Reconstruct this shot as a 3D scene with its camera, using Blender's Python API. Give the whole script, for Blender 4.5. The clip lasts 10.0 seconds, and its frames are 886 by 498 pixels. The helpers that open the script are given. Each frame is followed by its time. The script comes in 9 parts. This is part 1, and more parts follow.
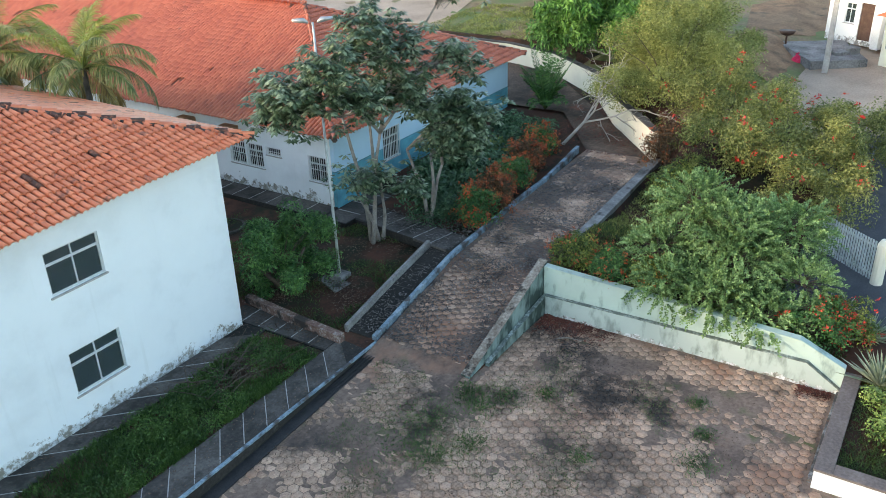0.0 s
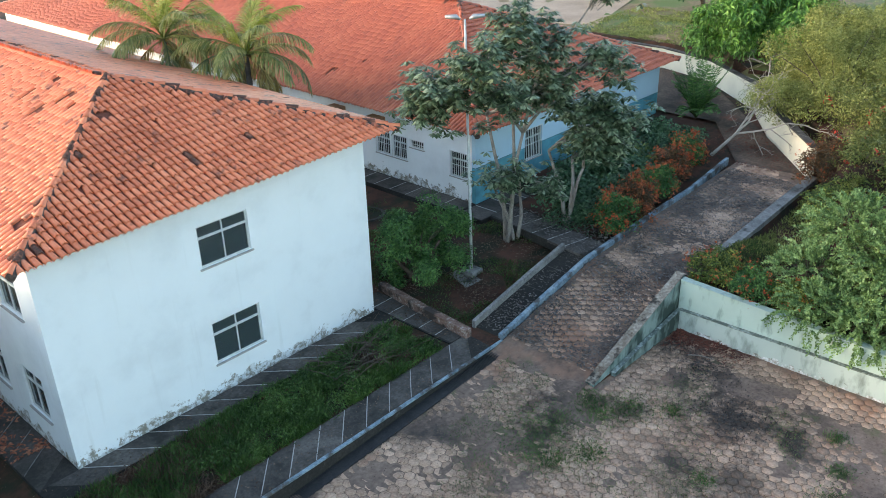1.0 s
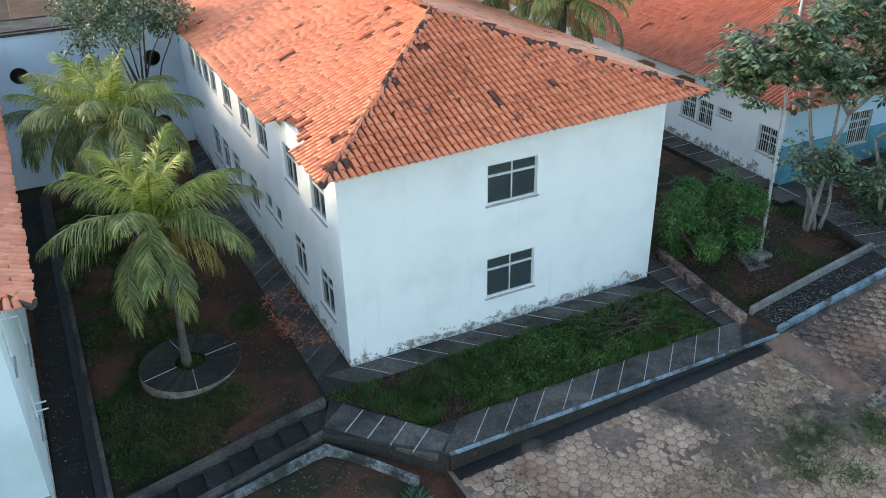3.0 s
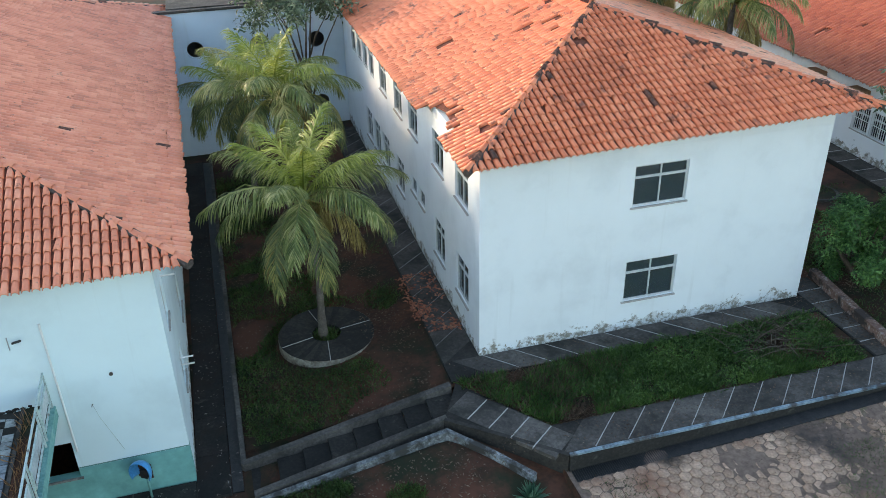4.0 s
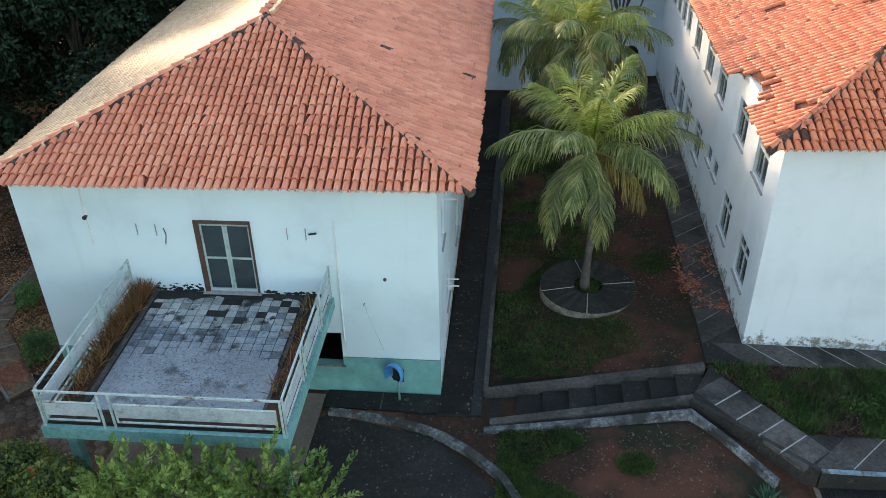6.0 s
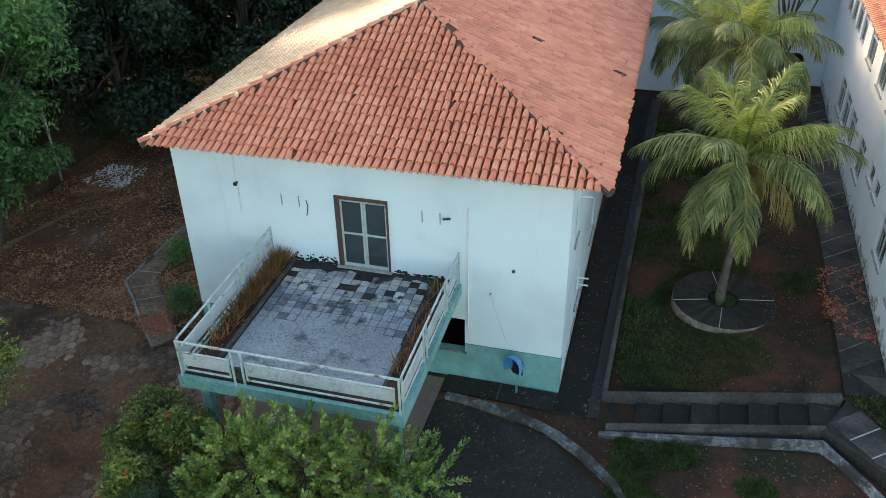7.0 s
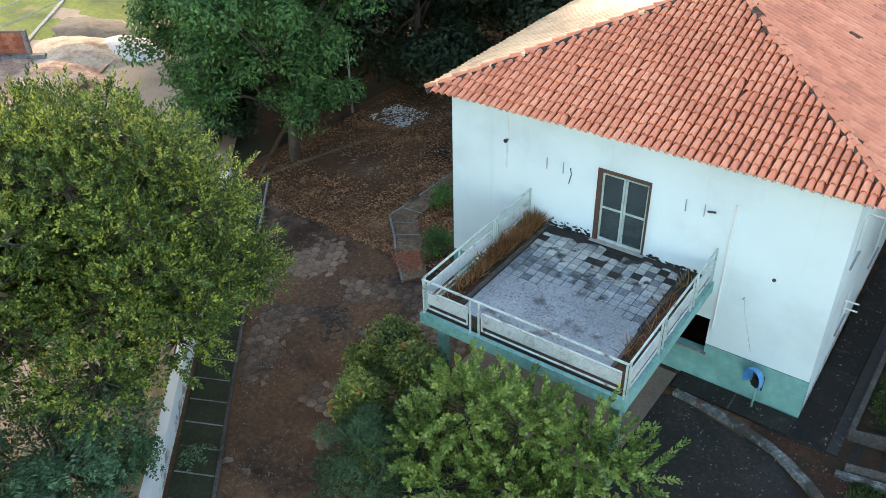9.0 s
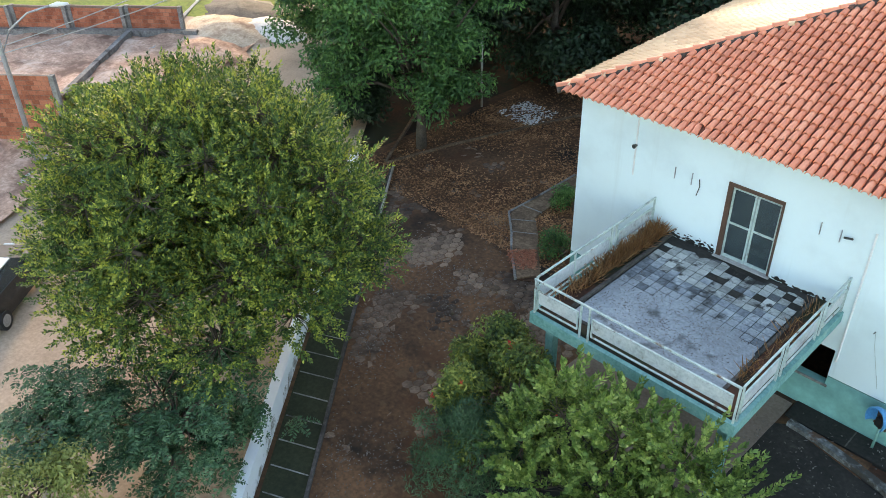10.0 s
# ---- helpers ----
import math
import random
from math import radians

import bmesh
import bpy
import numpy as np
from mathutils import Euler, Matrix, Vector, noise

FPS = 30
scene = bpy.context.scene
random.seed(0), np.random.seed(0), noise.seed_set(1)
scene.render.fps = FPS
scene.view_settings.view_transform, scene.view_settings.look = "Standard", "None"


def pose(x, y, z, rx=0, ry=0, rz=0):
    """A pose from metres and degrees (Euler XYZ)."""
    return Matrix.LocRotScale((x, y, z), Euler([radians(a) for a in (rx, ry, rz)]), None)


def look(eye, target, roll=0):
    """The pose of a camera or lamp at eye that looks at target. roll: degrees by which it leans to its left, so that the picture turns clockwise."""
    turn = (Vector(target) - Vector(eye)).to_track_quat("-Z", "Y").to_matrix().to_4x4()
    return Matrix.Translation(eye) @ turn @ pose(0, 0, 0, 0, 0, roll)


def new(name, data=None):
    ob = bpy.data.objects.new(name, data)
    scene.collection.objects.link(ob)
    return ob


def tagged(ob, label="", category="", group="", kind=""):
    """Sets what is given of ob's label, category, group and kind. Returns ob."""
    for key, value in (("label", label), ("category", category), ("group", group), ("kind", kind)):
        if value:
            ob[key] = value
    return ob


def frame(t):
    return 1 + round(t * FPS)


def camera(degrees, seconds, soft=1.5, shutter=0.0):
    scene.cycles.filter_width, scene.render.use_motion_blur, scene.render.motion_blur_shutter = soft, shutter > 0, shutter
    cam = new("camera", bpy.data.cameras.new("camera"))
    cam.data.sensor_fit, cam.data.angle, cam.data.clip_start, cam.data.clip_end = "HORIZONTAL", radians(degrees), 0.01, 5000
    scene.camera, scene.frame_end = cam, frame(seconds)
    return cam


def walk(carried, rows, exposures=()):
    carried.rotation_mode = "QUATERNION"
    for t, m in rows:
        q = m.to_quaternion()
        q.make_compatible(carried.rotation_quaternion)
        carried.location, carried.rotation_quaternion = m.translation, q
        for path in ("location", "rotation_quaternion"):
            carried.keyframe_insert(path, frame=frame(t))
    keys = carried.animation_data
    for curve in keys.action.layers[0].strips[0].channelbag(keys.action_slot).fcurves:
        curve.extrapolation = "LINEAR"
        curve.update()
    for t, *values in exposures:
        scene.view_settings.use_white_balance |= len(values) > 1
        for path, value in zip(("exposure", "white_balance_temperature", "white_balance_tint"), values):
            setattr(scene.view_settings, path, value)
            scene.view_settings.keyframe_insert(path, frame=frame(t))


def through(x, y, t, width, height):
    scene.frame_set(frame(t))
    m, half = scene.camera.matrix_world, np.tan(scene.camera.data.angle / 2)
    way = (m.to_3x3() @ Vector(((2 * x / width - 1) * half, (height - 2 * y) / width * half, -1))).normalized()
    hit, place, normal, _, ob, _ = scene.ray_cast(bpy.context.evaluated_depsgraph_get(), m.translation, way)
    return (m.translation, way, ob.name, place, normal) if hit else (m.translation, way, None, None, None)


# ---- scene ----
cam = camera(55.55, 10.0, soft=0.55)

# The eye hovers in one place and turns to its left: seconds, yaw, pitch, roll.
EYE = Vector((-6.166, -18.797, 15.530))
TURNS = [
    (0, -57.40, -26.24, -1.64),
    (0.5, -52.33, -26.20, -1.56),
    (1, -47.30, -26.07, -1.48),
    (1.5, -42.29, -25.93, -1.44),
    (2, -36.79, -27.56, -1.36),
    (2.5, -31.35, -28.51, -1.27),
    (2.7, -29.23, -28.70, -1.26),
    (3.8, -17.50, -28.97, -1.25),
    (4, -15.32, -29.13, -1.27),
    (4.5, -9.92, -29.41, -1.12),
    (5, -4.52, -30.40, -1.04),
    (5.5, 0.89, -31.46, -0.98),
    (5.7, 2.98, -31.85, -0.98),
    (6.8, 14.63, -32.56, -1.00),
    (7, 16.72, -32.63, -1.02),
    (7.5, 21.90, -33.19, -1.05),
    (8, 27.04, -33.88, -1.12),
    (8.5, 32.16, -34.37, -1.27),
    (9, 37.15, -34.40, -1.33),
    (9.5, 42.08, -34.49, -1.30),
    (10, 46.70, -34.49, -1.34),
]


def aim(yaw, pitch):
    a, b = radians(yaw), radians(pitch)
    return EYE + 10 * Vector((-math.sin(a) * math.cos(b), math.cos(a) * math.cos(b), math.sin(b)))


walk(cam, [(t, look(EYE, aim(yaw, pitch), roll)) for t, yaw, pitch, roll in TURNS], [(0, 2.14, 7050, 10), (4, 2.02, 7300, 12), (5.5, 1.98, 7550, 13), (7, 2.0, 7800, 13), (7.5, 2.14, 7850, 13), (8, 2.32, 7900, 13), (8.5, 2.42, 7900, 14), (10, 2.44, 7950, 14)])

# ---- light ----
SUN_EL, SUN_AZ = 13.0, -52.0  # degrees; azimuth from +y, negative towards -x
sun_dir = Vector((math.sin(radians(SUN_AZ)) * math.cos(radians(SUN_EL)), math.cos(radians(SUN_AZ)) * math.cos(radians(SUN_EL)), math.sin(radians(SUN_EL))))
world = bpy.data.worlds.new("sky")
scene.world = world
world.use_nodes = True
wn = world.node_tree
sky = wn.nodes.new("ShaderNodeTexSky")
sky.sky_type, sky.sun_disc = "NISHITA", False
sky.sun_elevation, sky.sun_rotation = radians(SUN_EL), radians(SUN_AZ % 360)
sky.air_density, sky.dust_density, sky.ozone_density = 1.0, 0.8, 1.5
wn.links.new(sky.outputs[0], wn.nodes["Background"].inputs[0])
wn.nodes["Background"].inputs[1].default_value = 0.15
sun = new("sun", bpy.data.lights.new("sun", "SUN"))
sun.data.energy, sun.data.angle, sun.data.color = 0.68, radians(5.0), (1.0, 0.80, 0.58)
sun.matrix_world = look(sun_dir * 60, (0, 0, 0))


# ---- materials ----
def ramp(nt, fac, stops):
    r = nt.nodes.new("ShaderNodeValToRGB")
    els = r.color_ramp.elements
    while len(els) < len(stops):
        els.new(0.5)
    for e, (p, c) in zip(els, stops):
        e.position, e.color = p, (*c, 1)
    nt.links.new(fac, r.inputs[0])
    return r.outputs[0]


def noise_of(nt, vec, scale, detail=4.0, rough=0.6):
    n = nt.nodes.new("ShaderNodeTexNoise")
    n.inputs["Scale"].default_value, n.inputs["Detail"].default_value, n.inputs["Roughness"].default_value = scale, detail, rough
    nt.links.new(vec, n.inputs["Vector"])
    return n.outputs["Fac"]


def sum_of(nt, op, a, b=None, c=None):
    n = nt.nodes.new("ShaderNodeMath")
    n.operation = op
    for k, v in enumerate((a, b, c)):
        if v is None:
            continue
        if isinstance(v, (int, float)):
            n.inputs[k].default_value = v
        else:
            nt.links.new(v, n.inputs[k])
    return n.outputs[0]


def mixed(nt, fac, a, b, blend="MIX"):
    n = nt.nodes.new("ShaderNodeMix")
    n.data_type, n.blend_type = "RGBA", blend
    for key, v in ((0, fac), (6, a), (7, b)):
        if isinstance(v, (int, float)):
            n.inputs[key].default_value = v
        elif isinstance(v, tuple):
            n.inputs[key].default_value = (*v, 1)
        else:
            nt.links.new(v, n.inputs[key])
    return n.outputs[2]


def blank(name):
    m = bpy.data.materials.new(name)
    m.use_nodes = True
    nt = m.node_tree
    return m, nt, nt.nodes["Principled BSDF"]


def place_of(nt):
    return nt.nodes.new("ShaderNodeNewGeometry").outputs["Position"]


def any_random(nt):
    """One number for each piece, whether it is an object of its own or an island of a joined mesh."""
    a, b = nt.nodes.new("ShaderNodeObjectInfo").outputs["Random"], nt.nodes.new("ShaderNodeNewGeometry").outputs["Random Per Island"]
    return sum_of(nt, "FRACT", sum_of(nt, "ADD", a, b))


def bumped(nt, bsdf, height, strength, distance=0.02):
    b = nt.nodes.new("ShaderNodeBump")
    b.inputs["Strength"].default_value, b.inputs["Distance"].default_value = strength, distance
    nt.links.new(height, b.inputs["Height"])
    nt.links.new(b.outputs[0], bsdf.inputs["Normal"])


def surface(name, dark, mid, light, scale=1.2, fine=14.0, rough=0.85, bump=0.25, metal=0.0, piece=0.0, patches=(), stains=()):
    """A mottled surface: broad blotches, fine grain, optional tone by piece, and patches of (colour, scale, from, to)."""
    m, nt, bsdf = blank(name)
    pos = place_of(nt)
    broad, grain = noise_of(nt, pos, scale, 5.0), noise_of(nt, pos, fine, 3.0)
    v = sum_of(nt, "ADD", sum_of(nt, "MULTIPLY", broad, 0.55), sum_of(nt, "MULTIPLY", grain, 0.45))
    if piece:
        v = sum_of(nt, "ADD", v, sum_of(nt, "MULTIPLY", sum_of(nt, "SUBTRACT", any_random(nt), 0.5), piece))
    col = ramp(nt, v, [(0.32, dark), (0.5, mid), (0.68, light)])
    for k, (c, s, lo, hi) in enumerate(patches):
        shift = nt.nodes.new("ShaderNodeVectorMath")
        shift.operation = "ADD"
        shift.inputs[1].default_value = (17.3 * k + 5, 3.1 * k, 9.7)
        nt.links.new(pos, shift.inputs[0])
        mask = ramp(nt, noise_of(nt, shift.outputs[0], s, 6.0, 0.65), [(lo, (0, 0, 0)), (hi, (1, 1, 1))])
        col = mixed(nt, mask, col, c)
    for x, y, r in stains:
        d = nt.nodes.new("ShaderNodeVectorMath")
        d.operation = "DISTANCE"
        flat = nt.nodes.new("ShaderNodeVectorMath")
        flat.operation = "MULTIPLY"
        flat.inputs[1].default_value = (1, 1, 0)
        nt.links.new(pos, flat.inputs[0])
        nt.links.new(flat.outputs[0], d.inputs[0])
        d.inputs[1].default_value = (x, y, 0)
        edge = sum_of(nt, "ADD", sum_of(nt, "DIVIDE", d.outputs["Value"], r), sum_of(nt, "MULTIPLY", noise_of(nt, pos, 1.3, 8.0, 0.8), 3.4))
        mask = ramp(nt, sum_of(nt, "MULTIPLY", edge, 0.4), [(0.74, (0.7, 0.7, 0.7)), (1.0, (0, 0, 0))])
        col = mixed(nt, mask, col, (0.022, 0.018, 0.015))
    nt.links.new(col, bsdf.inputs["Base Color"])
    bsdf.inputs["Roughness"].default_value, bsdf.inputs["Metallic"].default_value = rough, metal
    if bump:
        bumped(nt, bsdf, v, bump)
    return m


def plaster(name, base, worn, z_low, z_high, band=None, mould=0.22):
    """Painted plaster with faint runs and blotches; rising damp has peeled the paint in an uneven strip between two heights.
    band: (height, colour) of a painted dado."""
    m, nt, bsdf = blank(name)
    pos = place_of(nt)
    sep = nt.nodes.new("ShaderNodeSeparateXYZ")
    nt.links.new(pos, sep.inputs[0])
    broad, grain = noise_of(nt, pos, 0.5, 5.0), noise_of(nt, pos, 30.0, 3.0)
    tone = ramp(nt, broad, [(0.25, tuple(0.86 * c for c in base)), (0.5, base), (0.8, tuple(min(1.0, 1.05 * c) for c in base))])
    squash = nt.nodes.new("ShaderNodeVectorMath")
    squash.operation = "MULTIPLY"
    squash.inputs[1].default_value = (2.6, 2.6, 0.16) if mould < 0.5 else (1.6, 1.6, 0.7)
    nt.links.new(pos, squash.inputs[0])
    runs = ramp(nt, noise_of(nt, squash.outputs[0], 1.3, 4.0), [(0.6 if mould < 0.5 else 0.53 if mould < 0.98 else 0.42, (0, 0, 0)), (0.85 if mould < 0.5 else 0.76 if mould < 0.98 else 0.62, (mould, mould, mould))])
    col = mixed(nt, runs, tone, (0.42, 0.42, 0.36) if mould < 0.5 else worn)
    if band:
        mark = sum_of(nt, "LESS_THAN", sep.outputs[2], band[0])
        fade = ramp(nt, noise_of(nt, pos, 1.7, 5.0), [(0.3, tuple(0.7 * c for c in band[1])), (0.55, band[1]), (0.78, tuple(min(1, 1.4 * c) for c in band[1]))])
        col = mixed(nt, mark, col, fade)
        line = sum_of(nt, "MULTIPLY", sum_of(nt, "GREATER_THAN", sep.outputs[2], band[0] + 0.002), sum_of(nt, "LESS_THAN", sep.outputs[2], band[0] + 0.035))
        col = mixed(nt, line, col, tuple(0.55 * c for c in band[1]))
    if z_high > z_low:
        up = nt.nodes.new("ShaderNodeMapRange")
        up.inputs[1].default_value, up.inputs[2].default_value, up.inputs[3].default_value, up.inputs[4].default_value = z_low, z_high, 0.24, -0.2
        nt.links.new(sep.outputs[2], up.inputs[0])
        wear = sum_of(nt, "ADD", noise_of(nt, pos, 1.5, 7.0, 0.72), up.outputs[0])
        mask = ramp(nt, wear, [(0.575, (0, 0, 0)), (0.60, (1, 1, 1))])
        flake = ramp(nt, noise_of(nt, pos, 4.0, 6.0, 0.75), [(0.36, worn), (0.47, (0.30, 0.28, 0.24)), (0.53, (0.62, 0.64, 0.63)), (0.66, (0.76, 0.78, 0.78))])
        col = mixed(nt, mask, col, flake)
    nt.links.new(col, bsdf.inputs["Base Color"])
    bsdf.inputs["Roughness"].default_value = 0.75
    bumped(nt, bsdf, sum_of(nt, "ADD", broad, sum_of(nt, "MULTIPLY", grain, 0.3)), 0.2)
    return m


def foliage(name, dark, mid, light, rough=0.5, through=0.22):
    m, nt, bsdf = blank(name)
    v = sum_of(nt, "ADD", sum_of(nt, "MULTIPLY", any_random(nt), 0.28), sum_of(nt, "MULTIPLY", noise_of(nt, place_of(nt), 1.3, 3.0, 0.7), 0.72))
    col = ramp(nt, v, [(0.3, dark), (0.5, mid), (0.72, light)])
    nt.links.new(col, bsdf.inputs["Base Color"])
    bsdf.inputs["Roughness"].default_value = rough
    lucent, mix = nt.nodes.new("ShaderNodeBsdfTranslucent"), nt.nodes.new("ShaderNodeMixShader")
    nt.links.new(col, lucent.inputs[0])
    mix.inputs[0].default_value = through
    nt.links.new(bsdf.outputs[0], mix.inputs[1])
    nt.links.new(lucent.outputs[0], mix.inputs[2])
    nt.links.new(mix.outputs[0], nt.nodes["Material Output"].inputs[0])
    return m


def glass(name, tint=(0.10, 0.14, 0.15)):
    m, nt, bsdf = blank(name)
    bsdf.inputs["Base Color"].default_value = (*tint, 1)
    bsdf.inputs["Roughness"].default_value, bsdf.inputs["Transmission Weight"].default_value, bsdf.inputs["IOR"].default_value = 0.06, 0.6, 1.5
    return m


def tile_clay(name, dark, mid, light, lichen_from=0.6):
    """Clay roof tiles: each piece its own tone, with dark red-brown lichen stains and sooty specks."""
    m, nt, bsdf = blank(name)
    pos = place_of(nt)
    v = sum_of(nt, "ADD", sum_of(nt, "MULTIPLY", any_random(nt), 0.24), sum_of(nt, "MULTIPLY", noise_of(nt, pos, 0.55, 6.0, 0.75), 0.76))
    col = ramp(nt, v, [(0.18, dark), (0.48, mid), (0.82, light)])
    lichen = ramp(nt, noise_of(nt, pos, 1.5, 5.0, 0.7), [(lichen_from, (0, 0, 0)), (lichen_from + 0.07, (0.75, 0.75, 0.75))])
    col = mixed(nt, lichen, col, (0.15, 0.055, 0.036))
    soot = ramp(nt, noise_of(nt, pos, 7.0, 4.0, 0.7), [(0.62, (0, 0, 0)), (0.72, (0.6, 0.6, 0.6))])
    col = mixed(nt, soot, col, (0.10, 0.06, 0.045))
    nt.links.new(col, bsdf.inputs["Base Color"])
    bsdf.inputs["Roughness"].default_value = 0.45
    bsdf.inputs["Coat Weight"].default_value, bsdf.inputs["Coat Roughness"].default_value, bsdf.inputs["Coat IOR"].default_value = 0.2, 0.3, 1.5
    bumped(nt, bsdf, noise_of(nt, pos, 25.0, 4.0), 0.25)
    return m


BURNT = [(13.0, -11.95, 1.3), (12.9, -11.8, 2.4), (14.6, -10.2, 1.3), (15.3, -8.8, 1.0), (10.45, -11.5, 1.1), (10.75, -12.95, 1.3), (11.5, -9.5, 1.1), (9.5, -7.9, 1.4)]  # old burnt and oily patches on the court: x, y, size

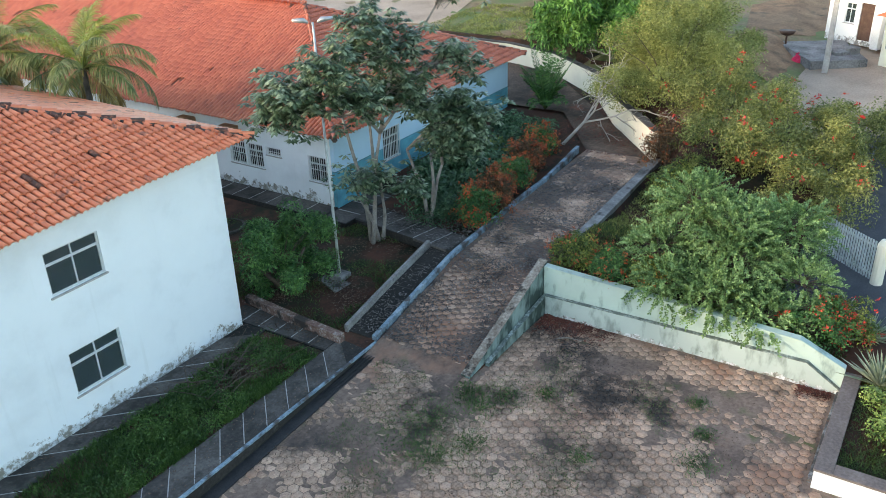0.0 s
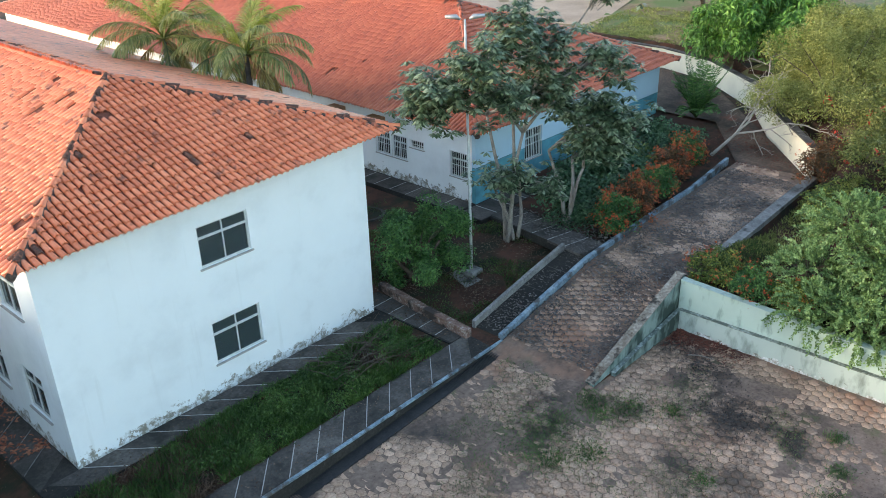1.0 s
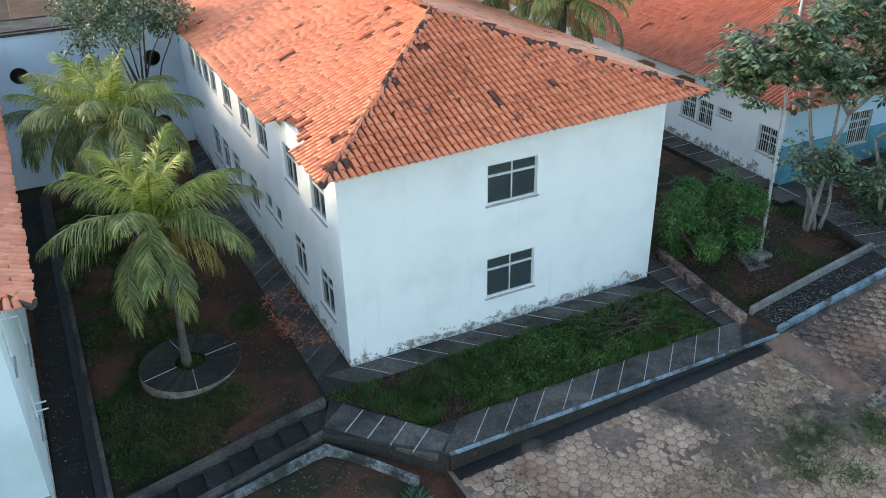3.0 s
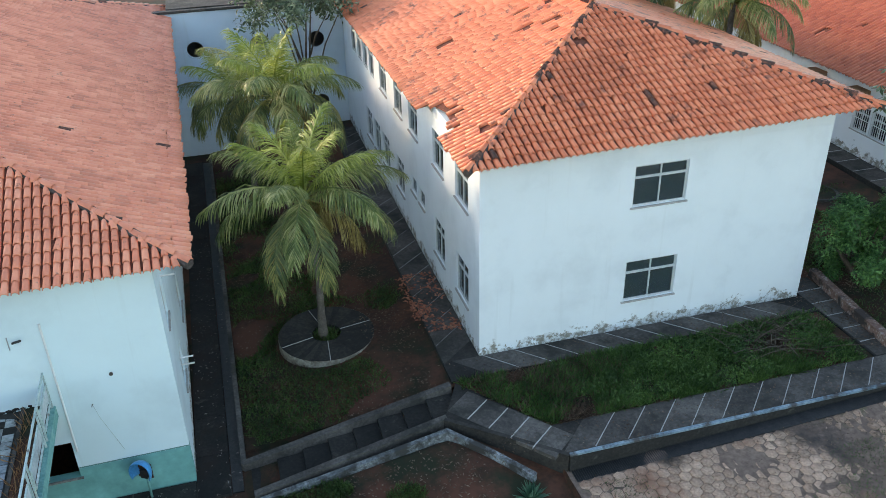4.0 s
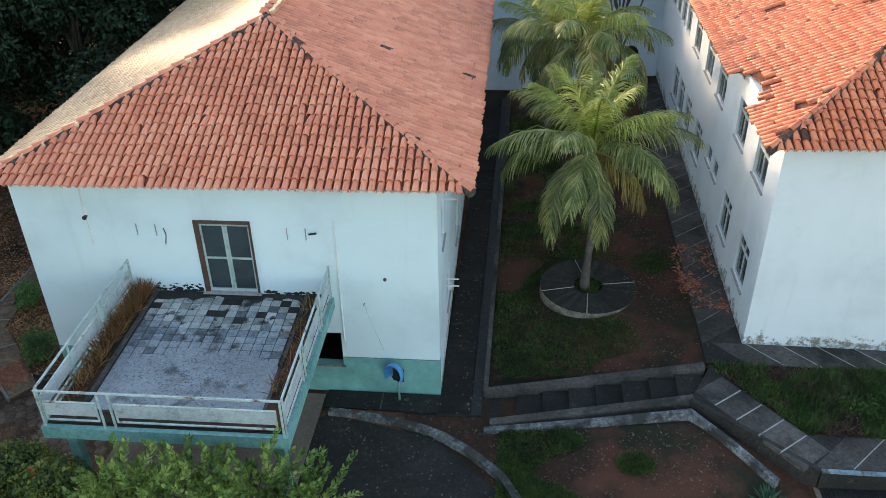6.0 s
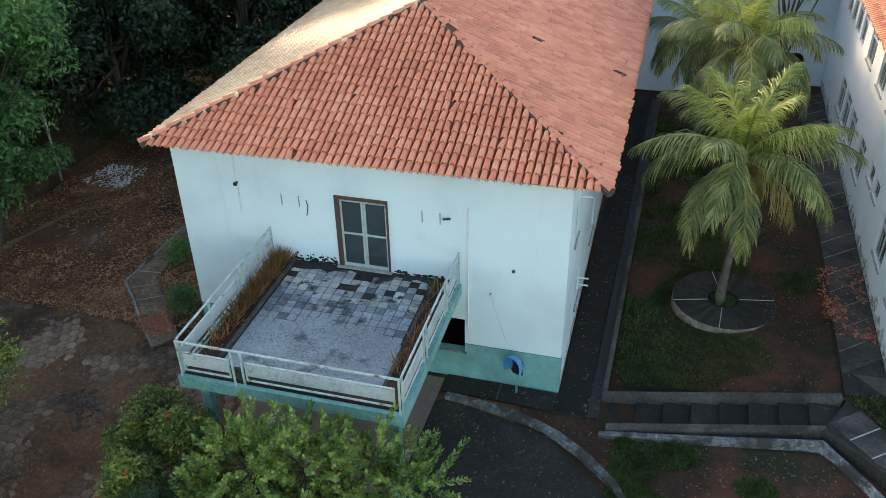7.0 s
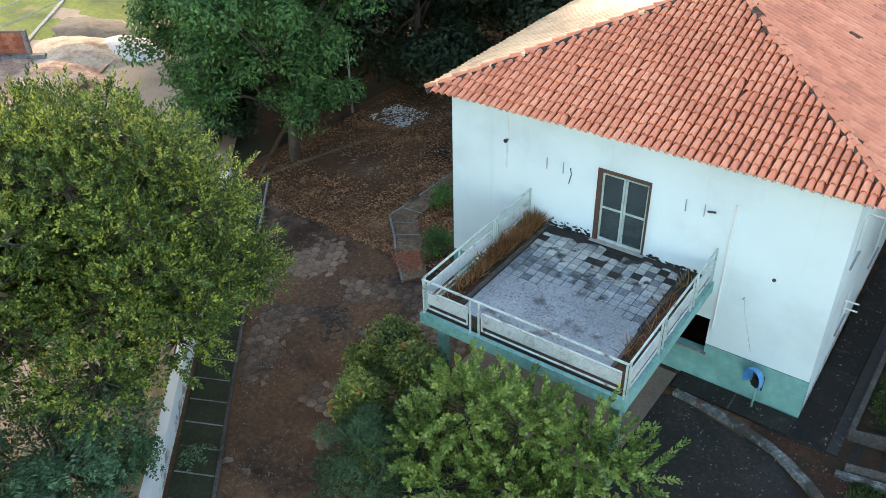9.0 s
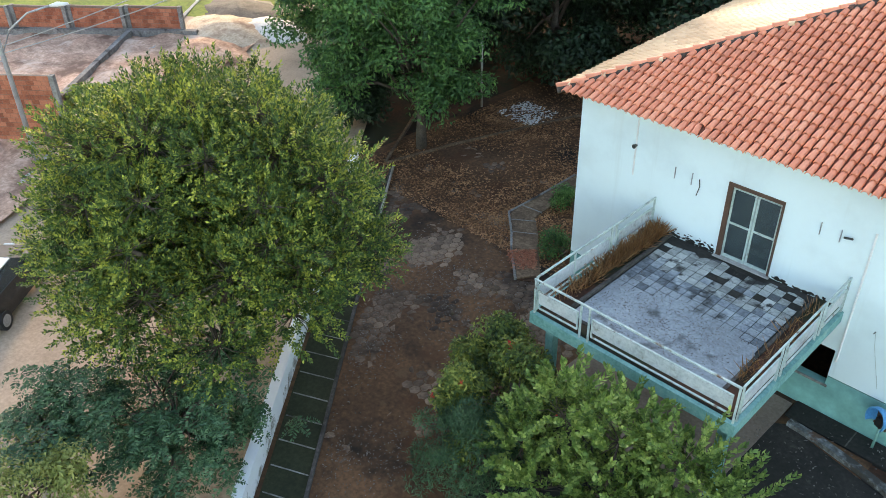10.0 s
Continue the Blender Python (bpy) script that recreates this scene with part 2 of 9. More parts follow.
M = {
    "dirt": surface("red_dirt", (0.02184, 0.0103, 0.0056), (0.05226, 0.02083, 0.0102), (0.1095, 0.03909, 0.0178), 0.8, 9, 0.95, 0.5, patches=(((0.0172, 0.021, 0.0071), 0.5, 0.45, 0.6), ((0.1028, 0.0371, 0.0197), 0.45, 0.5, 0.62))),
    "yard": surface("yard_dirt", (0.04703, 0.02243, 0.01068), (0.1081, 0.05084, 0.02285), (0.2114, 0.09926, 0.0442), 0.5, 8, 0.95, 0.5, patches=(((0.0143, 0.0076, 0.0038), 0.33, 0.5, 0.64), ((0.0872, 0.0319, 0.0113), 0.45, 0.54, 0.68), ((0.1328, 0.0728, 0.0357), 1.1, 0.6, 0.72))),
    "lot_dirt": surface("lot_dirt", (0.09255, 0.06297, 0.04719), (0.1816, 0.1229, 0.09241), (0.2956, 0.2069, 0.159), 0.6, 9, 0.95, 0.5, patches=(((0.045, 0.0368, 0.0323), 0.42, 0.57, 0.70), ((0.1046, 0.1119, 0.0452), 0.7, 0.58, 0.70), ((0.3074, 0.1599, 0.1004), 0.3, 0.56, 0.7)), stains=BURNT),
    "upper_dirt": surface("brown_drive_earth", (0.045, 0.029, 0.02), (0.105, 0.067, 0.046), (0.2, 0.13, 0.09), 0.6, 9, 0.95, 0.5, patches=(((0.03, 0.022, 0.017), 0.42, 0.5, 0.66), ((0.19, 0.07, 0.04), 0.5, 0.58, 0.7))),
    "orange_earth": surface("orange_earth", (0.11, 0.06, 0.03), (0.24, 0.135, 0.07), (0.36, 0.22, 0.12), 0.7, 8, 0.95, 0.5, patches=(((0.07, 0.055, 0.03), 0.6, 0.55, 0.68),)),
    "crumbled_brick": surface("crumbled_brick_and_whitewash", (0.1, 0.05, 0.035), (0.22, 0.13, 0.1), (0.5, 0.46, 0.42), 3.0, 14, 0.95, 0.6, patches=(((0.04, 0.03, 0.025), 1.6, 0.5, 0.6),)),
    "brown_coping": surface("brown_grey_coping", (0.09, 0.07, 0.06), (0.165, 0.13, 0.115), (0.25, 0.205, 0.185), 1.2, 12, 0.9, 0.25),
    "mouldy_grey": surface("mouldy_grey_concrete", (0.0405, 0.0378, 0.0351), (0.189, 0.1823, 0.1755), (0.324, 0.3105, 0.3038), 0.9, 10, 0.9, 0.3),
    "kerb_earth": surface("earth_stained_kerb", (0.0672, 0.04032, 0.02464), (0.1456, 0.09184, 0.056), (0.2688, 0.1792, 0.112), 1.5, 12, 0.95, 0.4),
    "paver": surface("concrete_paver", (0.181, 0.1128, 0.0742), (0.4062, 0.2634, 0.1823), (0.6467, 0.4362, 0.3088), 0.5, 16, 0.9, 0.4, piece=0.14, patches=(((0.051, 0.0364, 0.0272), 0.42, 0.55, 0.68), ((0.3013, 0.1585, 0.1011), 0.33, 0.53, 0.66)), stains=BURNT),
    "concrete": surface("old_concrete", (0.0312, 0.027, 0.0235), (0.0741, 0.0645, 0.0563), (0.148, 0.131, 0.114), 0.9, 12, 0.9, 0.35, piece=0.12, patches=(((0.0218, 0.0218, 0.0171), 0.8, 0.52, 0.66),)),
    "kerb": surface("kerb_paint", (0.054, 0.054, 0.0518), (0.14, 0.149, 0.151), (0.389, 0.416, 0.421), 2.2, 14, 0.85, 0.4, patches=(((0.0486, 0.0454, 0.041), 1.6, 0.46, 0.56), ((0.108, 0.054, 0.0346), 1.1, 0.58, 0.64))),
    "blue_kerb": surface("blue_kerb_paint", (0.08, 0.11, 0.13), (0.19, 0.27, 0.32), (0.38, 0.46, 0.5), 2.2, 14, 0.85, 0.4, patches=(((0.08, 0.075, 0.07), 1.4, 0.48, 0.58),)),
    "joint": surface("light_joint", (0.24, 0.232, 0.216), (0.384, 0.368, 0.344), (0.496, 0.48, 0.456), 3, 20, 0.9, 0.3),
    "wall_a": plaster("white_plaster", (0.80, 0.84, 0.85), (0.22, 0.20, 0.15), 0.9, 1.85),
    "wall_b": plaster("pale_cyan_plaster", (0.70, 0.83, 0.85), (0.3, 0.27, 0.22), 0.0, 0.0, (1.2, (0.17, 0.43, 0.40))),
    "wall_b_side": plaster("pale_cyan_side_plaster", (0.72, 0.82, 0.84), (0.3, 0.27, 0.22), 0.0, 0.9),
    "wall_c": plaster("white_damp_plaster", (0.86, 0.88, 0.88), (0.24, 0.22, 0.18), 1.6, 2.5),
    "wall_c_front": plaster("blue_plaster", (0.48, 0.68, 0.80), (0.2, 0.18, 0.15), 0.0, 0.0, (3.2, (0.10, 0.35, 0.42))),
    "end_wall": plaster("pale_blue_plaster", (0.62, 0.72, 0.80), (0.2, 0.2, 0.18), 0.0, 0.0),
    "ret_wall": plaster("mint_plaster", (0.4598, 0.5753, 0.5115), (0.1045, 0.1463, 0.1254), 0.0, 0.0, None, 0.95),
    "ret_mouldy": plaster("mouldy_mint_plaster", (0.26, 0.345, 0.315), (0.035, 0.06, 0.05), 0.0, 0.0, None, 1.0),
    "ledge_dark_strip": surface("ledge_dark_strip", (0.0525, 0.063, 0.054), (0.15, 0.18, 0.1575), (0.51, 0.585, 0.54), 2.5, 12, 0.95, 0.3),
    "ret_low": plaster("grimy_whitewash", (0.44, 0.52, 0.48), (0.10, 0.125, 0.10), 0.75, 1.35, None, 0.95),
    "planter_white": plaster("planter_whitewash", (0.80, 0.80, 0.78), (0.2, 0.18, 0.15), 0.55, 0.95),
    "cream_wall": plaster("cream_plaster", (0.78, 0.74, 0.60), (0.3, 0.28, 0.2), 0.0, 0.0),
    "white_wall_stained": plaster("whitewash_over_grey", (0.80, 0.80, 0.78), (0.16, 0.17, 0.17), 3.4, 4.3),
    "white_wall": plaster("whitewash", (0.84, 0.86, 0.86), (0.3, 0.3, 0.27), -0.3, 1.0),
    "teal": surface("teal_paint", (0.085, 0.238, 0.221), (0.162, 0.383, 0.348), (0.289, 0.493, 0.451), 1.8, 14, 0.7, 0.15),
    "rail": surface("grey_green_rail_paint", (0.24, 0.32, 0.30), (0.44, 0.54, 0.51), (0.60, 0.67, 0.64), 2.5, 18, 0.6, 0.1, patches=(((0.16, 0.10, 0.07), 3.0, 0.58, 0.68),)),
    "rail_panel": surface("worn_white_panel", (0.289, 0.323, 0.332), (0.476, 0.518, 0.527), (0.612, 0.637, 0.637), 1.8, 16, 0.6, 0.1, patches=(((0.17, 0.145, 0.111), 2.2, 0.58, 0.72),)),
    "alu": surface("window_frame_paint", (0.45, 0.47, 0.46), (0.58, 0.6, 0.59), (0.68, 0.7, 0.69), 3, 20, 0.45, 0.05),
    "wood": surface("brown_wood", (0.042, 0.021, 0.0132), (0.084, 0.042, 0.027), (0.132, 0.072, 0.048), 3, 20, 0.7, 0.2),
    "glass": glass("window_glass"),
    "inside": surface("dim_interior_plaster", (0.144, 0.144, 0.135), (0.216, 0.216, 0.207), (0.27, 0.27, 0.261), 1, 8, 0.9, 0.05),
    "tile_a": tile_clay("clay_tile_orange", (0.441, 0.1091, 0.04715), (0.777, 0.2135, 0.09602), (0.924, 0.3321, 0.1688), 0.575),
    "tile_b": tile_clay("clay_tile_rose", (0.475, 0.1406, 0.0786), (0.7827, 0.2513, 0.1412), (0.949, 0.3987, 0.2464), 0.66),
    "tile_pale": tile_clay("pale_cream_tile", (0.473, 0.2574, 0.1426), (0.719, 0.4719, 0.2851), (0.8325, 0.6178, 0.4118), 0.7),
    "tile_c": tile_clay("clay_tile_red", (0.301, 0.0668, 0.0334), (0.523, 0.128, 0.0613), (0.668, 0.212, 0.111), 0.64),
    "tile_dark": surface("lichen_black_tile", (0.03, 0.02, 0.017), (0.11, 0.055, 0.042), (0.40, 0.15, 0.09), 6, 18, 0.95, 0.4),
    "pale_concrete": surface("pale_concrete", (0.10, 0.095, 0.088), (0.22, 0.21, 0.195), (0.36, 0.35, 0.33), 1.6, 14, 0.9, 0.4, patches=(((0.06, 0.055, 0.05), 1.3, 0.55, 0.66),)),
    "crumbled_white": surface("crumbling_whitewash", (0.0898, 0.0578, 0.0389), (0.239, 0.204, 0.162), (0.464, 0.422, 0.353), 2.4, 12, 0.95, 0.5, patches=(((0.0374, 0.0306, 0.0239), 1.5, 0.54, 0.62),)),
    "grass_bright": foliage("bright_weeds", (0.0187, 0.0532, 0.0096), (0.053, 0.1254, 0.0224), (0.1248, 0.228, 0.048), 0.6),
    "leaf_fine": foliage("fine_dark_green_leaves", (0.01564, 0.05278, 0.02208), (0.05014, 0.1288, 0.0552), (0.1334, 0.2461, 0.1105), 0.5),
    # clay darker than the cover tiles: shade between the ribs is put in
    "deck": surface("shaded_tile_channel", (0.1, 0.034, 0.021), (0.21, 0.068, 0.04), (0.33, 0.112, 0.066), 1.5, 12, 0.95, 0.3),
    "mortar": surface("ridge_mortar", (0.03, 0.025, 0.022), (0.075, 0.06, 0.052), (0.17, 0.13, 0.11), 2, 16, 0.95, 0.4),
    "bark": surface("grey_bark", (0.08, 0.07, 0.06), (0.17, 0.15, 0.13), (0.30, 0.27, 0.24), 3, 25, 0.95, 0.6),
    "palm_bark": surface("palm_bark", (0.05, 0.042, 0.035), (0.11, 0.09, 0.075), (0.20, 0.17, 0.14), 3, 25, 0.95, 0.6),
    "pale_bark": surface("pale_bark", (0.13, 0.115, 0.10), (0.27, 0.24, 0.21), (0.42, 0.39, 0.35), 3, 25, 0.9, 0.4),
    "bark_brown": surface("brown_bark", (0.04, 0.03, 0.022), (0.09, 0.068, 0.05), (0.15, 0.12, 0.09), 3, 25, 0.95, 0.6),
    "dry_wood": surface("bleached_wood", (0.225, 0.203, 0.173), (0.345, 0.315, 0.277), (0.45, 0.42, 0.375), 4, 30, 0.9, 0.3),
    "metal": surface("galvanised_metal", (0.25, 0.26, 0.27), (0.42, 0.43, 0.44), (0.55, 0.56, 0.57), 2, 18, 0.5, 0.1, 0.6),
    "dark_metal": surface("dark_metal", (0.02, 0.02, 0.02), (0.035, 0.035, 0.035), (0.06, 0.055, 0.05), 4, 20, 0.5, 0.1, 0.3),
    "phone_blue": surface("blue_fibreglass", (0.03, 0.2, 0.42), (0.05, 0.3, 0.6), (0.1, 0.4, 0.7), 2, 20, 0.4, 0.05),
    "brick": surface("red_brick", (0.246, 0.0735, 0.0382), (0.403, 0.127, 0.068), (0.538, 0.196, 0.111), 1.5, 16, 0.95, 0.4, piece=0.3),
    "broken_clay": surface("broken_clay", (0.22, 0.07, 0.04), (0.38, 0.13, 0.07), (0.5, 0.22, 0.13), 2, 18, 0.9, 0.3, piece=0.3),
    "asphalt": surface("street_asphalt", (0.03, 0.032, 0.038), (0.055, 0.058, 0.066), (0.09, 0.092, 0.10), 0.7, 20, 0.85, 0.3),
    "street": surface("pale_street", (0.264, 0.1953, 0.1395), (0.4079, 0.2986, 0.2154), (0.5531, 0.4133, 0.2999), 0.3, 12, 0.9, 0.3),
    "sand": surface("site_sand", (0.2556, 0.138, 0.0924), (0.5268, 0.3156, 0.2232), (0.816, 0.5664, 0.4308), 0.9, 7, 0.95, 0.7, patches=(((0.2208, 0.1212, 0.0846), 0.55, 0.5, 0.62), ((0.714, 0.5352, 0.4308), 0.4, 0.54, 0.66))),
    "cream_sand": surface("cream_sand", (0.30, 0.20, 0.13), (0.56, 0.43, 0.31), (0.72, 0.60, 0.46), 1.1, 9, 0.95, 0.8, patches=(((0.28, 0.17, 0.12), 0.7, 0.52, 0.66),)),
    "white_sand": surface("white_sand", (0.55, 0.495, 0.44), (0.726, 0.682, 0.627), (0.858, 0.825, 0.792), 0.8, 8, 0.95, 0.4),
    "lawn": surface("lawn", (0.075, 0.115, 0.01), (0.15, 0.21, 0.02), (0.28, 0.30, 0.04), 0.35, 5, 0.95, 0.6, patches=(((0.05, 0.10, 0.012), 0.25, 0.52, 0.66), ((0.30, 0.24, 0.09), 0.4, 0.6, 0.72))),
    "scrub": surface("dry_scrub_ground", (0.108, 0.0765, 0.0405), (0.216, 0.153, 0.081), (0.324, 0.234, 0.135), 0.3, 5, 0.95, 0.6, patches=(((0.117, 0.162, 0.045), 0.2, 0.45, 0.6),)),
    "floor_tile": surface("cement_floor_tile", (0.075, 0.085, 0.095), (0.19, 0.222, 0.25), (0.40, 0.44, 0.46), 0.9, 14, 0.7, 0.15, piece=0.3, patches=(((0.03, 0.032, 0.032), 1.3, 0.53, 0.64),)),
    "pale_tile": surface("bleached_floor_tile", (0.2, 0.21, 0.2), (0.38, 0.4, 0.385), (0.52, 0.54, 0.52), 1.5, 14, 0.75, 0.15, piece=0.3, patches=(((0.03, 0.03, 0.028), 2.2, 0.55, 0.62),)),
    "dust": surface("pale_dust", (0.1795, 0.1915, 0.1993), (0.2962, 0.3258, 0.3435), (0.4231, 0.4612, 0.4779), 0.7, 14, 0.9, 0.3, patches=(((0.0902, 0.0963, 0.095), 1.4, 0.55, 0.68),)),
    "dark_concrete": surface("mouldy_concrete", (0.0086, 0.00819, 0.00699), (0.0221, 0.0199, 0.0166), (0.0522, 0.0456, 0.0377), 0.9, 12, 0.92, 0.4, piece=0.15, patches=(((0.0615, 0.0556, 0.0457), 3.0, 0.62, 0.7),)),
    "black_concrete": surface("near_black_concrete", (0.0045, 0.004, 0.0035), (0.013, 0.011, 0.0095), (0.035, 0.03, 0.025), 1.1, 14, 0.92, 0.5, piece=0.15, patches=(((0.05, 0.0425, 0.035), 2.6, 0.6, 0.7), ((0.015, 0.008, 0.005), 0.7, 0.52, 0.62))),
    "moss": surface("mossy_concrete", (0.0131, 0.0166, 0.0063), (0.0258, 0.031, 0.0118), (0.0468, 0.0518, 0.0237), 0.8, 12, 0.95, 0.4),
    "leaf_deep": foliage("deep_green_leaves", (0.01555, 0.06372, 0.01544), (0.05357, 0.1541, 0.03316), (0.1656, 0.3294, 0.08305), 0.55),
    "leaf_mid": foliage("mid_green_leaves", (0.02, 0.05, 0.01), (0.11, 0.165, 0.028), (0.42, 0.42, 0.08), 0.6),
    "leaf_bank": foliage("loose_bank_leaves", (0.0616, 0.085, 0.01862), (0.1904, 0.215, 0.0513), (0.448, 0.43, 0.133), 0.55),
    # the deep shade inside a dense canopy is put into this leaf colour
    "leaf_shaded": foliage("shade_darkened_leaves", (0.006, 0.02, 0.008), (0.019, 0.048, 0.018), (0.05, 0.1, 0.04), 0.6),
    "leaf_mango": foliage("mango_leaves", (0.0232, 0.08696, 0.01392), (0.08696, 0.232, 0.0348), (0.2784, 0.5104, 0.1044), 0.45),
    "leaf_street": foliage("street_tree_leaves", (0.01824, 0.051, 0.013), (0.0855, 0.153, 0.026), (0.5244, 0.5304, 0.08), 0.6),
    "leaf_light": foliage("light_green_leaves", (0.0442, 0.1043, 0.02138), (0.1655, 0.2608, 0.0535), (0.4195, 0.5008, 0.139), 0.55),
    "leaf_pale": foliage("pale_grey_green_leaves", (0.0509, 0.1078, 0.0305), (0.1652, 0.2769, 0.0916), (0.3822, 0.5382, 0.22), 0.6),
    "leaf_rust": foliage("rusty_hedge_leaves", (0.035, 0.03, 0.012), (0.12, 0.065, 0.025), (0.30, 0.14, 0.055), 0.6),
    "leaf_yellow": foliage("yellow_green_leaves", (0.095, 0.125, 0.026), (0.24, 0.27, 0.066), (0.46, 0.45, 0.15), 0.65),
    "leaf_grey": foliage("glossy_dark_leaves", (0.022, 0.046, 0.022), (0.09, 0.14, 0.072), (0.42, 0.5, 0.32), 0.28, 0.2),
    "leaf_blue": foliage("blue_green_leaves", (0.02, 0.07, 0.045), (0.06, 0.15, 0.09), (0.13, 0.25, 0.15), 0.6),
    "palm": foliage("palm_leaflets", (0.07706, 0.1161, 0.02709), (0.2215, 0.2666, 0.07353), (0.6357, 0.5848, 0.2632), 0.34, 0.4),
    "palm_young": foliage("young_palm_leaflets", (0.1408, 0.1936, 0.0264), (0.3168, 0.3696, 0.0616), (0.616, 0.616, 0.22), 0.36, 0.4),
    "palm_old": foliage("old_palm_leaflets", (0.06, 0.095, 0.036), (0.168, 0.2, 0.0675), (0.528, 0.45, 0.144), 0.36, 0.35),
    "palm_dry": foliage("dry_palm_leaflets", (0.14, 0.1, 0.03), (0.32, 0.24, 0.07), (0.52, 0.42, 0.15)),
    "grass": foliage("grass_blades", (0.017, 0.0425, 0.0085), (0.0467, 0.0978, 0.017), (0.119, 0.187, 0.0425), 0.6),
    "dry_grass": foliage("dry_grass_blades", (0.179, 0.0765, 0.028), (0.381, 0.18, 0.068), (0.582, 0.324, 0.144)),
    "litter": foliage("dead_leaf_litter", (0.045, 0.0263, 0.0165), (0.105, 0.0638, 0.0413), (0.225, 0.158, 0.112), 0.9, 0.05),
    "warm_litter": foliage("warm_brown_leaf_litter", (0.096, 0.04212, 0.01848), (0.288, 0.1328, 0.05808), (0.6144, 0.324, 0.1584), 0.9, 0.05),
    "grey_litter": foliage("grey_leaf_litter", (0.062, 0.0527, 0.0465), (0.136, 0.118, 0.105), (0.248, 0.223, 0.205), 0.9, 0.05),
    "rust_litter": foliage("rust_red_leaf_litter", (0.05, 0.014, 0.009), (0.13, 0.038, 0.024), (0.22, 0.07, 0.042), 0.9, 0.05),
    "ash": surface("black_ash", (0.006, 0.006, 0.006), (0.016, 0.015, 0.014), (0.09, 0.088, 0.085), 6, 22, 0.9, 0.2, piece=0.3),
    "flower_orange": foliage("orange_blossom", (0.28, 0.05, 0.015), (0.5, 0.11, 0.035), (0.68, 0.2, 0.07)),
    "flower_red": foliage("red_blossom", (0.4, 0.02, 0.015), (0.65, 0.05, 0.03), (0.8, 0.14, 0.08)),
    "yard_paver": surface("stained_paver", (0.0782, 0.04968, 0.03312), (0.1748, 0.1122, 0.07728), (0.3128, 0.207, 0.1426), 0.4, 14, 0.95, 0.4, piece=0.2, patches=(((0.045, 0.0266, 0.0174), 0.3, 0.48, 0.62),)),
    "agave": foliage("pale_striped_blades", (0.12, 0.17, 0.11), (0.30, 0.35, 0.24), (0.5, 0.52, 0.38), 0.45, 0.1),
    "white_paint": surface("white_paint", (0.62, 0.62, 0.6), (0.76, 0.76, 0.74), (0.84, 0.84, 0.82), 1.5, 16, 0.6, 0.1),
    "rubber": surface("tyre_rubber", (0.015, 0.015, 0.015), (0.025, 0.025, 0.025), (0.04, 0.04, 0.04), 4, 20, 0.8, 0.2),
    "magenta": surface("magenta_cloth", (0.5, 0.01, 0.05), (0.65, 0.02, 0.08), (0.75, 0.05, 0.13), 3, 12, 0.8, 0.3),
    "ochre_box": surface("weathered_ochre_paint", (0.2, 0.1, 0.05), (0.36, 0.19, 0.1), (0.46, 0.27, 0.16), 3, 18, 0.8, 0.1),
    "tan_floor": surface("tan_screed", (0.136, 0.0935, 0.0723), (0.212, 0.153, 0.119), (0.281, 0.212, 0.17), 0.8, 14, 0.9, 0.2),
}


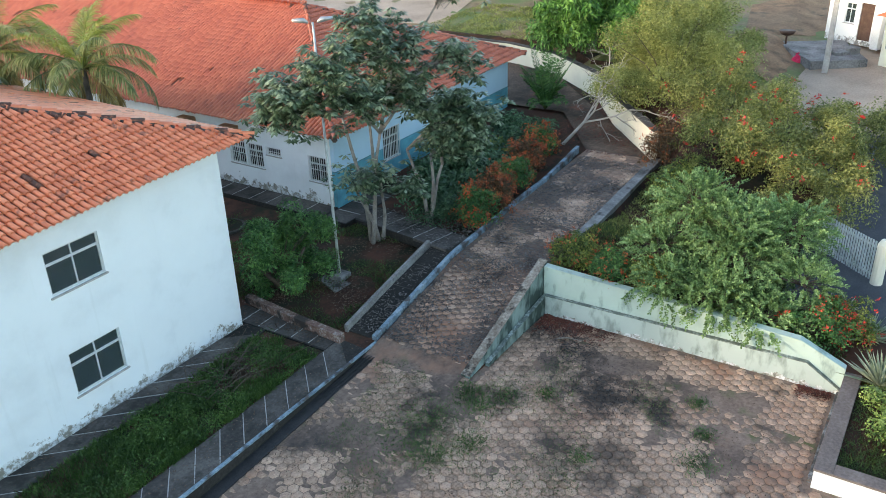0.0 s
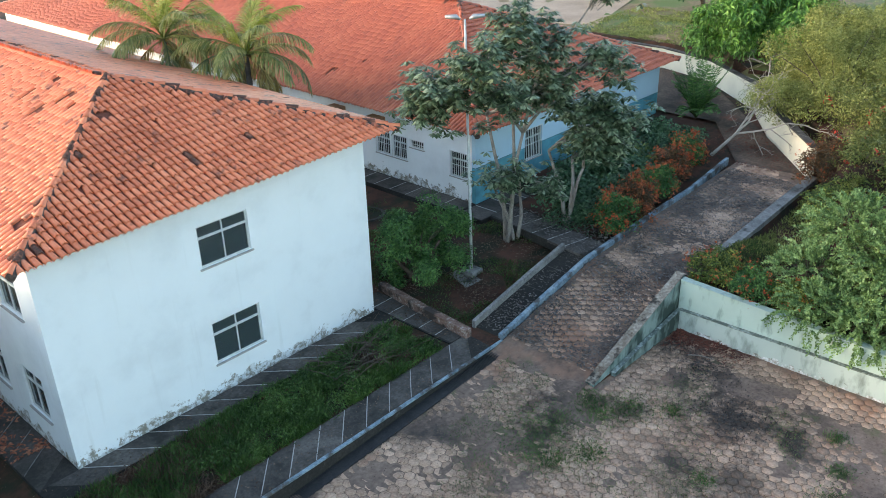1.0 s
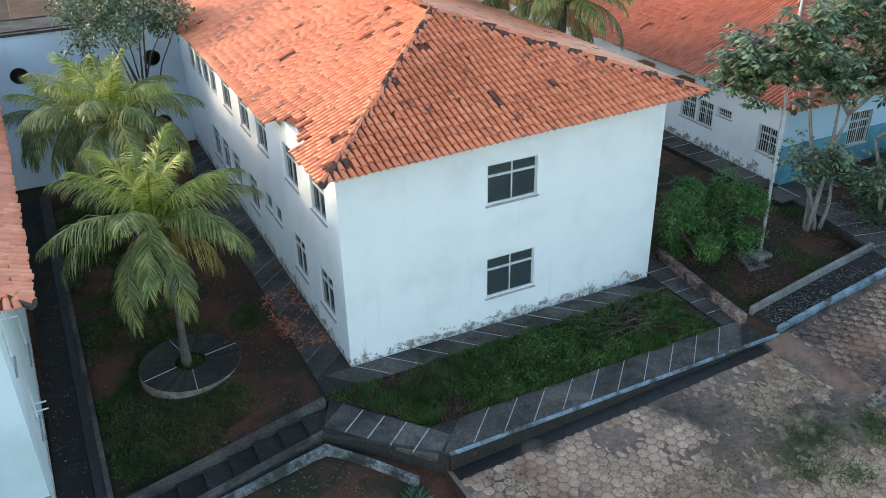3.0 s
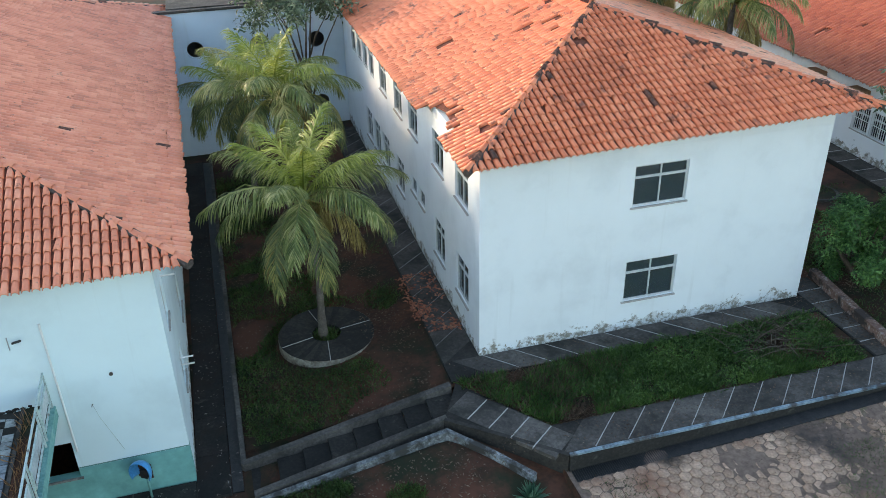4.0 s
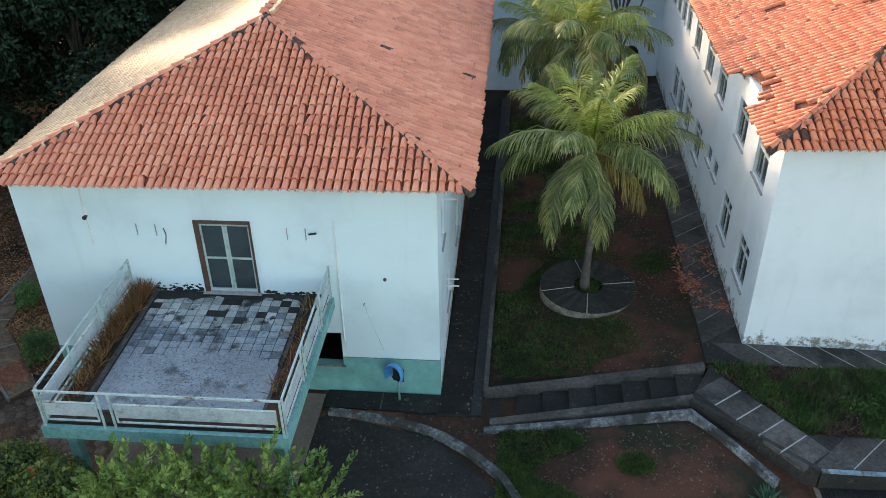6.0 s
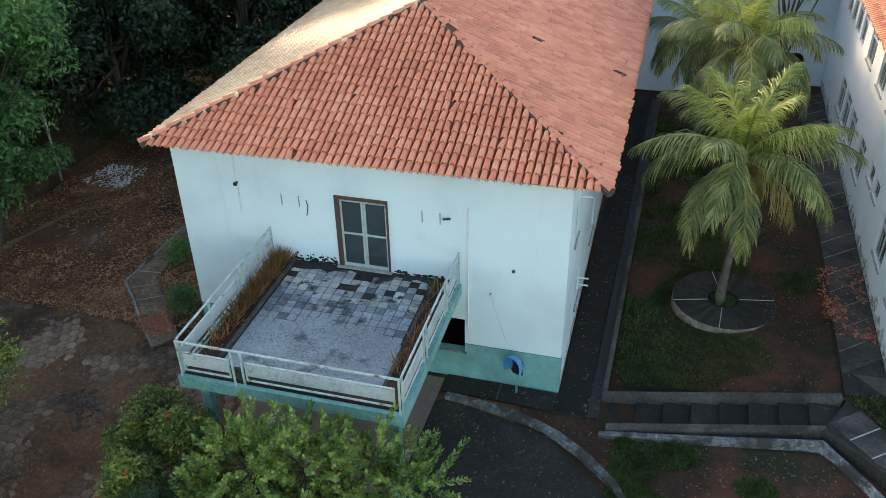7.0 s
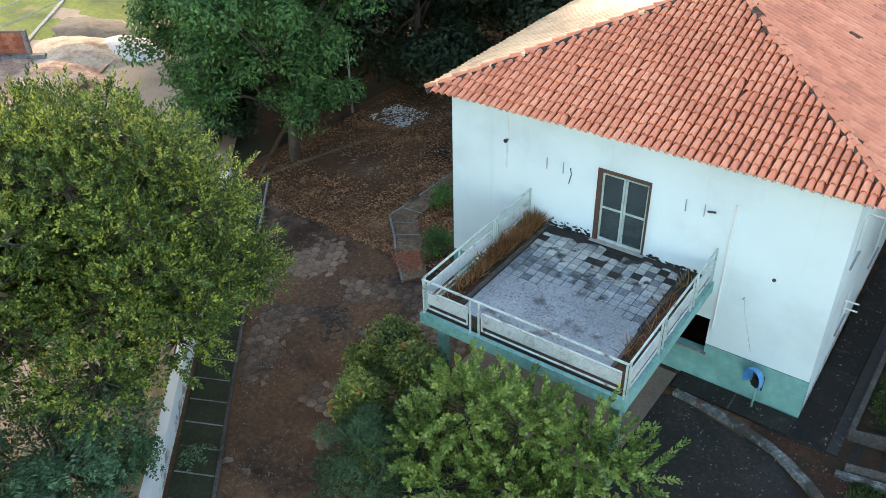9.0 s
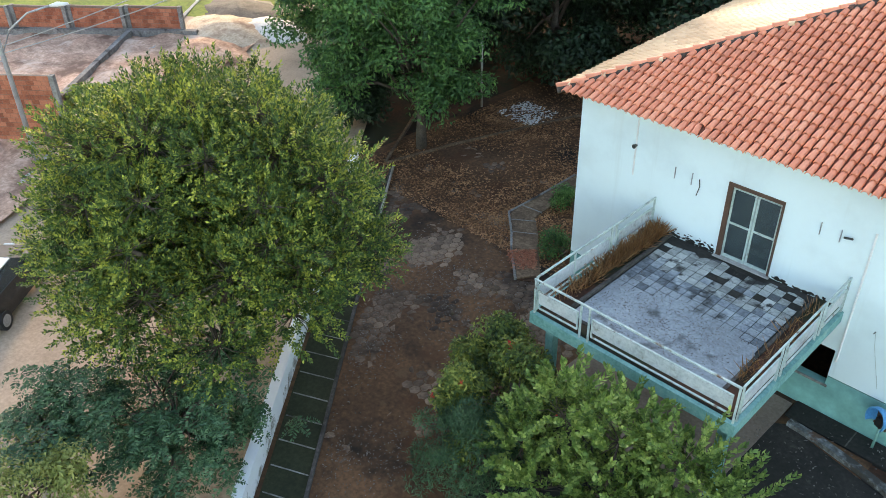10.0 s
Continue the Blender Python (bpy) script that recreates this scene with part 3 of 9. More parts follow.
# ---- builders ----
class Buf:
    """Gathers vertices and faces."""

    def __init__(self):
        self.v, self.f = [], []

    def add(self, verts, faces):
        n = len(self.v)
        self.v.extend(tuple(p) for p in verts)
        self.f.extend(tuple(n + i for i in face) for face in faces)
        return self

    def box(self, x0, x1, y0, y1, z0, z1, bevel=0.0):
        b = bevel
        if not b:
            return self.add([(x, y, z) for z in (z0, z1) for y in (y0, y1) for x in (x0, x1)],
                            [(0, 2, 3, 1), (4, 5, 7, 6), (0, 1, 5, 4), (2, 6, 7, 3), (0, 4, 6, 2), (1, 3, 7, 5)])
        ring = lambda i, z: [(x0 + i, y0 + i, z), (x1 - i, y0 + i, z), (x1 - i, y1 - i, z), (x0 + i, y1 - i, z)]
        verts = ring(0, z0) + ring(0, z1 - b) + ring(b, z1)
        faces = [(3, 2, 1, 0), (8, 9, 10, 11)]
        for k in (0, 4):
            faces += [(k + i, k + (i + 1) % 4, k + 4 + (i + 1) % 4, k + 4 + i) for i in range(4)]
        return self.add(verts, faces)

    def prism(self, pts, z0, z1):
        """An upright prism over a polygon; z0 and z1 are numbers or functions of x and y."""
        lo, hi = (z if callable(z) else (lambda x, y, z=z: z) for z in (z0, z1))
        n = len(pts)
        area = sum(pts[i][0] * pts[(i + 1) % n][1] - pts[(i + 1) % n][0] * pts[i][1] for i in range(n))
        if area < 0:
            pts = pts[::-1]
        verts = [(x, y, lo(x, y)) for x, y in pts] + [(x, y, hi(x, y)) for x, y in pts]
        return self.add(verts, [tuple(range(n - 1, -1, -1)), tuple(range(n, 2 * n))] + [(i, (i + 1) % n, n + (i + 1) % n, n + i) for i in range(n)])

    def strip(self, line, width, z0, z1, side=0.0):
        """A wall or kerb along a line of (x, y) points; z0 and z1 as for prism. side: -0.5 to 0.5 shifts it across."""
        lo, hi = (z if callable(z) else (lambda x, y, z=z: z) for z in (z0, z1))
        line = [Vector(p) for p in line]
        verts = []
        for i, p in enumerate(line):
            a, b = line[max(i - 1, 0)], line[min(i + 1, len(line) - 1)]
            d = (b - a).normalized()
            nrm = Vector((-d.y, d.x)) * width
            l, r = p + nrm * (0.5 + side), p - nrm * (0.5 - side)
            verts += [(l.x, l.y, lo(*p)), (r.x, r.y, lo(*p)), (r.x, r.y, hi(*p)), (l.x, l.y, hi(*p))]
        faces = [(0, 1, 2, 3)]
        for i in range(len(line) - 1):
            k = 4 * i
            faces += [(k + j, k + 4 + j, k + 4 + (j + 1) % 4, k + (j + 1) % 4) for j in range(4)]
        k = 4 * (len(line) - 1)
        faces.append((k + 3, k + 2, k + 1, k))
        return self.add(verts, faces)

    def tube(self, pts, radii, sides=7):
        pts = [Vector(p) for p in pts]
        n0, up = len(self.v), Vector((0.3, 0.1, 1))
        for i, p in enumerate(pts):
            d = (pts[min(i + 1, len(pts) - 1)] - pts[max(i - 1, 0)]).normalized()
            a = d.cross(up if abs(d.dot(up.normalized())) < 0.95 else Vector((1, 0, 0))).normalized()
            b = d.cross(a)
            r = radii[i] if isinstance(radii, (list, tuple)) else radii
            for k in range(sides):
                w = 2 * math.pi * k / sides
                self.v.append(tuple(p + a * (r * math.cos(w)) + b * (r * math.sin(w))))
        for i in range(len(pts) - 1):
            for k in range(sides):
                a, b = n0 + i * sides + k, n0 + i * sides + (k + 1) % sides
                self.f.append((a, b, b + sides, a + sides))
        self.f.append(tuple(n0 + k for k in range(sides))[::-1])
        self.f.append(tuple(n0 + (len(pts) - 1) * sides + k for k in range(sides)))
        return self

    def bar(self, a, b, r, sides=5):
        return self.tube([a, b], r, sides)

    def mesh(self, name, material, smooth=False):
        me = bpy.data.meshes.new(name)
        me.from_pydata(self.v, [], self.f)
        if smooth:
            me.shade_smooth()
        me.materials.append(material)
        me.update()
        return me


def fast_mesh(name, verts, faces, material):
    """A mesh from arrays: verts n x 3, faces m x k with k the same for all."""
    verts, faces = np.asarray(verts, np.float32), np.asarray(faces, np.int32)
    me = bpy.data.meshes.new(name)
    me.vertices.add(len(verts))
    me.vertices.foreach_set("co", verts.ravel())
    k = faces.shape[1]
    me.loops.add(faces.size)
    me.loops.foreach_set("vertex_index", faces.ravel())
    me.polygons.add(len(faces))
    me.polygons.foreach_set("loop_start", np.arange(0, faces.size, k, dtype=np.int32))
    me.update(calc_edges=True)
    me.materials.append(material)
    return me


GROUPS = {
    "coconut_palm": "coconut palms of the gardens", "flowering_hedge": "hedge along the driveway", "agave": "agave rosettes", "back_tree": "dark trees behind the yard",
    "bank_tree": "trees on the bank", "acacia": "acacias by the cream wall", "flame_shrub": "red-flowered shrubs of the bank", "flowering_shrub": "shrubs above the retaining wall",
    "umbrella_tree": "whorled trees of the garden", "yard_shrub": "shrubs by the drive", "yard_bush": "small bushes by the cyan wall", "feathery_tree": "feathery trees by the street",
}


def thing(name, label, category, at=(0, 0, 0), rz=0.0, group="", kind="", data=None):
    group = group or GROUPS.get(name, "")
    ob = new(name, data)
    ob.matrix_basis = pose(*at, 0, 0, rz)
    return tagged(ob, label, category, group, kind)


def part(name, buf, material, parent, label="", kind="", smooth=False, at=None):
    me = buf.mesh(name, material, smooth) if isinstance(buf, Buf) else buf
    ob = new(name, me)
    ob.parent = parent
    if at is not None:
        ob.matrix_basis = at
    return tagged(ob, label, kind=kind)


def solo(name, buf, material, label, category, group="", kind="", smooth=False):
    me = buf.mesh(name, material, smooth) if isinstance(buf, Buf) else buf
    return tagged(new(name, me), label, category, group, kind)


def smoothstep(a, b, x):
    t = min(1.0, max(0.0, (x - a) / (b - a)))
    return t * t * (3 - 2 * t)


def lerp_at(x, pts):
    """Height at x along straight pieces through (x, z) points."""
    if x <= pts[0][0]:
        return pts[0][1]
    for (a, p), (b, q) in zip(pts, pts[1:]):
        if x <= b:
            return p + (q - p) * (x - a) / (b - a)
    return pts[-1][1]


# ---- ground ----
DRIVE = [(11.0, 0.83), (11.9, 0.93), (14.25, 1.37), (16.9, 1.83), (22.2, 2.02), (29.0, 2.1)]
LOT = [(0.0, 0.42), (6.0, 0.62), (11.9, 0.9), (16.5, 0.92)]
FAR_WALL = [(28.9, -7.75), (33.2, -4.2), (36.9, -1.8), (40.3, 2.4), (41.6, 6.2), (41.9, 14.0)]


def drive_z(x):
    return lerp_at(x, DRIVE)


def lot_z(x):
    return lerp_at(x, LOT)


def beyond_far_wall(x, y):
    """How far a place lies behind the cream wall."""
    if y > 14:
        return x - 41.9
    best = None
    for (ax, ay), (bx, by) in zip(FAR_WALL, FAR_WALL[1:]):
        dx, dy = bx - ax, by - ay
        t = min(1, max(0, ((x - ax) * dx + (y - ay) * dy) / (dx * dx + dy * dy)))
        d = math.hypot(x - ax - t * dx, y - ay - t * dy)
        s = 1 if (dx * (y - ay) - dy * (x - ax)) < 0 else -1
        if best is None or d < abs(best) - 1e-6:
            best = s * d
    return best


def street_z(x):
    return lerp_at(x, [(17, 1.35), (24, 1.7), (32, 2.15), (44, 2.7), (70, 3.6)])


def height(x, y):
    if x < 0.75 and y < -1:
        low = lerp_at(x, [(-7.0, 0.0), (-6.4, 0.06), (-1.8, 0.72), (0.75, 0.42)]) * (1 - 0.6 * smoothstep(-3.4, -6.5, y))
        if y < -2.6:
            return low
    if 0.75 <= x <= 16.5 and y <= -4.5 and (y <= -8.15 or x < 11.9) and y > -17.85:
        return lot_z(x)
    if y <= -17.85 and x <= 12.15:
        return lot_z(x)
    if y <= -17.85 and 12.15 < x <= 17.5:
        return 1.35
    if x > 11.9 and -8.15 < y < -4.5 and x < 29:
        return drive_z(x)
    if x > 16.5 and y <= -7.9:
        bank = 2.45 - 1.1 * smoothstep(-9, -17.5, y)
        d = smoothstep(19.5, 24, x)
        z = bank * (1 - d) + street_z(x) * d
        b = beyond_far_wall(x, y)
        if b > 0:
            z = z + (3.45 - z) * smoothstep(0.5, 1.6, b) * smoothstep(lerp_at(x, [(34, -14.5), (40, -10.8)]), lerp_at(x, [(34, -9.5), (40, -7.9)]), y)
        return z
    if x > 28 and beyond_far_wall(x, y) > 1.1:
        return 3.45 + 0.02 * max(0, x - 42)
    base = lerp_at(x, [(-6.9, 0.02), (-6.8, 0.12), (-1.2, 0.72), (-1.1, 0.92), (10.7, 0.92), (12.0, 1.0), (17.5, 1.5), (20, 1.68), (27, 1.95), (40, 2.3)])
    if x < -6.9:
        base = 0.02 * 0
    if y < -1.0 and x < -1.1:
        base = min(base, lerp_at(x, [(-7.0, 0.0), (-1.8, 0.4)]))
    return base


def fine_axis(lo, hi, step, breaks, far):
    vals = set(round(lo + step * k, 3) for k in range(int((hi - lo) / step) + 1)) | set(breaks) | set(far)
    return sorted(vals)


GX = fine_axis(-48, 62, 1.0, (-6.95, -6.85, -1.15, -1.05, 0.72, 0.78, 11.85, 11.95, 12.1, 12.2, 16.45, 16.55), (-1500, -600, -250, -120, -80, 80, 120, 250, 600, 1500))
GY = fine_axis(-30, 40, 1.0, (-0.95, -1.05, -4.55, -4.45, -8.2, -8.1, -17.9, -17.8), (-1500, -600, -250, -120, -60, 60, 90, 150, 300, 700, 1500))
gb = Buf()
for gy in GY:
    for gx in GX:
        wob = 0.05 * noise.noise(Vector((gx * 0.31, gy * 0.31, 3.3))) if abs(gx) < 60 else 0
        gb.v.append((gx, gy, height(gx, gy) - 0.03 + wob * 0.5))
nx = len(GX)
gb.f = [(j * nx + i, j * nx + i + 1, (j + 1) * nx + i + 1, (j + 1) * nx + i) for j in range(len(GY) - 1) for i in range(nx - 1)]
ground = solo("ground", gb, M["dirt"], "reddish bare earth with sparse green patches", "ground", kind="structure")


def sheet(name, pts, z, material, label, category="paving", lift=0.0, step=0.5, rough=0.0, seed=0.0):
    """A slightly uneven sheet over a convex polygon, on the ground."""
    xs, ys = [p[0] for p in pts], [p[1] for p in pts]
    n = max(2, int((max(xs) - min(xs)) / step)), max(2, int((max(ys) - min(ys)) / step))
    bm = bmesh.new()
    face = bm.faces.new([bm.verts.new((x, y, 0)) for x, y in pts])
    for k in range(1, n[0]):
        bmesh.ops.bisect_plane(bm, geom=bm.verts[:] + bm.edges[:] + bm.faces[:], plane_co=(min(xs) + (max(xs) - min(xs)) * k / n[0], 0, 0), plane_no=(1, 0, 0))
    for k in range(1, n[1]):
        bmesh.ops.bisect_plane(bm, geom=bm.verts[:] + bm.edges[:] + bm.faces[:], plane_co=(0, min(ys) + (max(ys) - min(ys)) * k / n[1], 0), plane_no=(0, 1, 0))
    for v in bm.verts:
        zz = z(v.co.x, v.co.y) if callable(z) else z
        v.co.z = zz + lift + rough * noise.noise(Vector((v.co.x * 0.8, v.co.y * 0.8, seed)))
    bm.normal_update()
    if bm.faces[:][0].normal.z < 0:
        bmesh.ops.reverse_faces(bm, faces=bm.faces[:])
    me = bpy.data.meshes.new(name)
    bm.to_mesh(me)
    bm.free()
    me.shade_smooth()
    me.materials.append(material)
    return tagged(new(name, me), label, category, kind="structure")


lot = sheet("lot_ground", [(0.78, -24), (16.42, -24), (16.42, -4.52), (0.78, -4.52)],
            lambda x, y: lot_z(x), M["lot_dirt"], "dirt-covered parking court between worn hexagonal pavers", lift=0.006, step=0.35, rough=0.035)
drive = sheet("driveway_ground", [(11.1, -7.95), (29.0, -8.05), (29.0, -4.47), (11.1, -4.6)], lambda x, y: drive_z(x), M["lot_dirt"], "sloping driveway of dusty hexagonal pavers", lift=0.03, step=0.35, rough=0.03)
upper = sheet("upper_drive_ground", [(28.9, -7.7), (40.2, 2.3), (41.4, 6.2), (33.6, 6.2), (33.6, -1.2), (28.9, -4.47)], lambda x, y: lerp_at(x, [(29, 2.08), (41, 2.3)]), M["upper_dirt"], "dusty earth drive beside the far building", lift=0.04, step=0.6, rough=0.03)
yard = sheet("yard_ground", [(-9.0, -24.0), (-29.5, -24.0), (-29.5, 9.0), (-9.0, 9.0)],
             0.0, M["yard"], "dark damp yard of worn hexagonal pavers and earth", lift=0.015, step=0.45, rough=0.03)


# ---- walls with openings ----
def wall_mesh(length, tall, thick, holes=()):
    """A wall along local x from 0, its outer face at y 0, with openings (x0, x1, z0, z1) right through it."""
    us = sorted({0.0, length, *(h[0] for h in holes), *(h[1] for h in holes)})
    vs = sorted({0.0, tall, *(h[2] for h in holes), *(h[3] for h in holes)})
    solid = {}
    for i in range(len(us) - 1):
        for j in range(len(vs) - 1):
            cu, cv = (us[i] + us[i + 1]) / 2, (vs[j] + vs[j + 1]) / 2
            solid[i, j] = not any(h[0] < cu < h[1] and h[2] < cv < h[3] for h in holes)
    b, index = Buf(), {}

    def vert(i, j, back):
        key = (i, j, back)
        if key not in index:
            index[key] = len(b.v)
            b.v.append((us[i], thick if back else 0.0, vs[j]))
        return index[key]

    for (i, j), full in solid.items():
        if not full:
            continue
        b.f.append((vert(i, j, 0), vert(i + 1, j, 0), vert(i + 1, j + 1, 0), vert(i, j + 1, 0)))
        b.f.append((vert(i, j + 1, 1), vert(i + 1, j + 1, 1), vert(i + 1, j, 1), vert(i, j, 1)))
        for di, dj, (p, q) in ((-1, 0, ((0, 1), (0, 0))), (1, 0, ((1, 0), (1, 1))), (0, -1, ((0, 0), (1, 0))), (0, 1, ((1, 1), (0, 1)))):
            if not solid.get((i + di, j + dj), False):
                b.f.append((vert(i + p[0], j + p[1], 0), vert(i + p[0], j + p[1], 1), vert(i + q[0], j + q[1], 1), vert(i + q[0], j + q[1], 0)))
    return b


def window(house, m, x0, x1, z0, z1, split=0.3, cols=2, open_pane=None, grille=False, sill=True):
    """A metal window in an opening: frame with a fanlight rail and mullions, one pane for each light, a sill; some have a grille."""
    w = 0.05
    zs = z1 - (z1 - z0) * split
    rows = [(z0 + w, zs - 0.035), (zs + 0.035, z1 - w)] if split else [(z0 + w, z1 - w)]
    lights = [(r, k, x0 + (x1 - x0) * k / cols + (w if k == 0 else 0.02), x0 + (x1 - x0) * (k + 1) / cols - (w if k == cols - 1 else 0.02), a, c) for r, (a, c) in enumerate(rows) for k in range(cols)]
    b = wall_mesh(x1 - x0, z1 - z0, 0.07, [(xa - x0, xb - x0, a - z0, c - z0) for _, _, xa, xb, a, c in lights])
    b.v = [(x + x0, y + 0.05, z + z0) for x, y, z in b.v]
    win = part("window", b, M["alu"], house, at=m)
    for r, k, xa, xb, a, c in lights:
        if open_pane != (r, k):
            part("pane", Buf().box(xa - 0.01, xb + 0.01, 0.08, 0.086, a - 0.01, c + 0.01), M["glass"], win).visible_shadow = False
    if sill:
        part("sill", Buf().box(x0 - 0.06, x1 + 0.06, -0.05, 0.13, z0 - 0.05, z0 - 0.004, 0.01), M["joint"], win)
    if grille:
        n = max(3, int((x1 - x0) / 0.11))
        wide, tall = x1 - x0 + 0.04, z1 - z0 + 0.04
        cuts = [(0.018 + (wide - 0.018) * k / n, (wide - 0.018) * (k + 1) / n, za, zb) for k in range(n) for za, zb in ((0.03, tall / 2 - 0.012), (tall / 2 + 0.012, tall - 0.03))]
        g = wall_mesh(wide, tall, 0.018, cuts)
        g.v = [(x + x0 - 0.02, y - 0.032, z + z0 - 0.02) for x, y, z in g.v]
        part("grille", g, M["white_paint"], win, "white painted steel window grille")
    return win


# ---- tiled hip roofs ----
PITCH, COURSE = 0.2, 0.345


def tile_arrays(radius=0.085, length=0.40, bulge=1.12, mouth=0.032, narrow=0.83):
    """A tapered half-round cover tile along +y (up the slope), its mouth with a visible thickness."""
    v, f, n = [], [], 6
    for y, r, lift in ((0.0, radius, mouth), (length, radius * narrow, -0.3 * mouth)):
        for k in range(n + 1):
            a = math.pi * k / n
            v.append((-r * math.cos(a), y, lift + r * bulge * math.sin(a)))
    for k in range(n + 1):
        a = math.pi * k / n
        v.append((-(radius - 0.018) * math.cos(a), 0.0, mouth + (radius - 0.016) * (bulge - 0.04) * math.sin(a) - 0.006))
    m = n + 1
    f += [(k, k + 1, m + k + 1, m + k) for k in range(n)] + [(k + 1, k, 2 * m + k, 2 * m + k + 1) for k in range(n)]
    return np.array(v), np.array(f)


TILE_V, TILE_F = tile_arrays()
CLOSE_V, _ = tile_arrays(0.076, 0.40, 1.35, 0.003, 0.98)  # bedded close, their mouths hardly lifted


def hip_roof(house, w, d, z, over, slope, material, nearest, gaps, seed, missing=(), over_right=None, broken=None, stained=0.1, lift_right=0.0, lift_left=0.0, bleached=()):
    """A hip roof over a w x d plan with its eaves at height z: deck, gutters' worth of channel, cover tiles laid in
    courses, ridge tiles.
    nearest: the house-local place round which tiles are pieces of their own. gaps: chance that a run of tiles has
    slipped away, by slope (front, left, right, back). missing: ragged bites in the eaves, as (slope, u0, u1, courses).
    lift_right: how much higher that eave sits.
    bleached: slopes laid with pale cream tiles."""
    rng = random.Random(seed)
    x0, x1, y0, y1 = -over, w + (over_right or over), -over, d + over
    half = (w + 2 * over) / 2 + ((over_right or over) - over) * 0.3
    rise = half * slope
    ra, rb = Vector((x0 + half, y0 + half, z + rise)), Vector((x0 + half, y1 - half, z + rise))
    deck = Buf()
    t = 0.05
    zl, zr = z + lift_left, z + lift_right
    c = [Vector((x0, y0, zl)), Vector((x1, y0, zr)), Vector((x1, y1, zr)), Vector((x0, y1, zl))]
    lowered = lambda p: (p.x, p.y, p.z - t)
    back = 0.11  # the boarding stops short of the tiles' mouths
    dc = [p + (q - p) * (back / half) for p, q in zip(c, (ra, ra, rb, rb))]
    outline = dc + [ra, rb]
    bite = []
    if broken:
        b0, b1, deep = broken
        bite = [Vector((x0 + s, y, zl + s * (rise - lift_left) / half)) for y, s in ((b1, back), (b1 - 0.15, deep * 0.7), (b1 - 0.4 * (b1 - b0), deep), (b0 + 0.2, deep * 0.8), (b0, back))]
    deck.add([tuple(p) for p in outline + bite] + [lowered(p) for p in outline + bite],
             [(0, 1, 4), (1, 2, 5, 4), (2, 3, 5), (3, *range(6, 6 + len(bite)), 0, 4, 5)])
    n = len(outline) + len(bite)
    loop = [0, 1, 2, 3] + list(range(6, 6 + len(bite)))
    deck.f += [(a, n + a, n + b, b) for a, b in zip(loop, loop[1:] + loop[:1])]
    deck.f += [(n + 4, n + 1, n), (n + 4, n + 5, n + 2, n + 1), (n + 5, n + 3, n + 2), (n + 5, n + 4, n, *[n + 6 + k for k in reversed(range(len(bite)))], n + 3)]
    roof = part("roof", deck, M["deck"], house, "weathered clay barrel-tile hip roof")
    frames = {}
    for key, a, b, top_a, top_b in (("front", c[0], c[1], ra, ra), ("right", c[1], c[2], ra, rb), ("back", c[2], c[3], rb, rb), ("left", c[3], c[0], rb, ra)):
        u = (b - a).normalized()
        rest = top_a - a
        up = (rest - u * rest.dot(u)).normalized()
        frames[key] = (a, u, up, u.cross(up), (b - a).length, rest.dot(up), rest.dot(u), (b - a).length - (top_b - a).dot(u))
    keep, dirty, pale = [], [], []
    shift = [rng.uniform(-0.05, 0.05) for _ in range(97)]
    for key, (a, u, up, nrm, length, tall, run_a, run_b) in frames.items():
        gap = gaps.get(key, 0.01)
        holes = {}
        top_row = int(tall / COURSE) + 1
        for _ in range(int(gap * top_row * length / PITCH)):
            r0, k0 = rng.randrange(1, top_row), rng.randrange(int(length / PITCH))
            for q in range(rng.choice((1, 1, 2))):
                for w in range(rng.choice((1, 1, 2))):
                    holes[r0 + q, k0 + w] = True
        for row in range(top_row):
            v = row * COURSE - 0.05
            inset, inset_b = (max(0.0, (v + 0.2) * q / tall) for q in (run_a, run_b))
            cols = int(length / PITCH)
            start = (length - cols * PITCH) / 2
            for k in range(cols + 1):
                s = start + k * PITCH
                if s < inset - 0.02 or s > length - inset_b + 0.02:
                    continue
                if (row, k) in holes:
                    continue
                if any(key == ms and u0 < s < u1 and row < n + rng.choice((0, 0, 1)) for ms, u0, u1, n in missing):
                    continue
                j = lambda q: rng.uniform(-q, q)
                stagger = (shift[k % 97] if row else 0.3 * shift[k % 97]) * (0.8 if key in ("front", "back") else 2.2 if row < top_row - 2 else 0.6)
                wave = 0.03 * noise.noise(Vector((s * 0.35, v * 0.5, seed)))
                p = a + u * (s + j(0.006) + wave) + up * (v + stagger + j(0.012) + 0.5 * wave) + nrm * 0.012
                turn = j(0.02) if rng.random() < 0.975 else j(0.2)
                ca, sa = math.cos(turn), math.sin(turn)
                row_of = (p, u * ca + up * sa, up * ca - u * sa, nrm, key in ("left", "right"))
                by_hip = min(s - inset, length - inset_b - s)
                if rng.random() < stained * (0.42 if by_hip < 0.22 else 0.2 if by_hip < 0.45 else 0.01):
                    dirty.append(row_of)
                else:
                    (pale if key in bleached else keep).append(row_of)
    near = Vector(nearest)
    keep.sort(key=lambda q: (q[0] - near).length)
    shared = [fast_mesh("roof_tile", v, TILE_F, material) for v in (TILE_V, CLOSE_V)]
    for p, ux, uy, uz, close in keep[:300]:
        ob = new("roof_tile", shared[close])
        ob.parent = roof
        mb = Matrix((ux, uy, uz)).transposed().to_4x4()
        mb.translation = p
        ob.matrix_basis = mb
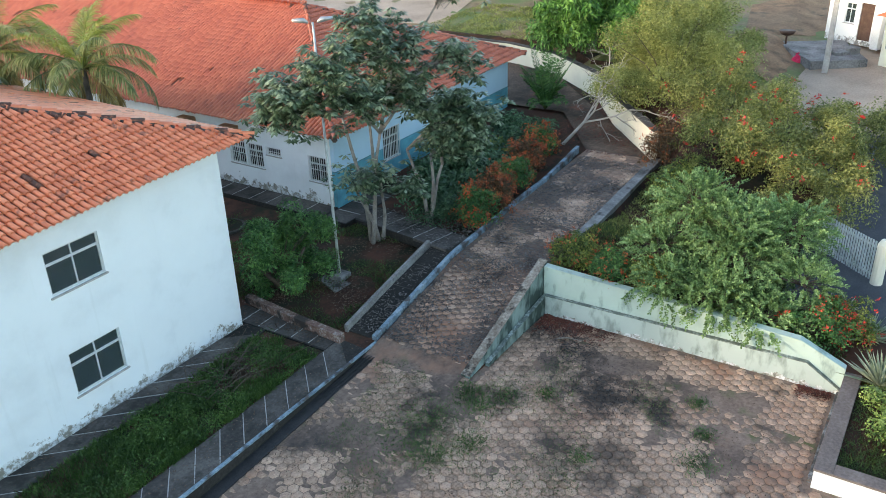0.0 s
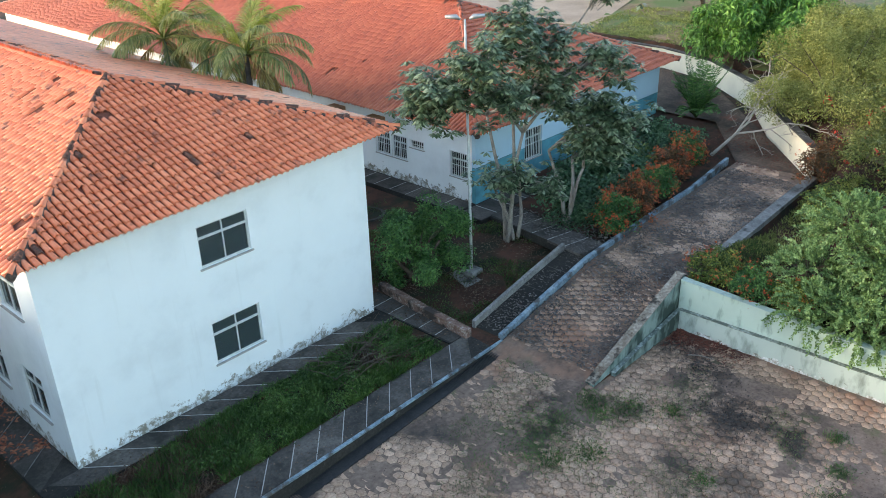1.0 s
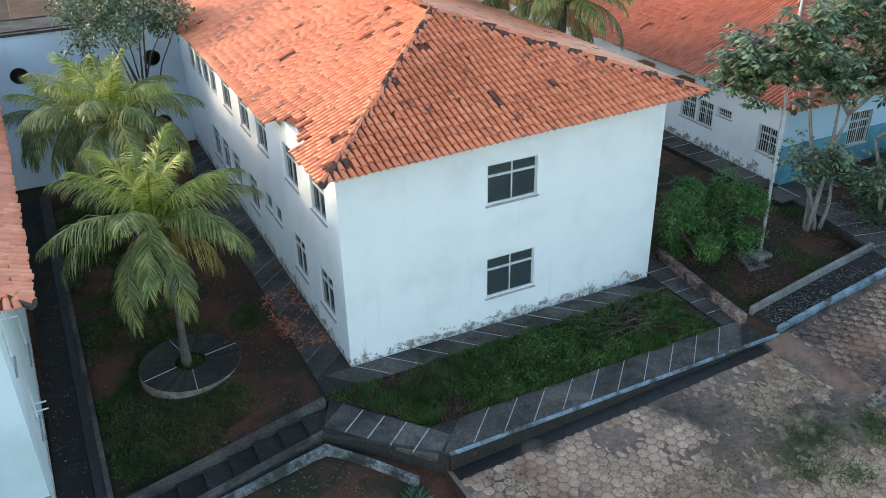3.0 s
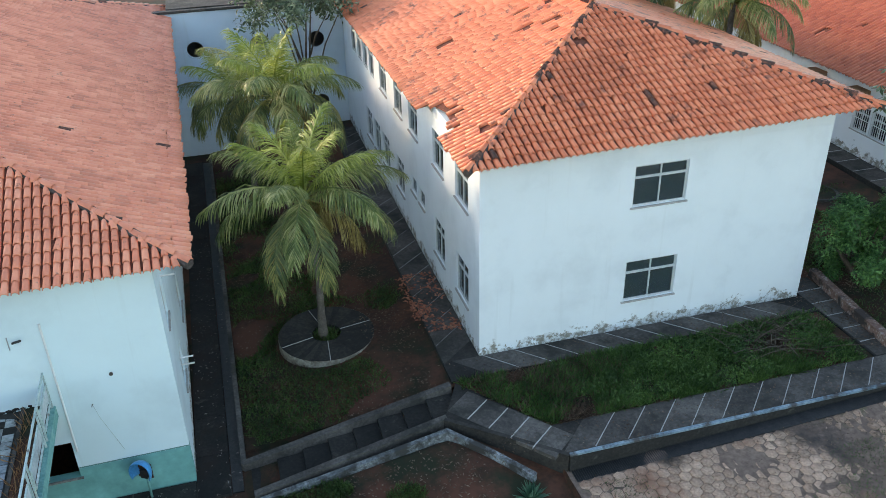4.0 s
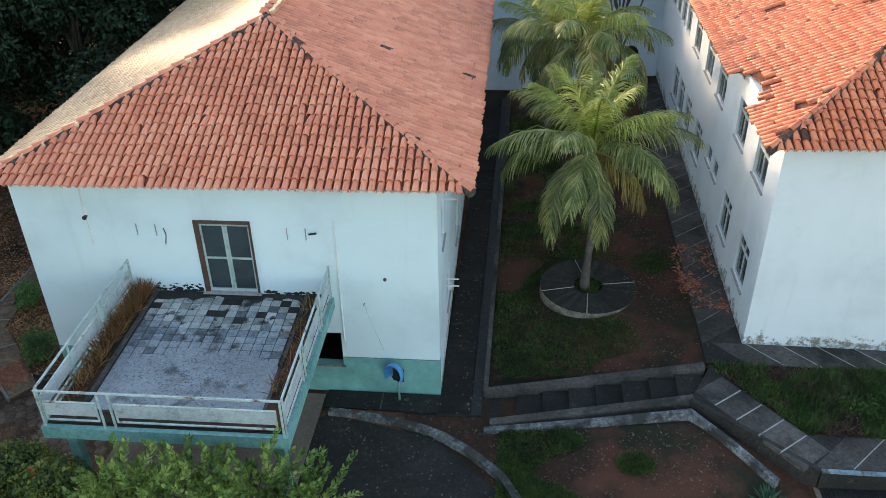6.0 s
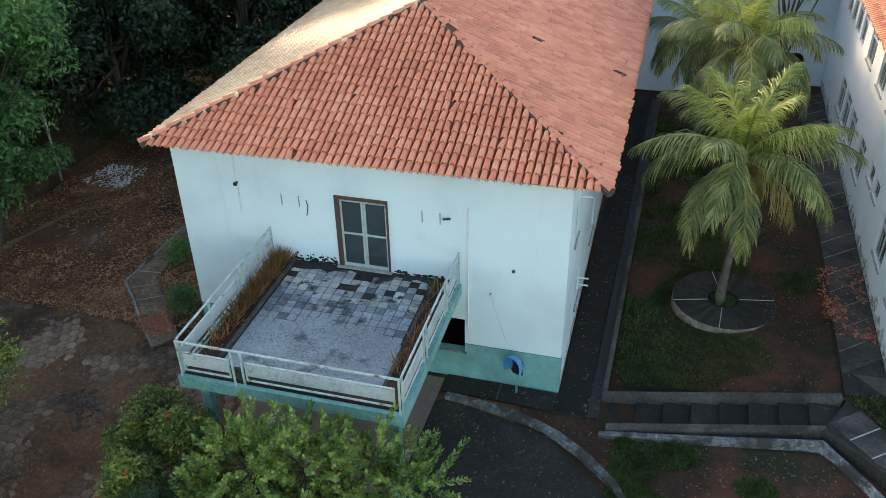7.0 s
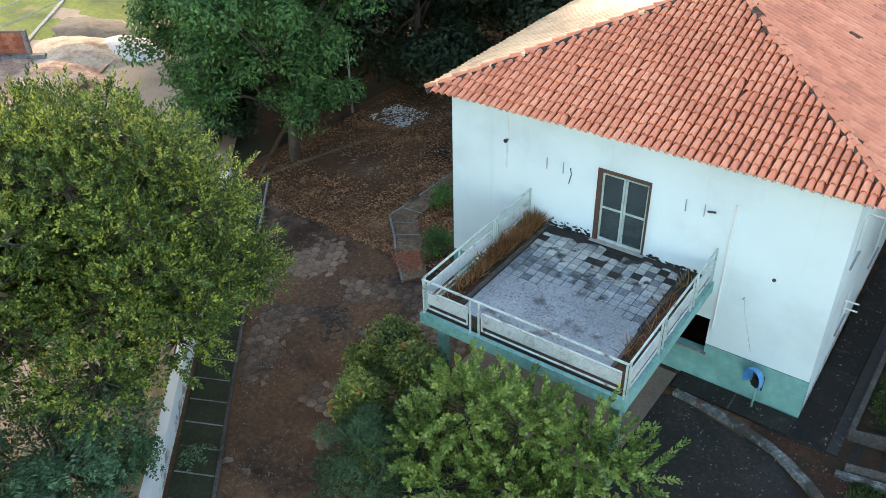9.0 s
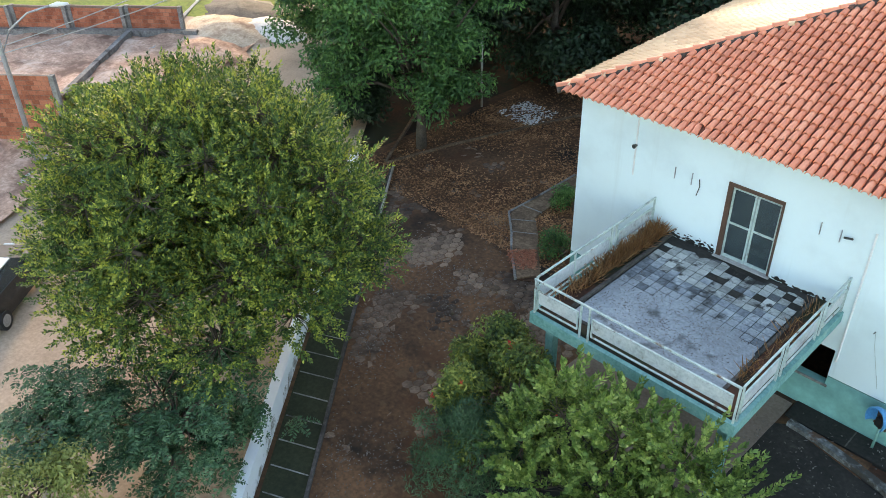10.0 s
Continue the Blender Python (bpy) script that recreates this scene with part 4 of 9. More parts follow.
    for rest, mat, say in ((keep[300:], material, ""), (dirty, M["tile_dark"], "tiles blackened with lichen and mortar"), (pale, M["tile_pale"], "pale cream tiles")):
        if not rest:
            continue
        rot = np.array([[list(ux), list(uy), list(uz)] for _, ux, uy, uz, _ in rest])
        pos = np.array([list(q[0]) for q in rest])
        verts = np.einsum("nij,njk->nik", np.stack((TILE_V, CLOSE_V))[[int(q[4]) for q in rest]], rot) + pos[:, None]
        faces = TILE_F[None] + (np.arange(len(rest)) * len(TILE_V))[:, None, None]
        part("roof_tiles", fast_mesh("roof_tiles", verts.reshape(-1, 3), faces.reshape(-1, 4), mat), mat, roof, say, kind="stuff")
    cap_v, cap_f = tile_arrays(0.09, 0.46, 0.95)
    cap, cap_dark = (fast_mesh("ridge_tile", cap_v, cap_f, m) for m in (material, M["tile_dark"]))
    bed = Buf()
    for a, b in ((c[0], ra), (c[1], ra), (c[2], rb), (c[3], rb), (ra, rb)):
        dv = b - a
        uy = dv.normalized()
        ux = uy.cross(Vector((0, 0, 1))).normalized()
        uz = ux.cross(uy)
        bed.tube([a + uz * 0.005, b + uz * 0.005], 0.118, 6)
        for k in range(int(dv.length / 0.40)):
            jit = Vector((rng.uniform(-0.015, 0.015), rng.uniform(-0.015, 0.015), rng.uniform(0, 0.012)))
            mb = Matrix((ux, uy, uz)).transposed().to_4x4()
            mb.translation = a + uy * (0.4 * k) + uz * 0.06 + jit
            ob = new("ridge_tile", cap_dark if rng.random() < 0.45 * stained else cap)
            ob.parent = roof
            ob.matrix_basis = mb
    part("ridge_bedding", bed, M["mortar"], roof, "grey ridge mortar")
    return roof


def four_walls(house, w, d, tall, thick, mats, holes):
    """Walls of a w x d house in its own frame. holes by side as (from, to, z0, z1, options); from and to run along x or y."""
    made = {}
    spec = {
        "front": (w, pose(0, 0, 0), lambda s: s),
        "left": (d - 2 * thick, pose(0, d - thick, 0, 0, 0, -90), lambda s: d - thick - s),
        "right": (d - 2 * thick, pose(w, thick, 0, 0, 0, 90), lambda s: s - thick),
        "back": (w, pose(w, d, 0, 0, 0, 180), lambda s: w - s),
    }
    for side, (length, m, conv) in spec.items():
        cut = []
        for a, b, z0, z1, opts in holes.get(side, ()):
            lo, hi = sorted((conv(a), conv(b)))
            cut.append((lo, hi, z0, z1))
        made[side] = part("wall", wall_mesh(length, tall, thick, cut), mats[side] if isinstance(mats, dict) else mats, house, at=m)
        for (lo, hi, z0, z1), (_, _, _, _, opts) in zip(cut, holes.get(side, ())):
            if opts is not None:
                window(house, m, lo, hi, z0, z1, **opts)
    return made


# ---- the white two-storey building ----
A_W, A_D, A_H = 10.63, 33.0, 5.82
house_a = thing("two_storey_building", "white two-storey building with orange clay-tile roof and peeling base", "building", (0, 0, 0.93))
a_front = [(4.45, 6.10, 4.12, 5.36, {}), (4.45, 6.10, 1.02, 2.36, {})]
a_left = []
for y in (1.02, 3.47, 6.6, 8.8, 11.3, 13.6, 14.9, 16.2, 17.5):
    wide = 1.2 if y < 13 else 0.9
    a_left.append((y, y + wide, 4.15, 5.35, dict(sill=y < 13)))
for y, z0, z1, wide in ((1.02, 1.02, 2.36, 1.2), (3.5, 1.02, 2.36, 1.2), (5.9, 1.9, 2.5, 0.75), (7.0, 1.9, 2.5, 0.75), (8.9, 1.02, 2.36, 1.2), (11.3, 1.02, 2.36, 1.2), (13.0, 1.02, 2.36, 1.2), (14.6, 1.02, 2.36, 1.2)):
    a_left.append((y, y + wide, z0, z1, dict(split=0 if wide < 1 else 0.3, cols=1 if wide < 1 else 2)))
four_walls(house_a, A_W, A_D, A_H, 0.22, M["wall_a"], {"front": a_front, "left": a_left})
part("floor_slab", Buf().box(0.23, A_W - 0.23, 0.23, A_D - 0.23, 2.85, 3.0), M["inside"], house_a)
part("ceiling_slab", Buf().box(0.23, A_W - 0.23, 0.23, A_D - 0.23, A_H - 0.2, A_H - 0.08), M["inside"], house_a)
part("partition", Buf().box(0.23, A_W - 0.23, 4.2, 4.32, 0.0, 2.84), M["inside"], house_a)
part("partition", Buf().box(0.23, A_W - 0.23, 3.4, 3.52, 3.01, A_H - 0.21), M["inside"], house_a)
hip_roof(house_a, A_W, A_D, A_H + 0.16, 0.5, 0.40, M["tile_a"], (4.5, -0.5, 6.0), {"front": 0.0012, "left": 0.011, "right": 0.005, "back": 0.0}, 3,
         missing=(("left", A_D + 0.5 - 4.45, A_D + 0.5 - 1.95, 1), ("left", A_D + 0.5 - 4.05, A_D + 0.5 - 2.55, 2)), over_right=1.14, broken=(1.9, 4.55, 0.6), stained=0.3, lift_right=0.38, lift_left=0.06)

part("wall_plate", Buf().box(0.001, 0.22, 1.8, 4.65, A_H, A_H + 0.29), M["wall_a"], house_a)
wall_head = lambda x, y: A_H + 0.3 + 0.32 * x / A_W
part("wall_head", Buf().prism([(0.001, 0.001), (A_W - 0.001, 0.001), (A_W - 0.001, 0.22), (0.001, 0.22)], A_H + 0.001, wall_head), M["wall_a"], house_a)
part("wall_head", Buf().prism([(A_W - 0.22, 0.221), (A_W - 0.001, 0.221), (A_W - 0.001, A_D - 0.01), (A_W - 0.22, A_D - 0.01)], A_H + 0.001, wall_head), M["wall_a"], house_a)

# ---- the pale blue-green building with the balcony ----
B_W, B_D, B_H = 10.42, 24.0, 6.25
house_b = thing("balcony_building", "pale cyan two-storey building with teal dado and clay-tile roof", "building", (-18.55, -1.90, 0.0), 1.07)
bx = lambda u: u + 18.55
b_front = [(bx(-14.11), bx(-12.69), 3.2, 5.33, None), (bx(-12.0), bx(-10.72), 0.95, 2.02, None)]
b_right = [(1.1, 1.9, 4.0, 5.2, dict(cols=1)), (4.5, 5.7, 4.0, 5.2, {}), (9.0, 10.2, 4.0, 5.2, {}), (2.4, 3.4, 1.1, 2.2, {}), (6.0, 7.2, 1.1, 2.2, {})]
four_walls(house_b, B_W, B_D, B_H, 0.22, {"front": M["wall_b"], "left": M["wall_b_side"], "right": M["wall_b_side"], "back": M["wall_b_side"]}, {"front": b_front, "right": b_right})
part("floor_slab", Buf().box(0.23, B_W - 0.23, 0.23, B_D - 0.23, 3.0, 3.18), M["inside"], house_b)
part("ceiling_slab", Buf().box(0.23, B_W - 0.23, 0.23, B_D - 0.23, B_H - 0.2, B_H - 0.08), M["inside"], house_b)
part("partition", Buf().box(0.23, B_W - 0.23, 4.0, 4.12, 0.0, 2.99), M["inside"], house_b)
part("partition", Buf().box(0.23, B_W - 0.23, 3.0, 3.12, 3.19, B_H - 0.21), M["inside"], house_b)
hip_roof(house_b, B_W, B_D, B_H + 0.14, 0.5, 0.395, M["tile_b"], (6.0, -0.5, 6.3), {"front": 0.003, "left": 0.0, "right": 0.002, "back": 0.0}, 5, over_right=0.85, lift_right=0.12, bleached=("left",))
# balcony door: timber-framed, glazed, two leaves
dx0, dx1, dz0, dz1 = bx(-14.11), bx(-12.69), 3.2, 5.33
fr = Buf().box(dx0, dx0 + 0.12, -0.03, 0.14, dz0, dz1).box(dx1 - 0.05, dx1, -0.03, 0.14, dz0, dz1).box(dx0 + 0.12, dx1 - 0.05, -0.03, 0.14, dz1 - 0.09, dz1)
door = part("balcony_door", fr, M["wood"], house_b, "glazed double door with brown timber frame")
leaf = Buf()
lx0, lx1, mid = dx0 + 0.12, dx1 - 0.05, (dx0 + 0.12 + dx1 - 0.05) / 2
for a, b2 in ((lx0, mid - 0.01), (mid + 0.01, lx1)):
    hh = dz1 - dz0 - 0.12
    lf = wall_mesh(b2 - a, hh, 0.06, [(0.05, b2 - a - 0.05, 0.09, 0.98), (0.05, b2 - a - 0.05, 1.03, hh - 0.07)])
    lf.v = [(x + a, y + 0.03, z + dz0 + 0.02) for x, y, z in lf.v]
    lo = part("door_leaf", lf, M["rail"], door, "grey painted door leaf")
part("pane", Buf().box(lx0 + 0.04, mid - 0.05, 0.055, 0.061, dz0 + 0.08, dz1 - 0.13), M["glass"], door).visible_shadow = False
part("pane", Buf().box(mid + 0.05, lx1 - 0.04, 0.055, 0.061, dz0 + 0.08, dz1 - 0.13), M["glass"], door).visible_shadow = False
part("threshold", Buf().box(dx0 - 0.05, dx1 + 0.05, -0.12, 0.1, dz0 - 0.02, dz0 + 0.03, 0.01), M["joint"], door)

# ground-floor opening: a dark timber shutter half across it, a worn sill
low_win = part("window_shutter", Buf().box(bx(-11.99), bx(-11.5), 0.06, 0.1, 0.97, 2.01), M["concrete"], house_b, "grey half-closed window shutter")
part("sill", Buf().box(bx(-12.06), bx(-10.66), -0.05, 0.12, 0.9, 0.947, 0.01), M["pale_concrete"], low_win)
part("mullion", Buf().box(bx(-11.49), bx(-11.43), 0.05, 0.12, 0.951, 2.019), M["pale_concrete"], low_win)

# balcony: slab, beams, columns, planters, railing
balx0, balx1, baly = bx(-16.05), bx(-10.8), -4.98
slab = part("balcony_slab", Buf().box(balx0, balx1, baly, -0.004, 2.86, 3.16), M["teal"], house_b, "teal-painted concrete balcony slab")
for cx, cy in ((balx0 + 0.35, baly + 0.45), (balx1 - 0.35, baly + 0.45)):
    part("column", Buf().box(cx - 0.11, cx + 0.11, cy - 0.11, cy + 0.11, 0.0, 2.857), M["teal"], house_b)
part("balcony_screed", Buf().box(balx0 + 0.1, balx1 - 0.1, baly + 0.12, -0.01, 3.161, 3.19), M["dark_concrete"], house_b, "mouldy dark balcony screed")
kerbs = Buf()
kerbs.box(balx0 + 0.62, balx0 + 0.70, baly + 0.2, -0.01, 3.191, 3.27).box(balx1 - 0.70, balx1 - 0.62, baly + 0.2, -0.01, 3.191, 3.27).box(balx0 + 0.701, balx1 - 0.701, baly + 0.42, baly + 0.5, 3.191, 3.26)
part("planter_kerb", kerbs, M["concrete"], slab)
soil = Buf()
soil.box(balx0 + 0.12, balx0 + 0.61, baly + 0.15, -0.02, 3.192, 3.25).box(balx1 - 0.61, balx1 - 0.12, baly + 0.15, -0.02, 3.192, 3.25).box(balx0 + 0.62, balx1 - 0.62, baly + 0.15, baly + 0.41, 3.192, 3.24)
part("planter_soil", soil, M["dirt"], slab, "dry brown planter soil")


def railing(house, p, q, posts, panels):
    """One run of the balcony railing from p to q (x, y): top rail, posts in pairs, framed panels."""
    p, q = Vector(p), Vector(q)
    d = (q - p)
    length = d.length
    m = Matrix.Translation((p.x, p.y, 3.16)) @ Matrix.Rotation(math.atan2(d.y, d.x), 4, "Z")
    top = part("railing", Buf().box(0, length, -0.02, 0.02, 0.935, 0.975), M["rail"], house, "worn grey-green steel balcony railing", at=m)
    for s in posts:
        s = min(max(s, 0.03), length - 0.03)
        part("post", Buf().box(s - 0.02, s + 0.02, -0.019, 0.019, 0.0, 0.934), M["rail"], top)
    for a, b in panels:
        fr = wall_mesh(b - a, 0.515, 0.04, [(0.026, b - a - 0.026, 0.026, 0.489)])
        fr.v = [(x + a, y - 0.02, z + 0.18) for x, y, z in fr.v]
        part("panel_frame", fr, M["rail"], top)
        part("panel", Buf().box(a + 0.027, b - 0.027, -0.006, 0.006, 0.32, 0.64), M["rail_panel"], top, "worn off-white railing panel")
    return top


rx0, rx1, ry0 = balx0 + 0.06, balx1 - 0.06, baly + 0.06
railing(house_b, (rx0, ry0), (rx1, ry0), (0.03, 1.32, 1.55, 5.1), ((0.12, 1.25), (1.62, 5.0)))
railing(house_b, (rx0, -0.02), (rx0, ry0 + 0.06), (0.03, 1.7, 1.9, 3.4, 4.8), ((0.1, 1.62), (1.98, 4.75)))
railing(house_b, (rx1, -0.02), (rx1, ry0 + 0.06), (0.03, 1.2, 1.4, 3.0, 3.2, 4.8), ((0.1, 1.12), (1.48, 2.92), (3.28, 4.75)))

# ---- the low building beyond the garden ----
C_W, C_D, C_H = 14.7, 46.0, 3.2
house_c = thing("low_building", "single-storey building, blue front, white side, red clay-tile roof", "building", (18.75, 2.25, 1.62), -0.6)
cy = lambda y: y - 2.25
c_left = [(cy(2.6), cy(3.65), 1.0, 2.12, dict(grille=True)), (cy(5.2), cy(6.0), 1.75, 2.1, dict(grille=True, split=0, cols=1)), (cy(6.25), cy(7.15), 1.05, 2.1, dict(grille=True)), (cy(7.3), cy(8.2), 1.05, 2.1, dict(grille=True))]
c_front = [(3.3, 4.5, 1.0, 2.4, dict(grille=True)), (7.0, 8.4, 1.0, 2.4, dict(grille=True))]
four_walls(house_c, C_W, C_D, C_H, 0.2, {"front": M["wall_c_front"], "left": M["wall_c"], "right": M["wall_c"], "back": M["wall_c"]}, {"left": c_left, "front": c_front})
part("ceiling_slab", Buf().box(0.21, C_W - 0.21, 0.21, C_D - 0.21, C_H - 0.15, C_H - 0.05), M["inside"], house_c)
hip_roof(house_c, C_W, C_D, C_H + 0.1, 0.7, 0.40, M["tile_c"], (1.0, 2.0, 3.4), {"front": 0.003, "left": 0.004, "right": 0.0, "back": 0.0}, 8)
for y in (cy(10.2), cy(7.55)):
    part("air_conditioner_box", Buf().box(-0.42, -0.004, y, y + 0.8, 2.5, 2.82, 0.02), M["ochre_box"], house_c, "rusty tan air-conditioner hood")

# ---- wall with round openings closing the passage ----
ew_ob = thing("wall_end", "pale blue wall with round openings between the buildings", "wall", (-7.7, 20.6, 0.0), kind="structure", data=None)
bm = bmesh.new()
edges, R0 = [], 0.38


def disc_panel(bm, x0, x1, z0, z1, cx, cz, r, y0, y1, n=20):
    """A panel with one round hole through it."""
    out, ring = [], []
    for k in range(n):
        a = 2 * math.pi * (k + 0.5) / n
        ring.append((cx + r * math.cos(a), cz + r * math.sin(a)))
        s = min(((x1 if math.cos(a) > 0 else x0) - cx) / math.cos(a) if abs(math.cos(a)) > 1e-6 else 1e9, ((z1 if math.sin(a) > 0 else z0) - cz) / math.sin(a) if abs(math.sin(a)) > 1e-6 else 1e9)
        out.append((cx + s * math.cos(a), cz + s * math.sin(a)))
    for y in (y0, y1):
        vo, vr = [bm.verts.new((p[0], y, p[1])) for p in out], [bm.verts.new((p[0], y, p[1])) for p in ring]
        for k in range(n):
            l = (k + 1) % n
            bm.faces.new((vo[k], vo[l], vr[l], vr[k]) if y == y1 else (vo[l], vo[k], vr[k], vr[l]))
            if abs(out[k][0] - out[l][0]) > 1e-4 and abs(out[k][1] - out[l][1]) > 1e-4:
                corner = (x1 if out[k][0] > cx else x0, z1 if out[k][1] > cz else z0)
                bm.faces.new((vo[k], bm.verts.new((corner[0], y, corner[1])), vo[l]))
        if y == y0:
            first = vr
        else:
            for k in range(n):
                l = (k + 1) % n
                bm.faces.new((first[k], first[l], vr[l], vr[k]))


for px0, px1, pcx in ((-0.8, 2.2, 0.9), (2.2, 5.0, 3.7), (5.0, 7.69, 6.4)):
    for pz0, pz1, pcz in ((0.0, 3.5, 2.0), (3.5, 6.75, 5.05)):
        disc_panel(bm, px0, px1, pz0, pz1, pcx, pcz, R0, 0.0, 0.2)
bmesh.ops.remove_doubles(bm, verts=bm.verts[:], dist=0.001)
me = bpy.data.meshes.new("wall")
bm.to_mesh(me)
bm.free()
me.materials.append(M["end_wall"])
part("wall", me, M["end_wall"], ew_ob)
part("coping", Buf().box(-0.8, 7.69, -0.06, 0.26, 6.751, 6.86), M["concrete"], ew_ob)
# unseen back, ends and roof, added to keep light out behind the openings
part("corridor_wall", Buf().box(-0.1, 7.5, 2.4, 2.6, 0.0, 6.9), M["inside"], ew_ob)
part("corridor_end", Buf().box(-0.1, 0.1, 0.21, 2.39, 0.0, 6.74), M["inside"], ew_ob)
part("corridor_end", Buf().box(7.3, 7.5, 0.21, 2.39, 0.0, 6.74), M["inside"], ew_ob)
part("corridor_roof", Buf().box(-0.1, 7.5, 0.27, 2.7, 6.75, 6.9), M["concrete"], ew_ob)


# ---- walkways, kerbs, steps, low walls ----
def slab_run(parent, p, q, width, pitch, z, thick=0.10, gap=0.03, skew=0.0, material="concrete", joint="joint"):
    """Concrete slabs laid one behind another from p to q (centre line), as pieces of parent. z: number or function of x and y."""
    p, q = Vector(p), Vector(q)
    d = q - p
    n = max(1, round(d.length / pitch))
    u = d.normalized()
    nrm = Vector((-u.y, u.x)) * width / 2
    zf = z if callable(z) else (lambda x, y: z)
    for k in range(n):
        a, b = p + d * (k / n) + u * gap / 2, p + d * ((k + 1) / n) - u * gap / 2
        sk = u * skew
        pts = [a - nrm - sk, b - nrm - sk, b + nrm + sk, a + nrm + sk]
        jit = 0.006 * math.sin(7.1 * k + p.x)
        if k:
            c0 = a - u * gap / 2
            e = u * 0.017
            jp = [c0 - nrm * 0.97 - sk - e, c0 - nrm * 0.97 - sk + e, c0 + nrm * 0.97 + sk + e, c0 + nrm * 0.97 + sk - e]
            part("joint", Buf().prism([(v.x, v.y) for v in jp], lambda x, y: zf(x, y) - 0.05, lambda x, y: zf(x, y) + 0.009), M[joint], parent)
        part("slab", Buf().prism([(v.x, v.y) for v in pts], lambda x, y: zf(x, y) - thick, lambda x, y: zf(x, y) + jit), M[material], parent)


def bed(name, pts, z, label, thick=0.12):
    zf = z if callable(z) else (lambda x, y: z)
    return solo(name, Buf().prism(pts, lambda x, y: zf(x, y) - thick, lambda x, y: zf(x, y) - 0.008), M["dark_concrete"], label, "pavement", kind="structure")


ZA = 0.955
w1 = bed("walkway_apron", [(-1.1, -0.9), (10.75, -0.9), (10.75, -0.003), (-1.1, -0.003)], ZA, "dark weathered concrete apron with pale joints along the white building")
slab_run(w1, (-0.435, -0.45), (10.07, -0.45), 0.88, 0.955, ZA + 0.003, skew=-0.42)
w2 = bed("walkway_front", [(0.85, -4.47), (12.0, -4.47), (12.0, -3.4), (0.85, -3.4)], ZA, "dark concrete walkway with pale joints beside the court")
slab_run(w2, (1.21, -3.935), (11.055, -3.935), 1.05, 0.895, ZA, skew=0.5)
w3 = bed("walkway_bend", [(0.84, -4.47), (0.84, -3.4), (-1.02, -1.0), (-1.68, -2.3)], ZA, "concrete walkway running aslant to the steps")
slab_run(w3, (0.87, -4.24), (-1.19, -1.74), 0.98, 0.64, ZA + 0.004)
w4 = bed("walkway_side", [(-1.1, -0.002), (-0.004, -0.002), (-0.004, 19.5), (-1.1, 19.5)], ZA, "narrow concrete path with pale joints beside the white wall")
slab_run(w4, (-0.55, 0.35), (-0.55, 19.15), 1.06, 0.94, ZA, skew=-0.45, joint="pale_concrete")
w5 = bed("walkway_corner", [(10.76, -3.39), (12.0, -3.39), (11.6, 0.9), (10.76, 0.9)], ZA, "concrete paving with pale joints at the building's corner")
slab_run(w5, (11.3, 0.9), (11.35, -3.38), 1.05, 0.75, ZA)


def rise(x, y):
    return drive_z(x) + 0.07


w6 = bed("walkway_ramp", [(12.02, -4.38), (17.2, -4.38), (17.2, -3.4), (12.02, -3.4)], rise, "stepped concrete footpath rising beside the driveway")
slab_run(w6, (12.02, -3.89), (17.2, -3.89), 0.96, 1.3, rise, gap=0.012, material="dark_concrete", joint="concrete")
w7 = bed("walkway_low_building", [(17.55, 0.95), (33.4, 0.8), (33.4, 2.0), (17.55, 2.2)], 1.68, "dark concrete apron in front of the low building", 0.5)
slab_run(w7, (17.6, 1.57), (33.4, 1.4), 1.15, 1.0, 1.68)
w8 = bed("walkway_low_side", [(17.55, 2.25), (18.72, 2.25), (18.9, 24.0), (17.7, 24.0)], 1.68, "dark concrete apron beside the low building", 0.5)
slab_run(w8, (18.12, 2.3), (18.25, 24.0), 1.1, 1.0, 1.68)
w9 = bed("walkway_link", [(16.9, -4.36), (18.2, -4.36), (19.6, 0.9), (18.1, 0.9)], lambda x, y: 1.98 - 0.07 * (y + 3.3), "concrete path between driveway and low building", 0.35)
slab_run(w9, (17.5, -4.3), (18.85, 0.9), 1.25, 0.9, lambda x, y: 1.98 - 0.07 * (y + 3.3))

solo("kerb_front", Buf().strip([(0.86, -4.54), (6.0, -4.54), (11.95, -4.54)], 0.13, lambda x, y: lot_z(x) - 0.1, 0.93), M["dark_concrete"], "dark kerb face along the walkway", "kerb", kind="structure")
solo("kerb_edge", Buf().strip([(0.86, -4.55), (6.0, -4.55), (11.95, -4.55)], 0.1, 0.931, 0.985), M["blue_kerb"], "thin blue-white painted kerb edge", "kerb", kind="structure")
solo("kerb_bend", Buf().strip([(0.86, -4.54), (-0.4, -3.45), (-1.72, -2.36)], 0.12, 0.1, 0.965), M["dark_concrete"], "dark concrete edge of the slanting walkway", "kerb", kind="structure")
solo("kerb_driveway", Buf().strip([(11.98 + 0.7 * k, -4.46 + (0.0 if k < 18 else 0.06 * (k - 18))) for k in range(25)], 0.15, lambda x, y: drive_z(x) - 0.15, lambda x, y: drive_z(x) + 0.2), M["blue_kerb"], "blue-white painted kerb along the driveway", "kerb", kind="structure")
solo("kerb_ramp", Buf().strip([(11.95, -3.36), (14.4, -3.34), (17.1, -3.3)], 0.13, lambda x, y: drive_z(x) - 0.3, lambda x, y: drive_z(x) + 0.3), M["pale_concrete"], "grey concrete edging of the footpath", "kerb", kind="structure")
